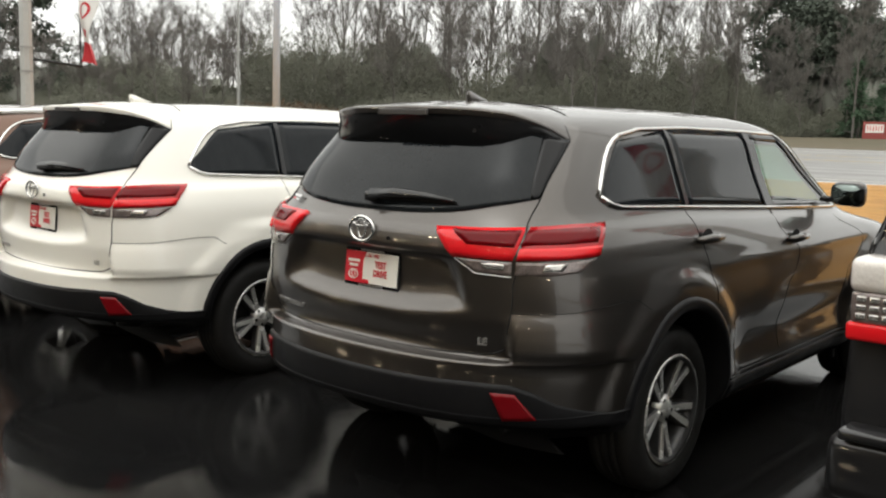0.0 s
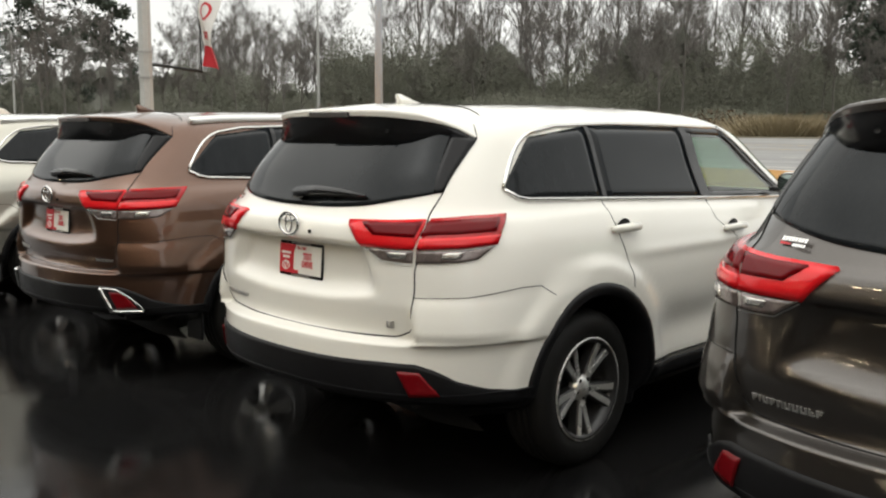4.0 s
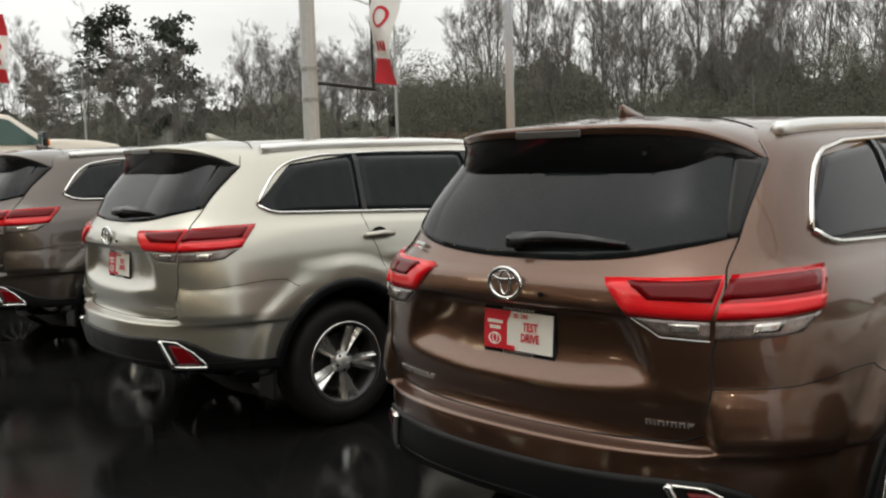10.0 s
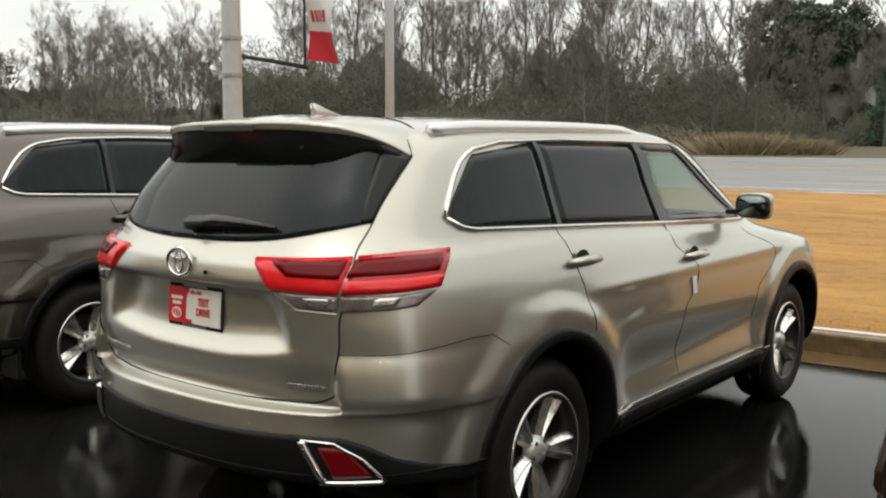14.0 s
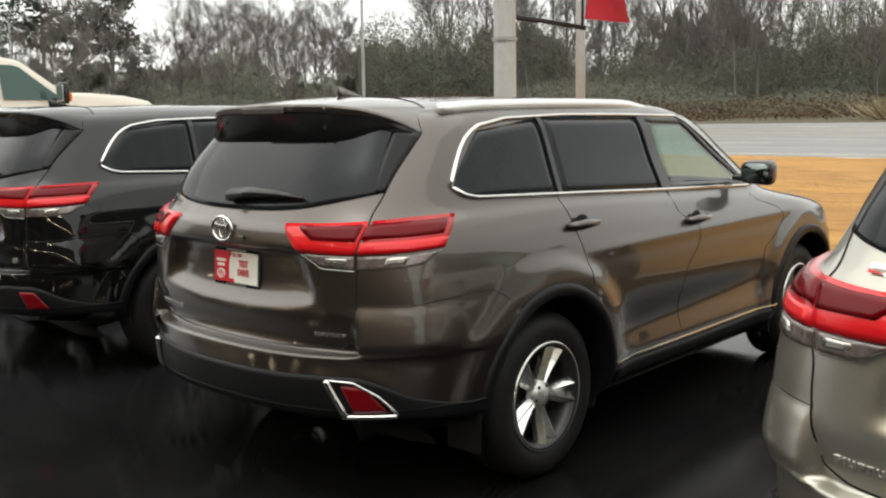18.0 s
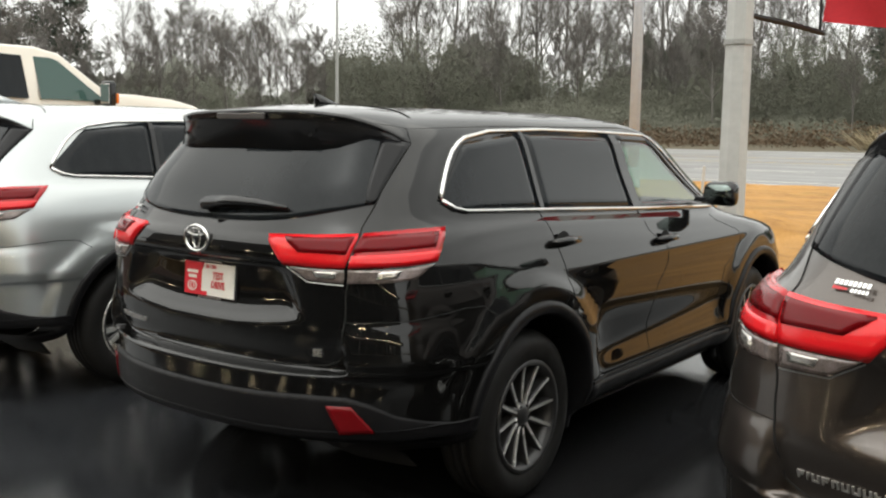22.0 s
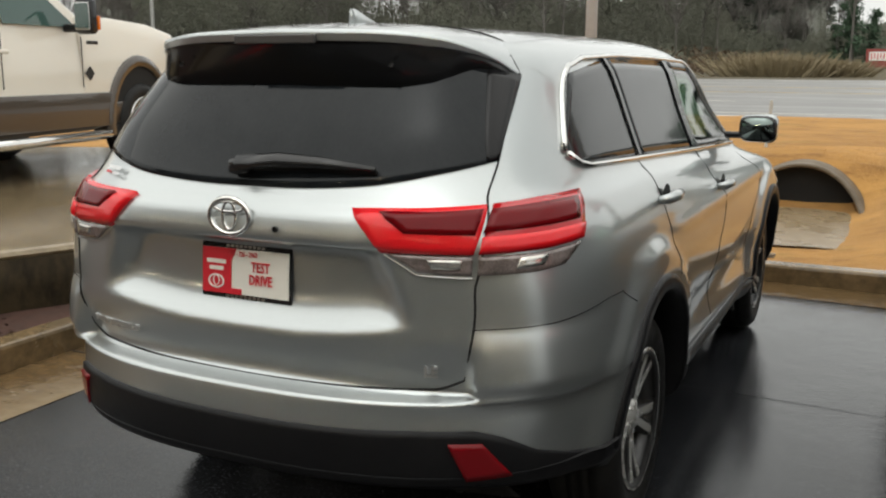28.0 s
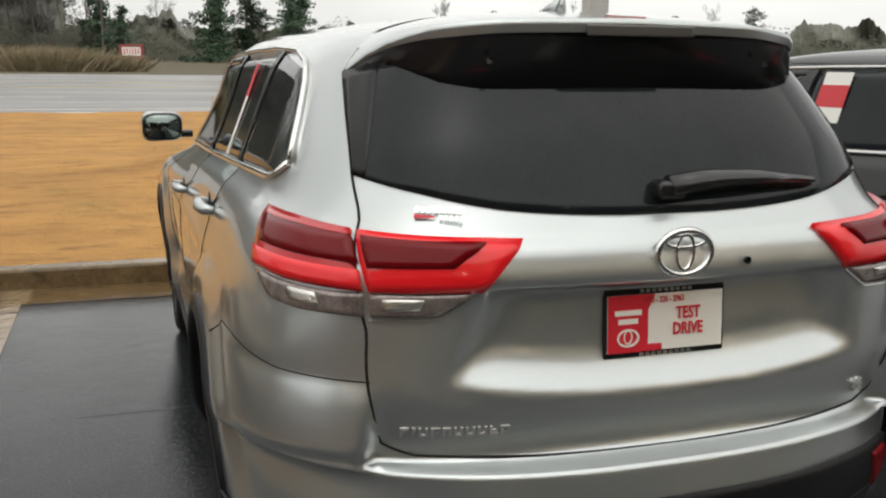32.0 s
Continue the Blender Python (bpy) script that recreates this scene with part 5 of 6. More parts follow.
def repaint(source, paint, old, label, m):
    """A copy in another colour: the copied parts get meshes of their own only where the paint differs."""
    c = copy_thing(source, m)
    c["label"] = label
    for o in c.children_recursive:
        if o.type == "MESH" and o.data.materials and o.data.materials[0] == old:
            o.material_slots[0].link = "OBJECT"
            o.material_slots[0].material = paint
    return c


# where each car of the row stands: x, y, height, heading
CARS = {"grey": (-0.006, 0.007, -0.002, -0.47), "white": (-2.814, 0.031, -0.015, -0.38), "brown": (-5.523, 0.124, -0.031, 1.21), "champagne": (-8.799, 0.209, -0.023, -2.99),
        "taupe": (-11.943, 0.324, -0.003, 0.12), "black": (-14.926, 0.386, 0.017, 1.89), "silver": (-17.802, 0.371, 0.054, 0.03)}


def bay(which):
    x, y, z, a = CARS[which]
    return pose(x, y, z, 0, 0, a)


car_grey.matrix_basis = bay("grey")
car_brown.matrix_basis = bay("brown")
car_black.matrix_basis = bay("black")
repaint(car_grey, PAINT_WHITE, PAINT_GREY, "pearl white family car with black lower bumper", bay("white"))
repaint(car_brown, PAINT_CHAMPAGNE, PAINT_BROWN, "champagne silver family car with chrome trim and roof rails", bay("champagne"))
repaint(car_brown, PAINT_TAUPE, PAINT_BROWN, "taupe grey metallic family car with chrome trim and roof rails", bay("taupe"))
repaint(car_grey, PAINT_SILVER, PAINT_GREY, "silver metallic family car in the last bay beside the kerb", bay("silver"))


def sticker(x0, x1, z, label, m, mat=None):
    """A small flat patch on a door or a pane: a paper label, or a reflection laid on."""
    bm = bmesh.new()
    box(bm, -0.003, 0.0, -0.5 * x0, 0.5 * x0, -0.5 * x1, 0.5 * x1)
    ob = tagged(mesh_object("sticker", bm, mat or STICKER_WHITE), label, "sticker")
    ob.matrix_basis = m
    return ob


def on_car(which, y, z, flip=False, tilt=0.0):
    p = surface(*at_y(y, z))
    n = out_of(*at_y(y, z))
    p = p + n * 0.009
    q = Vector((0, 1, 0))
    up = n.cross(q).normalized()
    m = Matrix((n, q, up)).transposed().to_4x4()
    m.translation = p
    if flip:
        m = Matrix.Diagonal((-1, 1, 1, 1)) @ m @ Matrix.Diagonal((-1, 1, 1, 1))
    return bay(which) @ m @ pose(0, 0, 0, tilt, 0, 0)


sticker(0.045, 0.085, 0, "white protective label stuck on a champagne door", on_car("champagne", 2.42, 0.90))
# Banner's mirror image on the silver car's pane, laid on as two flat strips.
sticker(0.05, 0.34, 0, "white part of a banner's reflection laid on a rear door window", on_car("silver", 1.75, 1.40, True))
sticker(0.055, 0.12, 0, "red end of a banner's reflection laid on a rear door window", on_car("silver", 1.75, 1.50, True), STICKER_RED)
sticker(0.18, 0.25, 0, "white price sheet stuck on a dark window", on_car("black", 2.10, 1.46, True))
sticker(0.185, 0.11, 0, "red field of a price sheet on a dark window", on_car("black", 2.10, 1.465, True), STICKER_RED).matrix_basis @= pose(-0.002, 0, 0)


# ---------------------------------------------------------------- the boxy car in the first bay
def boxy_suv():
    car = tagged(new("car"), "black boxy off-road car with clear and red tail lamps", "car", "row of parked cars")
    bm = bmesh.new()
    prism(bm, [(0.06, 0.42), (0.0, 0.62), (0.05, 1.05), (0.14, 1.22), (0.30, 1.74), (0.42, 1.80), (2.6, 1.80), (2.9, 1.74), (3.45, 1.20), (4.55, 1.10), (4.72, 0.95), (4.74, 0.50), (4.6, 0.42)], -0.94, 0.94, "x")
    for v in bm.verts:
        if v.co.z > 1.3:
            v.co.x *= 0.80
    bmesh.ops.bevel(bm, geom=[e for e in bm.edges], offset=0.06, segments=3, affect="EDGES", profile=0.6)
    part("body", bm, PAINT_NIGHT, car, "", True)
    part("rear_bumper", soft_box(-0.95, 0.95, -0.10, 0.25, 0.36, 0.60, 0.06, 3), PAINT_NIGHT, car, "black rear bumper", True)
    part("bumper_step", soft_box(-0.90, 0.90, -0.13, 0.06, 0.585, 0.625, 0.015, 3), PAINT_NIGHT, car, "dark bumper step pad", True)
    part("bumper_skirt", soft_box(-0.86, 0.86, -0.04, 0.30, 0.27, 0.37, 0.03), CLADDING, car)
    part("underbody", soft_box(-0.7, 0.7, 0.3, 4.5, 0.26, 0.5, 0.02), UNDERBODY_AND_SHADE, car)
    for s in (1, -1):
        lamp = part("tail_lamp", soft_box(s * 0.80 - 0.13, s * 0.80 + 0.13, -0.035, 0.30, 1.07, 1.19, 0.03, 3), LAMP_LIGHT, car, "clear and red tail lamp", True)
        part("smoked_lens", soft_box(s * 0.80 - 0.12, s * 0.80 + 0.12, -0.028, 0.30, 0.965, 1.075, 0.015, 3), LAMP_CLEAR, lamp, "", True)
        for row in range(3):
            for col in range(5):
                part("reflector_cell", soft_box(s * 0.80 - 0.100 + 0.042 * col, s * 0.80 - 0.066 + 0.042 * col, -0.034, -0.02, 0.982 + 0.029 * row, 1.003 + 0.029 * row, 0.005), LAMP_GREY, lamp)
        part("red_lens", soft_box(s * 0.80 - 0.13, s * 0.80 + 0.13, -0.03, 0.30, 0.905, 0.97, 0.015, 3), LAMP_BRIGHT, lamp, "red lower lens", True)
        part("side_window", soft_box(s * 0.80 - 0.03, s * 0.80 + 0.03, 0.5, 2.9, 1.28, 1.66, 0.02), PRIVACY, car)
        for a in AXLES:
            bm = bmesh.new()
            rows = [[(s * (0.96 + d), a + r * math.cos(radians(180 * k / 20)), 0.38 + r * math.sin(radians(180 * k / 20))) for r, d in ((0.50, 0.0), (0.49, 0.02), (0.44, 0.02), (0.43, -0.1))] for k in range(21)]
            grid(bm, rows)
            part("wheel_arch", bm, CLADDING, car)
    part("rear_window", soft_box(-0.62, 0.62, 0.12, 0.30, 1.28, 1.66, 0.03), PRIVACY, car, "dark rear window")
    add_wheels(car, "twin", 0.95)
    return car


boxy_suv().matrix_basis = pose(2.70, 0.65, 0, 0, 0, 0)


# ---------------------------------------------------------------- pickup on the display pad
def pickup():
    t = tagged(new("pickup_truck"), "white crew-cab pickup truck with brown lower body on a concrete pad", "pickup truck")

    def slab(name, outline, half, paint, taper=0.0, bev=0.03, label="", parent=None):
        bm = bmesh.new()
        prism(bm, outline, -half, half, "x")
        for v in bm.verts:
            if v.co.z > 1.30:
                v.co.x *= 1 - taper * (v.co.z - 1.30) / 0.66
        bmesh.ops.bevel(bm, geom=list(bm.edges), offset=bev, segments=3, affect="EDGES", profile=0.6)
        return part(name, bm, paint, parent or t, label, True)
    slab("hood", [(-1.02, 0.72), (0.84, 0.72), (0.96, 1.08), (0.92, 1.33), (0.74, 1.45), (0.2, 1.53), (-0.55, 1.57), (-1.05, 1.57)], 0.99, TRUCK_WHITE, 0, 0.06, "white bonnet and wings")
    slab("cab", [(-1.0, 0.70), (-3.55, 0.70), (-3.60, 1.34), (-3.48, 2.02), (-3.2, 2.10), (-2.05, 2.12), (-1.68, 2.06), (-0.82, 1.48)], 1.0, TRUCK_WHITE, 0.16, 0.035, "white crew cab")
    slab("bed", [(-3.64, 0.70), (-5.45, 0.70), (-5.45, 1.36), (-3.64, 1.36)], 1.0, TRUCK_WHITE, 0, 0.03, "white load bed")
    slab("lower_body", [(0.80, 0.60), (0.80, 0.70), (-5.42, 0.70), (-5.42, 0.52), (-3.5, 0.42), (-1.0, 0.42)], 1.012, TRUCK_TAN, 0, 0.02, "brown lower body band")
    slab("cladding_band", [(-0.56, 0.45), (-0.56, 0.80), (-3.95, 0.80), (-3.95, 0.45)], 1.015, TRUCK_TAN, 0, 0.012, "brown lower body band")
    slab("front_bumper", [(0.55, 0.56), (0.92, 0.54), (1.16, 0.66), (1.18, 0.80), (1.04, 0.98), (0.86, 1.02)], 1.0, CLADDING, 0, 0.04, "dark front bumper")
    slab("grille", [(0.86, 0.92), (0.985, 0.92), (0.965, 1.24), (0.88, 1.26)], 0.62, SILVER_TRIM, 0, 0.02, "bright grille")
    slab("chassis", [(-5.3, 0.38), (0.6, 0.38), (0.6, 0.60), (-5.3, 0.60)], 0.6, UNDERBODY_AND_SHADE, 0, 0.02)
    for s in (1, -1):
        part("head_lamp", soft_box(s * 0.86 - 0.10, s * 0.86 + 0.10, 0.66, 0.95, 1.00, 1.24, 0.03, 3), LAMP_CLEAR, t, "clear head lamp", True)
        part("turn_lamp", soft_box(s * 0.965 - 0.035, s * 0.965 + 0.035, 0.62, 0.86, 1.08, 1.22, 0.03), LAMP_LIGHT, t, "pale turn lamp")
        for y0, y1, mat, nm in ((-1.08, -2.10, GLASS, "front_window"), (-2.28, -3.12, PRIVACY, "rear_door_window")):
            bm = bmesh.new()

            def at(y, z):
                return Vector((s * (1.0 * (1 - 0.16 * max(0.0, z - 1.30) / 0.66) + 0.003), y, z))
            low = [at(y0 + (y1 - y0) * k / 8, 1.45) for k in range(9)]
            high = []
            for k in range(9):
                y = y0 + (y1 - y0) * k / 8
                z = 1.99 if y < -1.76 else 1.49 + 0.50 * (-1.08 - y) / 0.68
                high.append(at(y, min(1.99, z)))
            grid(bm, [low, high])
            part(nm, bm, PRIVACY if mat is PRIVACY else TRUCK_GLASS, t, "tinted side window", True)
        for y in (-2.19, -3.45, -1.02):
            bm = bmesh.new()
            tube(bm, [(s * 1.002, y, 0.86), (s * 1.002, y, 1.36)], 0.005, 4)
            part("door_gap", bm, GROOVE, t)
        for y in (-2.18, -3.3):
            part("door_handle", soft_box(s * 1.02 - 0.018, s * 1.02 + 0.018, y - 0.11, y + 0.06, 1.18, 1.22, 0.012), TRUCK_WHITE, t, "white door handle")
        mir = part("door_mirror", soft_box(s * 1.22 - 0.10, s * 1.22 + 0.10, -1.28, -1.16, 1.38, 1.72, 0.04, 3), TRIM_BLACK, t, "black towing mirror with amber lamp", True)
        part("mirror_lamp", soft_box(s * 1.29 - 0.035, s * 1.29 + 0.035, -1.17, -1.13, 1.42, 1.56, 0.015), AMBER, mir, "amber mirror lamp")
        part("mirror_glass", soft_box(s * 1.22 - 0.08, s * 1.22 + 0.08, -1.292, -1.278, 1.42, 1.68, 0.005), CHROME, mir)
        part("mirror_arm", soft_box(s * 1.05 - 0.10, s * 1.05 + 0.10, -1.24, -1.18, 1.40, 1.48, 0.02), TRIM_BLACK, mir)
        bm = bmesh.new()
        tube(bm, [(s * 1.08, -0.75, 0.37), (s * 1.08, -3.4, 0.37)], 0.05, 10)
        part("side_step", bm, CHROME, t, "chrome side step", True)
        bm = bmesh.new()
        prism(bm, [(-0.985, 1.0), (-0.90, 1.07), (-0.83, 1.0), (-0.90, 0.93)], s * 1.0, s * 1.008, "x")
        part("side_badge", bm, DARK_STEEL, t)
        part("hood_vent", soft_box(s * 0.97 - 0.02, s * 0.97 + 0.025, -0.92, -0.72, 1.29, 1.33, 0.01), DARK_STEEL, t)
        for a in (0.0, -3.95):
            bm = bmesh.new()
            rows = [[(s * (0.985 + d), a + r * math.cos(radians(-8 + 196 * k / 22)), 0.44 + 1.16 * r * math.sin(radians(-8 + 196 * k / 22))) for r, d in ((0.65, 0.0), (0.64, 0.035), (0.55, 0.05), (0.54, 0.0), (0.53, -0.25))] for k in range(23)]
            grid(bm, rows)
            part("wheel_arch", bm, TRUCK_TAN, t, "brown wheel arch flare", True)
            # Flat black disc on the flank imitates the shaded wheel opening.
            bm = bmesh.new()
            lathe(bm, [(0.0, 0.0), (0.50, 0.0), (0.50, 0.012)], 40)
            o = part("wheel_well_shade", bm, UNDERBODY_AND_SHADE, t)
            o.matrix_basis = pose(s * 1.005, a, 0.46, 0, 0, 0 if s > 0 else 180) @ Matrix.Diagonal((1, 1.07, 1.22, 1))
    for k in range(5):
        part("roof_lamp", soft_box(-0.5 + 0.25 * k - 0.04, -0.5 + 0.25 * k + 0.04, -1.90, -1.82, 2.08, 2.115, 0.012), AMBER, t, "amber roof marker lamp")
    add_wheels(t, "star", 1.045, (0.0, -3.95), 0.445, 1.18)
    return t


TRUCK_GLASS = material("blue_green_truck_glass", (0.05, 0.095, 0.085), 0.05, 0, 0.0)
pickup().matrix_basis = pose(-24.88, 6.39, PAD_TOP, 0, 0, 11.1)


# ---------------------------------------------------------------- culvert mouth, stake, debris
def culvert():
    c = tagged(new("culvert"), "round concrete culvert mouth set in the grass bank", "culvert")
    w, h = 0.56, 0.49
    bm = bmesh.new()
    rows = []
    for k in range(25):
        a = math.pi * k / 24
        ca, sa = math.cos(a), math.sin(a)
        flare = 0.55 * (1 - sa) ** 1.5
        rows.append([(w * ca * r * (1 + 0.35 * flare), y - flare * front, max(-0.05, h * sa * r)) for r, y, front in ((1.0, 0.45, 0), (1.0, -0.25, 1), (1.07, -0.27, 1), (1.09, -0.20, 1), (1.09, 0.5, 0))])
    grid(bm, rows)
    part("pipe_ring", bm, CONCRETE_WALL, c, "stained concrete pipe end", True)
    # Black sheet across the mouth imitates the shade inside the pipe.
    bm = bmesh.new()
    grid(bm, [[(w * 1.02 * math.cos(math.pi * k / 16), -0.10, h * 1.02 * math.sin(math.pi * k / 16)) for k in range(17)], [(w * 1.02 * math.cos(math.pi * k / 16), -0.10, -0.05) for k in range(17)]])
    part("pipe_shade_sheet", bm, UNDERBODY_AND_SHADE, c, "black sheet in place of the shade inside the pipe")
    bm = bmesh.new()
    grid(bm, [[(x, y, 0.03 + 0.012 * noise.noise((x * 3, y * 3, 0))) for x in [-1.5 + 0.2 * k for k in range(16)]] for y in [0.25 - 0.25 * k for k in range(13)]])
    part("apron", bm, SILT, c, "wet silt-stained concrete apron", True)
    return c


culvert().matrix_basis = pose(PIPE[0], PIPE[1], 0.02, 0, 0, 0)
bm = bmesh.new()
tube(bm, [(0, 0, -0.1), (0.05, 0, 0.80), (0.052, 0, 0.82)], [0.026, 0.024, 0.014], 6)
stake = tagged(mesh_object("marker_stake", bm, POLE_CONCRETE), "thin pale marker stake standing in the grass", "stake")
stake.location = (-17.85, 12.0, verge(-17.85, 12.0))
rnd = random.Random(5)
for k in range(7):
    bm = bmesh.new()
    bmesh.ops.create_icosphere(bm, subdivisions=2, radius=0.035 + 0.035 * rnd.random())
    for v in bm.verts:
        v.co = Vector((v.co.x * 1.6, v.co.y * 1.1, v.co.z * 0.6)) * (0.8 + 0.4 * rnd.random())
    o = tagged(mesh_object("rock", bm, CONCRETE), "small pale broken rock lying by the kerb", "rock", "rocks by the kerb")
    o.location = (-17.55 + 0.5 * rnd.random() + (k % 3) * 0.1, KERB_Y + 0.35 + 0.3 * rnd.random(), 0.16)


# ---------------------------------------------------------------- poles and flags
def flag(parent, x, y, z, sway, width=0.62, height=1.85, turn=0.0):
    """A banner of three cloth fields that hangs from its pole."""
    fields = ((0.0, 0.20, FLAG_RED, "flag_foot"), (0.20, 0.70, FLAG_WHITE, "flag_field"), (0.70, 1.0, FLAG_RED, "flag_head"))

    def at(s, t):
        bend = 0.10 * math.sin(s * 4.0 + t * 5.0) * s + 0.05 * math.sin(t * 9 + s * 2)
        c, q = math.cos(turn), math.sin(turn)
        px, py = s * width, bend + sway * (1 - t) * s
        return Vector((x + px * c - py * q, y + px * q + py * c, z + t * height - 0.10 * s * (1 - t)))
    for lo, hi, mat, nm in fields:
        bm = bmesh.new()
        rows = [[at(s / 10, lo + (hi - lo) * j / 8) for s in range(11)] for j in range(9)]
        grid(bm, rows)
        grid(bm, [[p + Vector((0.0, 0.003, 0)) for p in r][::-1] for r in rows])
        part(nm, bm, mat, parent, "", True)
    for k in range(5):                   # letter-sized plain marks across the white field
        for lift in (-0.005, 0.008):
            bm = bmesh.new()
            s0 = 0.12 + 0.155 * k
            grid(bm, [[at(s0 + 0.10 * i / 3, 0.26 + 0.075 * j) + Vector((0, lift, 0)) for i in range(4)] for j in range(2)])
            part("flag_mark", bm, FLAG_RED, parent, "plain red mark")
    for lift in (-0.005, 0.008):
        bm = bmesh.new()
        n = 22
        for j in range(n):
            quad = []
            for a, r in ((j, 1.0), (j + 1, 1.0), (j + 1, 0.72), (j, 0.72)):
                w = a * math.tau / n
                quad.append(bm.verts.new(at(0.5 + 0.34 * r * math.cos(w), 0.52 + 0.085 * r * math.sin(w)) + Vector((0, lift, 0))))
            bm.faces.new(quad)
        part("flag_roundel", bm, FLAG_RED, parent, "plain red ring")


def light_pole(name, label, x, y, z, height, r0, r1, sides, mat, base=True):
    p = tagged(new(name), label, "pole")
    bm = bmesh.new()
    tube(bm, [(0, 0, 0), (0, 0, height * 0.5), (0, 0, height)], [r0, (r0 + r1) / 2, r1], sides)
    part("shaft", bm, mat, p, "", sides > 10)
    if base:
        bm = bmesh.new()
        lathe(bm, [(0.0, 0.46), (0.150, 0.46), (0.165, 0.43), (0.175, -0.2)], 16, "z")
        part("footing", bm, mat, p, "round concrete footing")
    p.location = (x, y, z)
    return p


def banner_post(x, y, label):
    post = light_pole("lamp_post", label, x, y, 0.12, 11.0, 0.128, 0.085, 8, POLE_CONCRETE, False)
    bm = bmesh.new()
    tube(bm, [(0, 0, 2.55), (0.22, 0.44, 2.50), (0.42, 0.90, 2.44)], 0.028, 6)
    part("banner_arm", bm, DARK_STEEL, post, "dark steel banner arm")
    bm = bmesh.new()
    tube(bm, [(0.40, 0.88, 2.42), (0.40, 0.88, 4.7)], 0.016, 6)
    part("banner_rod", bm, DARK_STEEL, post)
    for z in (2.3, 2.75):
        bm = bmesh.new()
        lathe(bm, [(0.130, z - 0.02), (0.136, z - 0.02), (0.136, z + 0.02), (0.130, z + 0.02)], 8, "z", True)
        part("band", bm, STEEL, post)
    part("hand_hole_cover", soft_box(-0.05, 0.05, -0.125, -0.11, 0.35, 0.60, 0.01), STEEL, post)
    cloth = tagged(new("banner"), "red and white cloth banner hanging from a lamp post arm", "banner", "banners")
    flag(cloth, 0, 0, 0, 0.10, 0.62, turn=radians(-13))
    cloth.location = (x + 0.41, y + 0.90, 2.66)
    return post


banner_post(-15.06, 6.24, "thick pale tapered lamp post at the kerb with a banner arm")
banner_post(2.4, 6.24, "pale lamp post beside the first bay with a banner arm")

light_pole("light_mast", "tall round pale light mast standing in the grass", -22.39, 18.54, verge(-22.39, 18.54), 13.0, 0.13, 0.09, 14, MAST)


def street_lamp(x, y, z, height, arm, toward):
    p = light_pole("street_lamp", "slim grey street lamp with a long curved arm", x, y, z, height, 0.14, 0.08, 10, STEEL, False)
    bm = bmesh.new()
    dx, dy = toward
    tube(bm, [(0, 0, height - 0.1), (dx * arm * 0.3, dy * arm * 0.3, height + 0.9), (dx * arm * 0.7, dy * arm * 0.7, height + 1.6), (dx * arm, dy * arm, height + 1.9)], 0.06, 6)
    part("lamp_arm", bm, STEEL, p)
    bm = soft_box(-0.5, 0.5, -0.18, 0.18, -0.1, 0.1, 0.05)
    part("lamp_head", bm, STEEL, p, "grey lamp head").matrix_basis = pose(dx * (arm + 0.4), dy * (arm + 0.4), height + 1.9, 0, -8, math.degrees(math.atan2(dy, dx)))


street_lamp(-60.6, 46.8, 1.1, 11.0, 4.0, (-0.75, -0.66))
street_lamp(-104, 40, 1.1, 10.5, 4.0, (-0.75, -0.66))
far_post = light_pole("lamp_post", "pale lamp post beyond the display pad with a banner", -33.4, 7.4, 0.1, 10.5, 0.13, 0.09, 8, POLE_CONCRETE, False)
far_banner = tagged(new("banner"), "red and white cloth banner on a far lamp post", "banner", "banners")
flag(far_banner, 0, 0, 0, 0.1, 0.75, 1.9, turn=radians(40))
far_banner.location = (-33.3, 7.5, 4.1)
bm = bmesh.new()
tube(bm, [(0, 0, -0.1), (0, 0, 1.95)], 0.02, 6)
part("banner_rod", bm, DARK_STEEL, far_banner)

# roadside sign beyond the highway
sign = tagged(new("roadside_sign"), "red brick sign board with white lines beyond the road", "sign")
part("sign_board", soft_box(-1.3, 1.3, 0, 0.4, 0.3, 1.8, 0.03), mottled("red_brick_board", (0.20, 0.035, 0.03), (0.28, 0.06, 0.05), 3, 0.7), sign)
bm = bmesh.new()
box(bm, -0.98, 0.98, -0.03, 0.01, 0.88, 1.58)
panel = part("sign_panel", bm, STICKER_WHITE, sign, "white lettered panel")
for k in range(6):
    bm = bmesh.new()
    x = -0.80 + 0.30 * k
    box(bm, x, x + 0.11, -0.04, -0.02, 1.0 + 0.06 * (k % 2), 1.46)
    part("sign_letter", bm, STICKER_RED, panel)
part("sign_base", soft_box(-1.0, 1.0, 0.05, 0.35, -0.3, 0.31, 0.02), CONCRETE, sign)
sign.location = (-18.2, 72.6, 1.28)
sign.scale = (0.66, 0.66, 0.88)


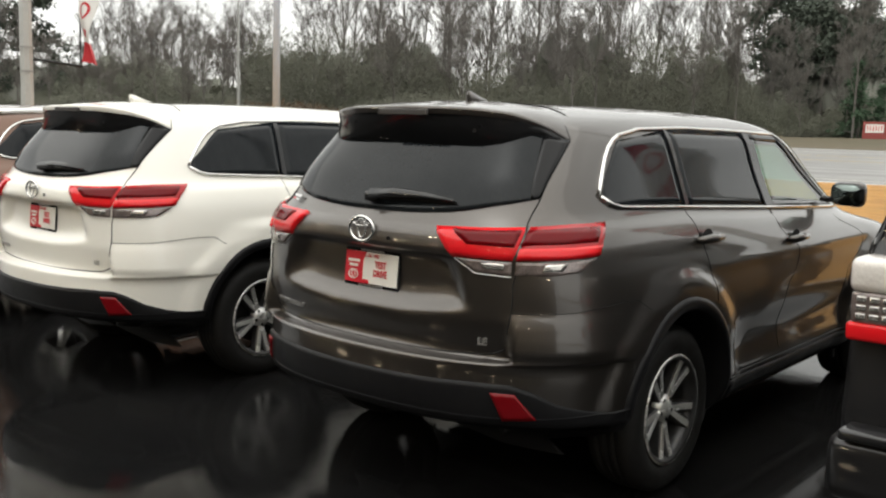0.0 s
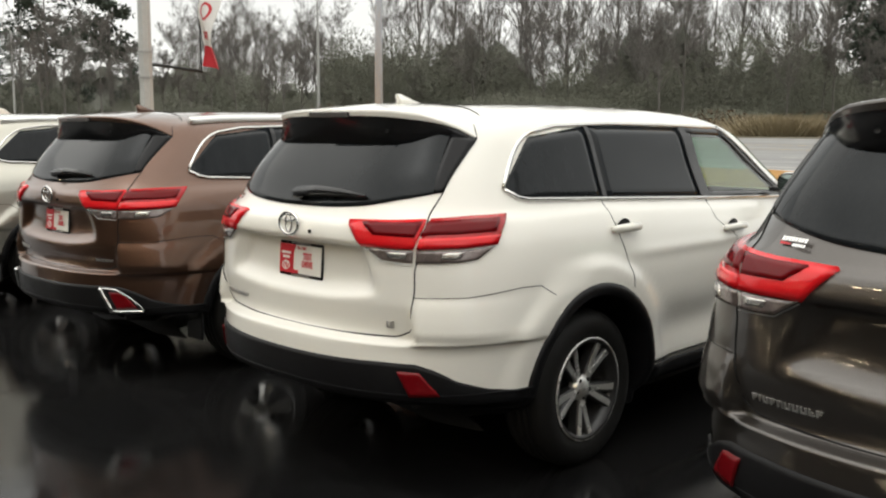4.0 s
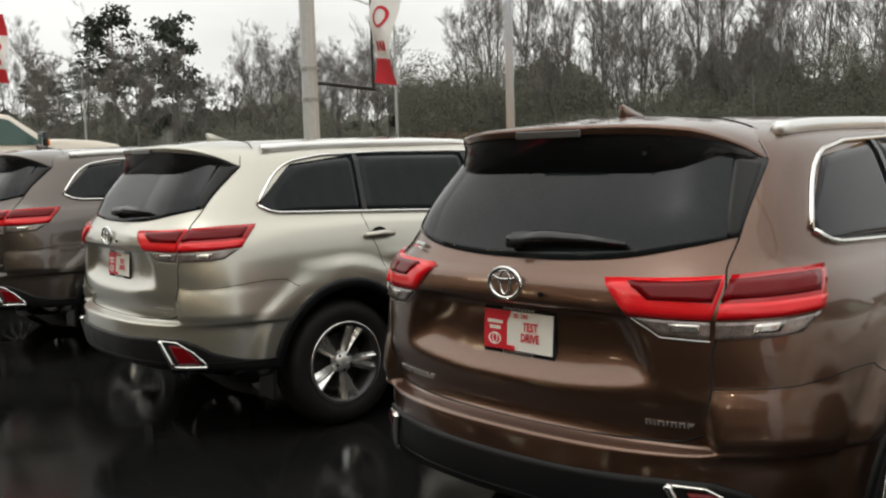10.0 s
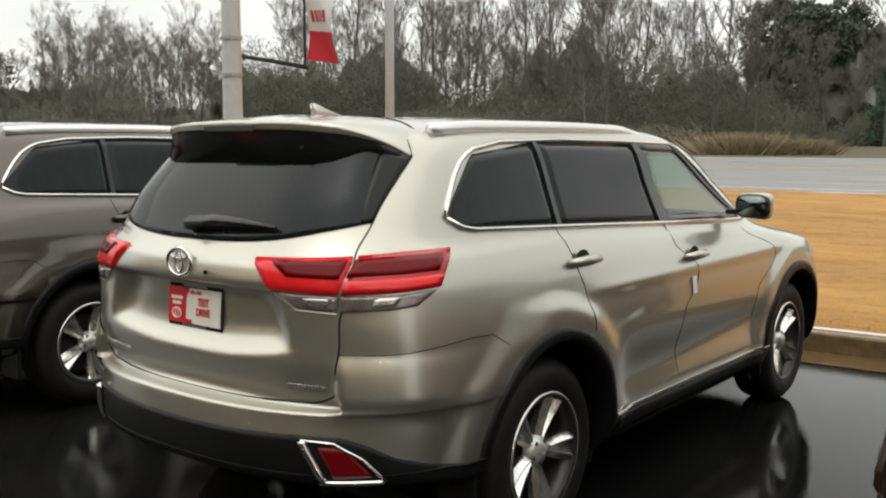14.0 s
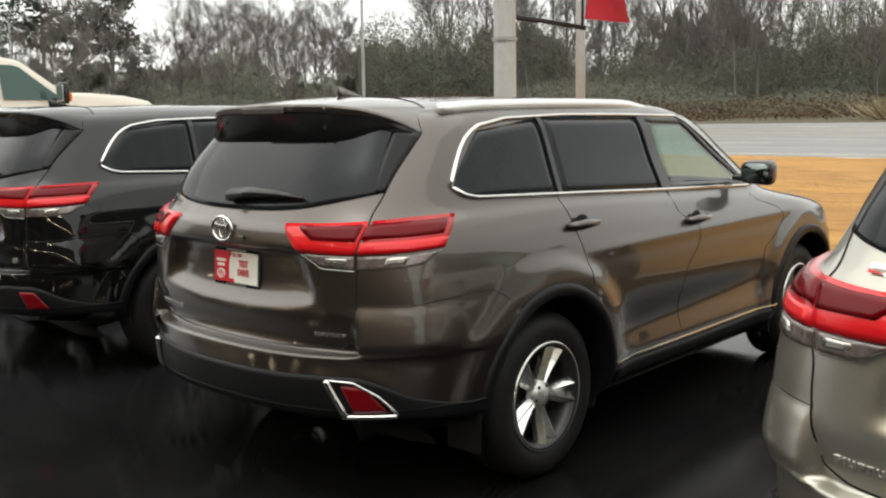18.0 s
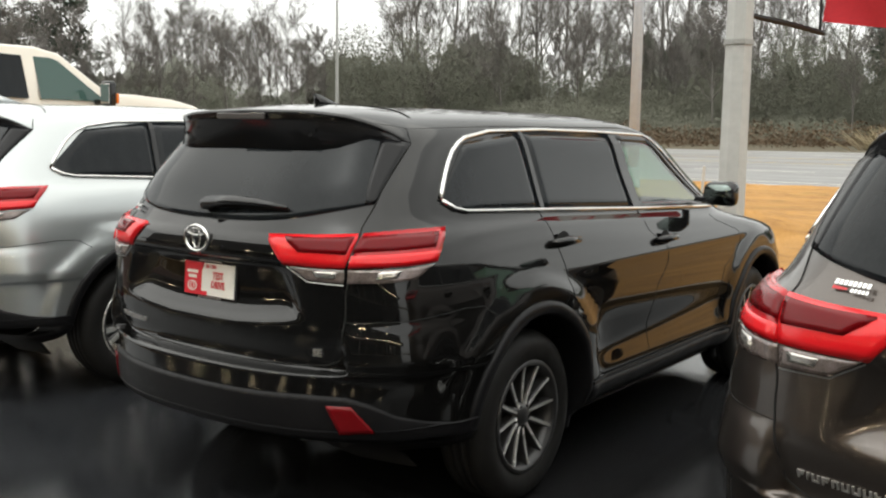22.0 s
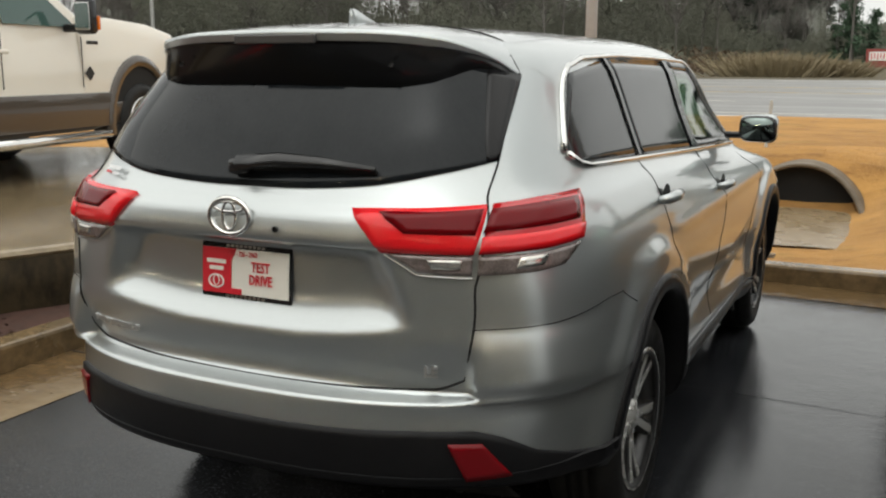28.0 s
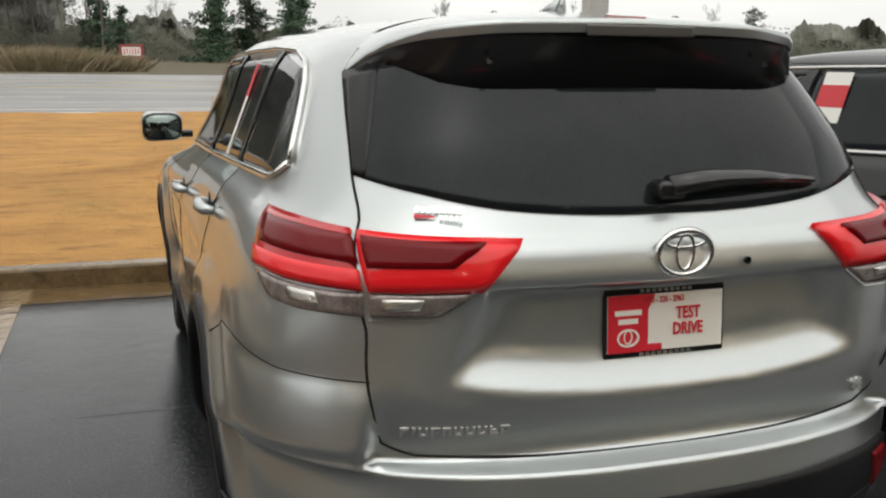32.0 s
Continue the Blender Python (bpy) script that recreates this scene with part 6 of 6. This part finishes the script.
# ---------------------------------------------------------------- woods beyond the road
def bare_tree(name, height, seed, spread_angle=0.5, lean=0.0, dense=1.0, forks=True):
    """A leafless tree: tapered trunk, limbs, branches and sprays of twigs."""
    rnd = random.Random(seed)
    wood = bmesh.new()
    tips = []

    def limb(p, d, length, r, depth):
        n = 6 if depth == 0 else 4
        pts, rad = [p], [r]
        for k in range(n):
            d = (d + Vector((rnd.uniform(-1, 1), rnd.uniform(-1, 1), rnd.uniform(-0.3, 0.6))) * (0.045 if depth == 0 else 0.20)).normalized()
            p = p + d * (length / n)
            pts.append(p)
            rad.append(r * (1 - 0.72 * (k + 1) / n))
        tube(wood, pts, rad, 6 if depth == 0 else (4 if depth < 3 else 3))
        if depth >= 3:
            tips.append((pts[-1], d, length))
            tips.append((pts[2], d, length))
            return
        count = {0: 15, 1: 5, 2: 4}[depth]
        for k in range(int(count * dense)):
            t = rnd.uniform(0.34 if depth == 0 else 0.2, 1.0)
            i = min(n - 1, int(t * n))
            q = pts[i].lerp(pts[i + 1], t * n - i)
            a = rnd.uniform(0, math.tau)
            side = Vector((math.cos(a), math.sin(a), 0))
            way = (d * (0.9 - spread_angle * 0.4) + side * spread_angle * rnd.uniform(0.6, 1.3) + Vector((0, 0, 0.35))).normalized()
            limb(q, way, length * (rnd.uniform(0.26, 0.46) if depth == 0 else rnd.uniform(0.34, 0.52)) * (1.15 - 0.4 * t), max(0.018, rad[i] * 0.55), depth + 1)
    limb(Vector((0, 0, -0.3)), Vector((lean, 0, 1)).normalized(), height * 0.92, height * 0.0095, 0)
    crown = bmesh.new()
    for p, d, length in tips:
        for k in range(7):
            way = (d + Vector((rnd.uniform(-1, 1), rnd.uniform(-1, 1), rnd.uniform(-0.5, 0.9))) * 0.8).normalized()
            q = p + way * length * rnd.uniform(0.5, 1.0)
            s = way.cross(Vector((rnd.uniform(-1, 1), rnd.uniform(-1, 1), rnd.uniform(-1, 1)))).normalized() * 0.009
            crown.faces.new([crown.verts.new(v) for v in (p - s, p + s, q)])
            m = p.lerp(q, 0.5)
            w2 = (way + Vector((rnd.uniform(-1, 1), rnd.uniform(-1, 1), rnd.uniform(-0.4, 0.8))) * 0.7).normalized()
            q2 = m + w2 * length * 0.4
            crown.faces.new([crown.verts.new(v) for v in (m - s, m + s, q2)])
    t = tagged(new(name), "tall leafless grey-brown tree with fine twigs", "tree", "woods beyond the road")
    part("trunk", wood, BARK, t, "", True)
    part("crown", crown, TWIGS, t, "bare twigs")
    return t


def pine(name, height, seed, first=0.45, wide=0.17, label="tall pine with a ragged dark crown", cone=False):
    rnd = random.Random(seed)
    t = tagged(new(name), label, "tree", "woods beyond the road")
    wood, crown = bmesh.new(), bmesh.new()
    tube(wood, [(0, 0, -0.3), (0.1, 0, height * 0.5), (0.0, 0.1, height * 0.97)], [height * 0.014, height * 0.010, 0.04], 7)
    n = 34 if not cone else 46
    for k in range(n):
        f = first + (1 - first) * (k + rnd.random()) / n
        z = height * f
        reach = height * wide * ((1.15 - f) if cone else (0.35 + 0.9 * math.sin(math.pi * min(1, (f - first) / (1 - first) * 0.85 + 0.12)))) * rnd.uniform(0.5, 1.15)
        a = rnd.uniform(0, math.tau)
        end = Vector((math.cos(a) * reach, math.sin(a) * reach, z + reach * (0.15 if not cone else -0.05)))
        tube(wood, [(0, 0, z - 0.2), end], [0.06, 0.02], 3)
        for c in range(3 if not cone else 4):
            o = Vector((0, 0, z)).lerp(end, 1.0 - 0.28 * c) + Vector((rnd.uniform(-1, 1), rnd.uniform(-1, 1), rnd.uniform(-0.4, 0.5))) * 0.05 * height * 0.6
            size = height * (0.050 if not cone else 0.055) * rnd.uniform(0.6, 1.2)
            for b in range(26):
                w = Vector((rnd.gauss(0, 1), rnd.gauss(0, 1), rnd.gauss(0, 0.6)))
                p = o + w * size * 0.55
                s = Vector((rnd.gauss(0, 1), rnd.gauss(0, 1), rnd.gauss(0, 1))).normalized()
                e = s.orthogonal().normalized()
                q = 0.20 * size
                crown.faces.new([crown.verts.new(v) for v in (p - s * q * 1.5, p + e * q, p + s * q * 1.5, p - e * q)])
    part("trunk", wood, BARK, t, "", True)
    part("crown", crown, CEDAR if cone else NEEDLES, t, "dense green needles" if cone else "dark needles")
    return t


def plant(source, x, y, turn, s=1.0):
    z = road_z(ROAD_FAR) + (y - ROAD_FAR) * 0.012 - 0.65
    o = copy_thing(source, pose(x, y, z, 0, 0, turn))
    o.scale = (s, s, s * random.uniform(0.94, 1.06))
    return o


random.seed(11)
kinds = [bare_tree("bare_tree", 22, 1, 0.60), bare_tree("bare_tree", 24, 2, 0.48, 0.04, 0.9), bare_tree("bare_tree", 19, 3, 0.62, -0.03, 1.1), bare_tree("bare_tree", 23, 4, 0.55, 0.02, 1.0)]
small = [bare_tree("bare_tree", 11, 6, 0.6, 0.0, 1.1), bare_tree("bare_tree", 9, 8, 0.7, 0.05, 1.0)]
pines = [pine("pine_tree", 21, 21, 0.48), pine("pine_tree", 18, 22, 0.30, 0.19)]
cedars = [pine("cedar_tree", 6.5, 31, 0.08, 0.30, "dense dark green cedar by the road", True)]
origin = Vector((-9.0, -2.0, 0))


def polar(az, d):
    return origin.x - d * math.sin(radians(az)), origin.y + d * math.cos(radians(az))


used = set()


def sow(source, az, d, s):
    x, y = polar(az, d)
    turn = random.uniform(0, 360)
    if source in used:
        plant(source, x, y, turn, s)
    else:
        used.add(source)
        source.matrix_basis = pose(x, y, road_z(ROAD_FAR) + (y - ROAD_FAR) * 0.012 - 0.65, 0, 0, turn)
        source.scale = (s, s, s)


for k in range(38):                      # the tall stand straight ahead
    sow(kinds[k % 4], 17.5 + 25.5 * (k + random.uniform(-0.4, 0.4)) / 38, random.uniform(88, 124), random.uniform(0.62, 1.0))
for k in range(26):                      # the lower, farther line to its side
    sow(kinds[k % 4], 47.5 + 10.0 * (k + random.uniform(-0.4, 0.4)) / 26, random.uniform(165, 195), random.uniform(0.78, 0.98) * (0.62 if k < 3 else 1.0))
for k in range(12):
    sow(kinds[(k + 1) % 4], 66 + 20 * (k + random.uniform(-0.4, 0.4)) / 12, random.uniform(130, 160), random.uniform(0.6, 0.8))
for k in range(54):                      # young trees in front of the stands
    sow(small[k % 2], 8 + 62 * (k + random.uniform(-0.4, 0.4)) / 54, random.uniform(74, 94), random.uniform(0.6, 1.15))
for az, d, s in ((64.5, 118, 0.92), (61.0, 120, 0.90), (66.5, 125, 0.72), (63, 130, 0.75), (60, 128, 0.68), (68.5, 130, 0.7), (72, 132, 0.72), (75, 130, 0.8)):
    sow(pines[0 if s > 0.88 else 1], az, d, s)
for k in range(19):                      # the pine stand beside the road
    sow(pines[k % 2], 15.5 - 6.0 * k / 19 + random.uniform(-0.4, 0.4), random.uniform(96, 120), random.uniform(0.55, 0.74))
for k in range(12):                      # farther pines behind its end
    sow(pines[k % 2], 7.3 + 4.4 * k / 12 + random.uniform(-0.2, 0.2), random.uniform(134, 152), random.uniform(0.62, 0.82) * (0.75 + 0.25 * k / 11))
for k in range(14):
    sow(pines[1] if k % 3 else kinds[k % 4], 2.5 - 38 * k / 14 + random.uniform(-0.8, 0.8), random.uniform(115, 150), random.uniform(0.30, 0.48))
for x, y, s in ((-20.1, 75, 0.84), (-18.7, 76, 0.72), (-21.4, 76.5, 0.60), (-12.0, 77, 1.15), (-9.0, 79, 1.3), (-4, 84, 1.3), (-6, 76, 1.1)):
    o = cedars[0]
    if o in used:
        plant(o, x, y, random.uniform(0, 360), s)
    else:
        used.add(o)
        o.matrix_basis = pose(x, y, 0.95, 0, 0, 20)


def thicket(name, label, az0, az1, d0, d1, top, count, mat, seed, size):
    """Undergrowth of many small leaf sprays with an uneven top."""
    g = np.random.default_rng(seed)
    az, d = g.uniform(az0, az1, count), g.uniform(d0, d1, count)
    x, y = origin.x - d * np.sin(np.radians(az)), origin.y + d * np.cos(np.radians(az))
    tall = np.array([0.60 + 1.0 * noise.noise((p * 0.06, q * 0.06, seed)) + 0.5 * noise.noise((p * 0.3, q * 0.3, seed)) for p, q in zip(x.tolist(), y.tolist())])
    z = np.maximum(0.05, top * tall * 1.15 * g.random(count) ** 0.8) + road_z(ROAD_FAR) + (y - ROAD_FAR) * 0.012
    c = np.stack([x, y, z], 1)
    s = g.normal(size=(count, 3)) * (1, 1, 0.8)
    s /= np.linalg.norm(s, axis=1)[:, None]
    e = np.cross(s, g.normal(size=(count, 3)))
    e /= np.linalg.norm(e, axis=1)[:, None]
    e *= size * g.uniform(0.18, 0.45, (count, 1))
    s *= size * g.uniform(0.5, 1.2, (count, 1))
    verts = np.stack([c - s, c + e, c + s * 0.9, c - e * 0.8], 1).reshape(-1, 3)
    me = bpy.data.meshes.new(name)
    me.from_pydata(verts.tolist(), [], np.arange(count * 4).reshape(-1, 4).tolist())
    me.materials.append(mat)
    tagged(new(name, me), label, "undergrowth", kind="stuff")


def far_woods(name, label, az0, az1, d, top, seed, mat):
    """The closed mass of far trees behind the single ones, with a ragged top."""
    bm = bmesh.new()
    n = int((az1 - az0) * 9)
    rows = []
    for j in range(7):
        row = []
        for k in range(n + 1):
            az = az0 + (az1 - az0) * k / n
            x, y = polar(az, d + 5.0 * noise.noise((az * 0.9, j * 0.8, seed)))
            high = top * (0.86 + 0.62 * noise.noise((az * 0.17, 0, seed)) + 0.30 * noise.noise((az * 0.9, 3, seed)) + 0.10 * noise.noise((az * 4.3, 7, seed)))
            row.append((x, y, road_z(ROAD_FAR) + (y - ROAD_FAR) * 0.012 - 0.6 + high * j / 6))
        rows.append(row)
    grid(bm, rows)
    setting(name, bm, mat, label, "woods")


far_woods("backdrop_woods", "dense olive-brown winter woods beyond the road", 8.5, 48, 99, 9.4, 5, FAR_WOOD)
far_woods("backdrop_woods_side", "grey-brown winter woods along the road", -18, 10, 132, 5.4, 3, FAR_WOOD)
far_woods("backdrop_woods_near", "low grey-brown winter woods along the road", -75, -16, 120, 6.5, 7, FAR_WOOD)
far_woods("backdrop_woods_far", "farther grey-brown winter woods in the distance", 44, 100, 140, 9.6, 9, FAR_WOOD)
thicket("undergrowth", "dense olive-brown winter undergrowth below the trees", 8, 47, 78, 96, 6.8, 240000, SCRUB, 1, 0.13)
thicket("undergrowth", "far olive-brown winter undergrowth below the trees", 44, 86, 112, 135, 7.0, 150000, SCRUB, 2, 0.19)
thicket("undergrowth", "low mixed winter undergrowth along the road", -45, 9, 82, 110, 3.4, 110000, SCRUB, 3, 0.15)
thicket("dry_brush", "low reddish-brown dry brush along the far verge", 13, 60, 52, 66, 1.3, 24000, BRUSH, 4, 0.13)
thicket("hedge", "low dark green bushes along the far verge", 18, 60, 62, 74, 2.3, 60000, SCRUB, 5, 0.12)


def dry_bush(x, y, wide, high, seed):
    """A pale clump of arching dry stems."""
    g = np.random.default_rng(seed)
    n = 2600
    base = np.stack([g.normal(0, wide * 0.30, n), g.normal(0, wide * 0.2, n), np.zeros(n)], 1)
    lean = np.stack([g.normal(0, 0.32, n), g.normal(0, 0.32, n), np.ones(n)], 1)
    tip = base * 1.5 + lean * (high * g.uniform(0.5, 1.05, (n, 1)))
    side = np.stack([g.normal(0, 0.03, n), g.normal(0, 0.03, n), np.zeros(n)], 1)
    verts = np.stack([base - side, base + side, tip], 1).reshape(-1, 3)
    me = bpy.data.meshes.new("dry_bush")
    me.from_pydata(verts.tolist(), [], np.arange(n * 3).reshape(-1, 3).tolist())
    me.materials.append(DRY_STEM)
    tagged(new("dry_bush", me), "pale clump of dry ornamental grass beyond the road", "bush").location = (x, y, road_z(ROAD_FAR) + (y - ROAD_FAR) * 0.012 - 0.1)


dry_bush(BUSH[0], BUSH[1], 3.4, 1.3, 3)
dry_bush(BUSH[0] + 2.6, BUSH[1] + 1.0, 2.4, 0.9, 4)

# blades of the dormant grass
rnd = random.Random(3)
verts, faces = [], []
for k in range(42000):
    x = rnd.uniform(-29, -5)
    y = KERB_Y + 0.2 + 9.0 * rnd.random() ** 1.5
    if math.hypot(x - PAD[0], y - PAD[1]) < PAD[2] + 0.1 or (abs(x - PIPE[0]) < 0.98 and y < PIPE[1] + 0.1) or (x < KERB_X and y < KERB_Y + 0.6):
        continue
    z = verge(x, y) - 0.01
    a = rnd.uniform(0, math.tau)
    h = rnd.uniform(0.008, 0.026)
    w = rnd.uniform(0.004, 0.008) * (1 + 0.12 * (y - KERB_Y))
    b = Vector((math.cos(a), math.sin(a), 0))
    tip = Vector((x, y, z + h)) + Vector((rnd.uniform(-1, 1), rnd.uniform(-1, 1), 0)) * h * 1.6
    n = len(verts)
    verts += [Vector((x, y, z)) - b * w, Vector((x, y, z)) + b * w, tip]
    faces.append((n, n + 1, n + 2))
me = bpy.data.meshes.new("grass")
me.from_pydata(verts, [], faces)
me.materials.append(BLADES)
tagged(new("grass", me), "matted blades of dormant straw-coloured grass", "grass", kind="stuff")

# mulch chips in the corner bed
verts, faces = [], []
for k in range(5000):
    x, y = rnd.uniform(-22.8, KERB_X - 0.17), rnd.uniform(-2.0, KERB_Y + 0.3)
    if math.hypot(x - PAD[0], y - PAD[1]) < PAD[2] + 0.03:
        continue
    c = Vector((x, y, 0.155 + 0.02 * rnd.random()))
    s = Vector((rnd.gauss(0, 1), rnd.gauss(0, 1), rnd.gauss(0, 0.35))).normalized()
    e = s.orthogonal().normalized() * 0.008
    s = s * rnd.uniform(0.015, 0.035)
    n = len(verts)
    verts += [c - s, c + e, c + s, c - e]
    faces.append((n, n + 1, n + 2, n + 3))
me = bpy.data.meshes.new("mulch_chips")
me.from_pydata(verts, [], faces)
me.materials.append(MULCH)
tagged(new("mulch_chips", me), "loose wet reddish-brown bark chips", "mulch", kind="stuff")


# ---------------------------------------------------------------- showroom behind the walk
room = tagged(new("showroom"), "plain unseen showroom building, wall raised to block low sky, with lit canopy lamps", "building")
WALLS = mottled("grey_stucco_wall", (0.09, 0.088, 0.085), (0.065, 0.063, 0.061), 0.8, 0.8)
# Unseen wall, made 12 m high to keep low sky light off the tails.
bm = bmesh.new()
box(bm, -52, 40, -40, -19, -0.1, 12.0)
part("wall", bm, WALLS, room)
bm = bmesh.new()
box(bm, -52.6, 40.6, -19.0, -15.5, 4.6, 5.4)
part("canopy", bm, WALLS, room, "plain grey canopy")
LIT = material("lit_lamp", (0.9, 0.8, 0.6), 0.5)
shader(LIT).inputs["Emission Color"].default_value = (1.0, 0.80, 0.52, 1)
shader(LIT).inputs["Emission Strength"].default_value = 90.0
for k in range(14):
    bm = soft_box(-0.42, 0.42, -0.16, 0.16, -0.05, 0.0, 0.02)
    part("canopy_lamp", bm, LIT, room, "warm lit canopy lamp").matrix_basis = pose(-38 + 5.0 * k, -15.9, 4.598)
for k in range(12):
    bm = bmesh.new()
    box(bm, -40 + 5.6 * k, -35.4 + 5.6 * k, -19.0, -18.96, 0.4, 4.0)
    part("window", bm, PRIVACY, room, "dark showroom window")

for x in (4.5, -7.5, -19.5):
    post = light_pole("lot_lamp", "twin-headed lot lamp post with lit heads", x, -12.5, 0.0, 7.6, 0.09, 0.06, 10, STEEL, False)
    for k in (-1, 1):
        part("lamp_head", soft_box(0.55 * k - 0.32, 0.55 * k + 0.32, -0.17, 0.17, 7.6, 7.75, 0.03), STEEL, post, "flat lamp head")
        bm = bmesh.new()
        box(bm, 0.55 * k - 0.26, 0.55 * k + 0.26, -0.13, 0.13, 7.575, 7.597)
        part("lamp_lens", bm, LIT, post, "lit warm lens")
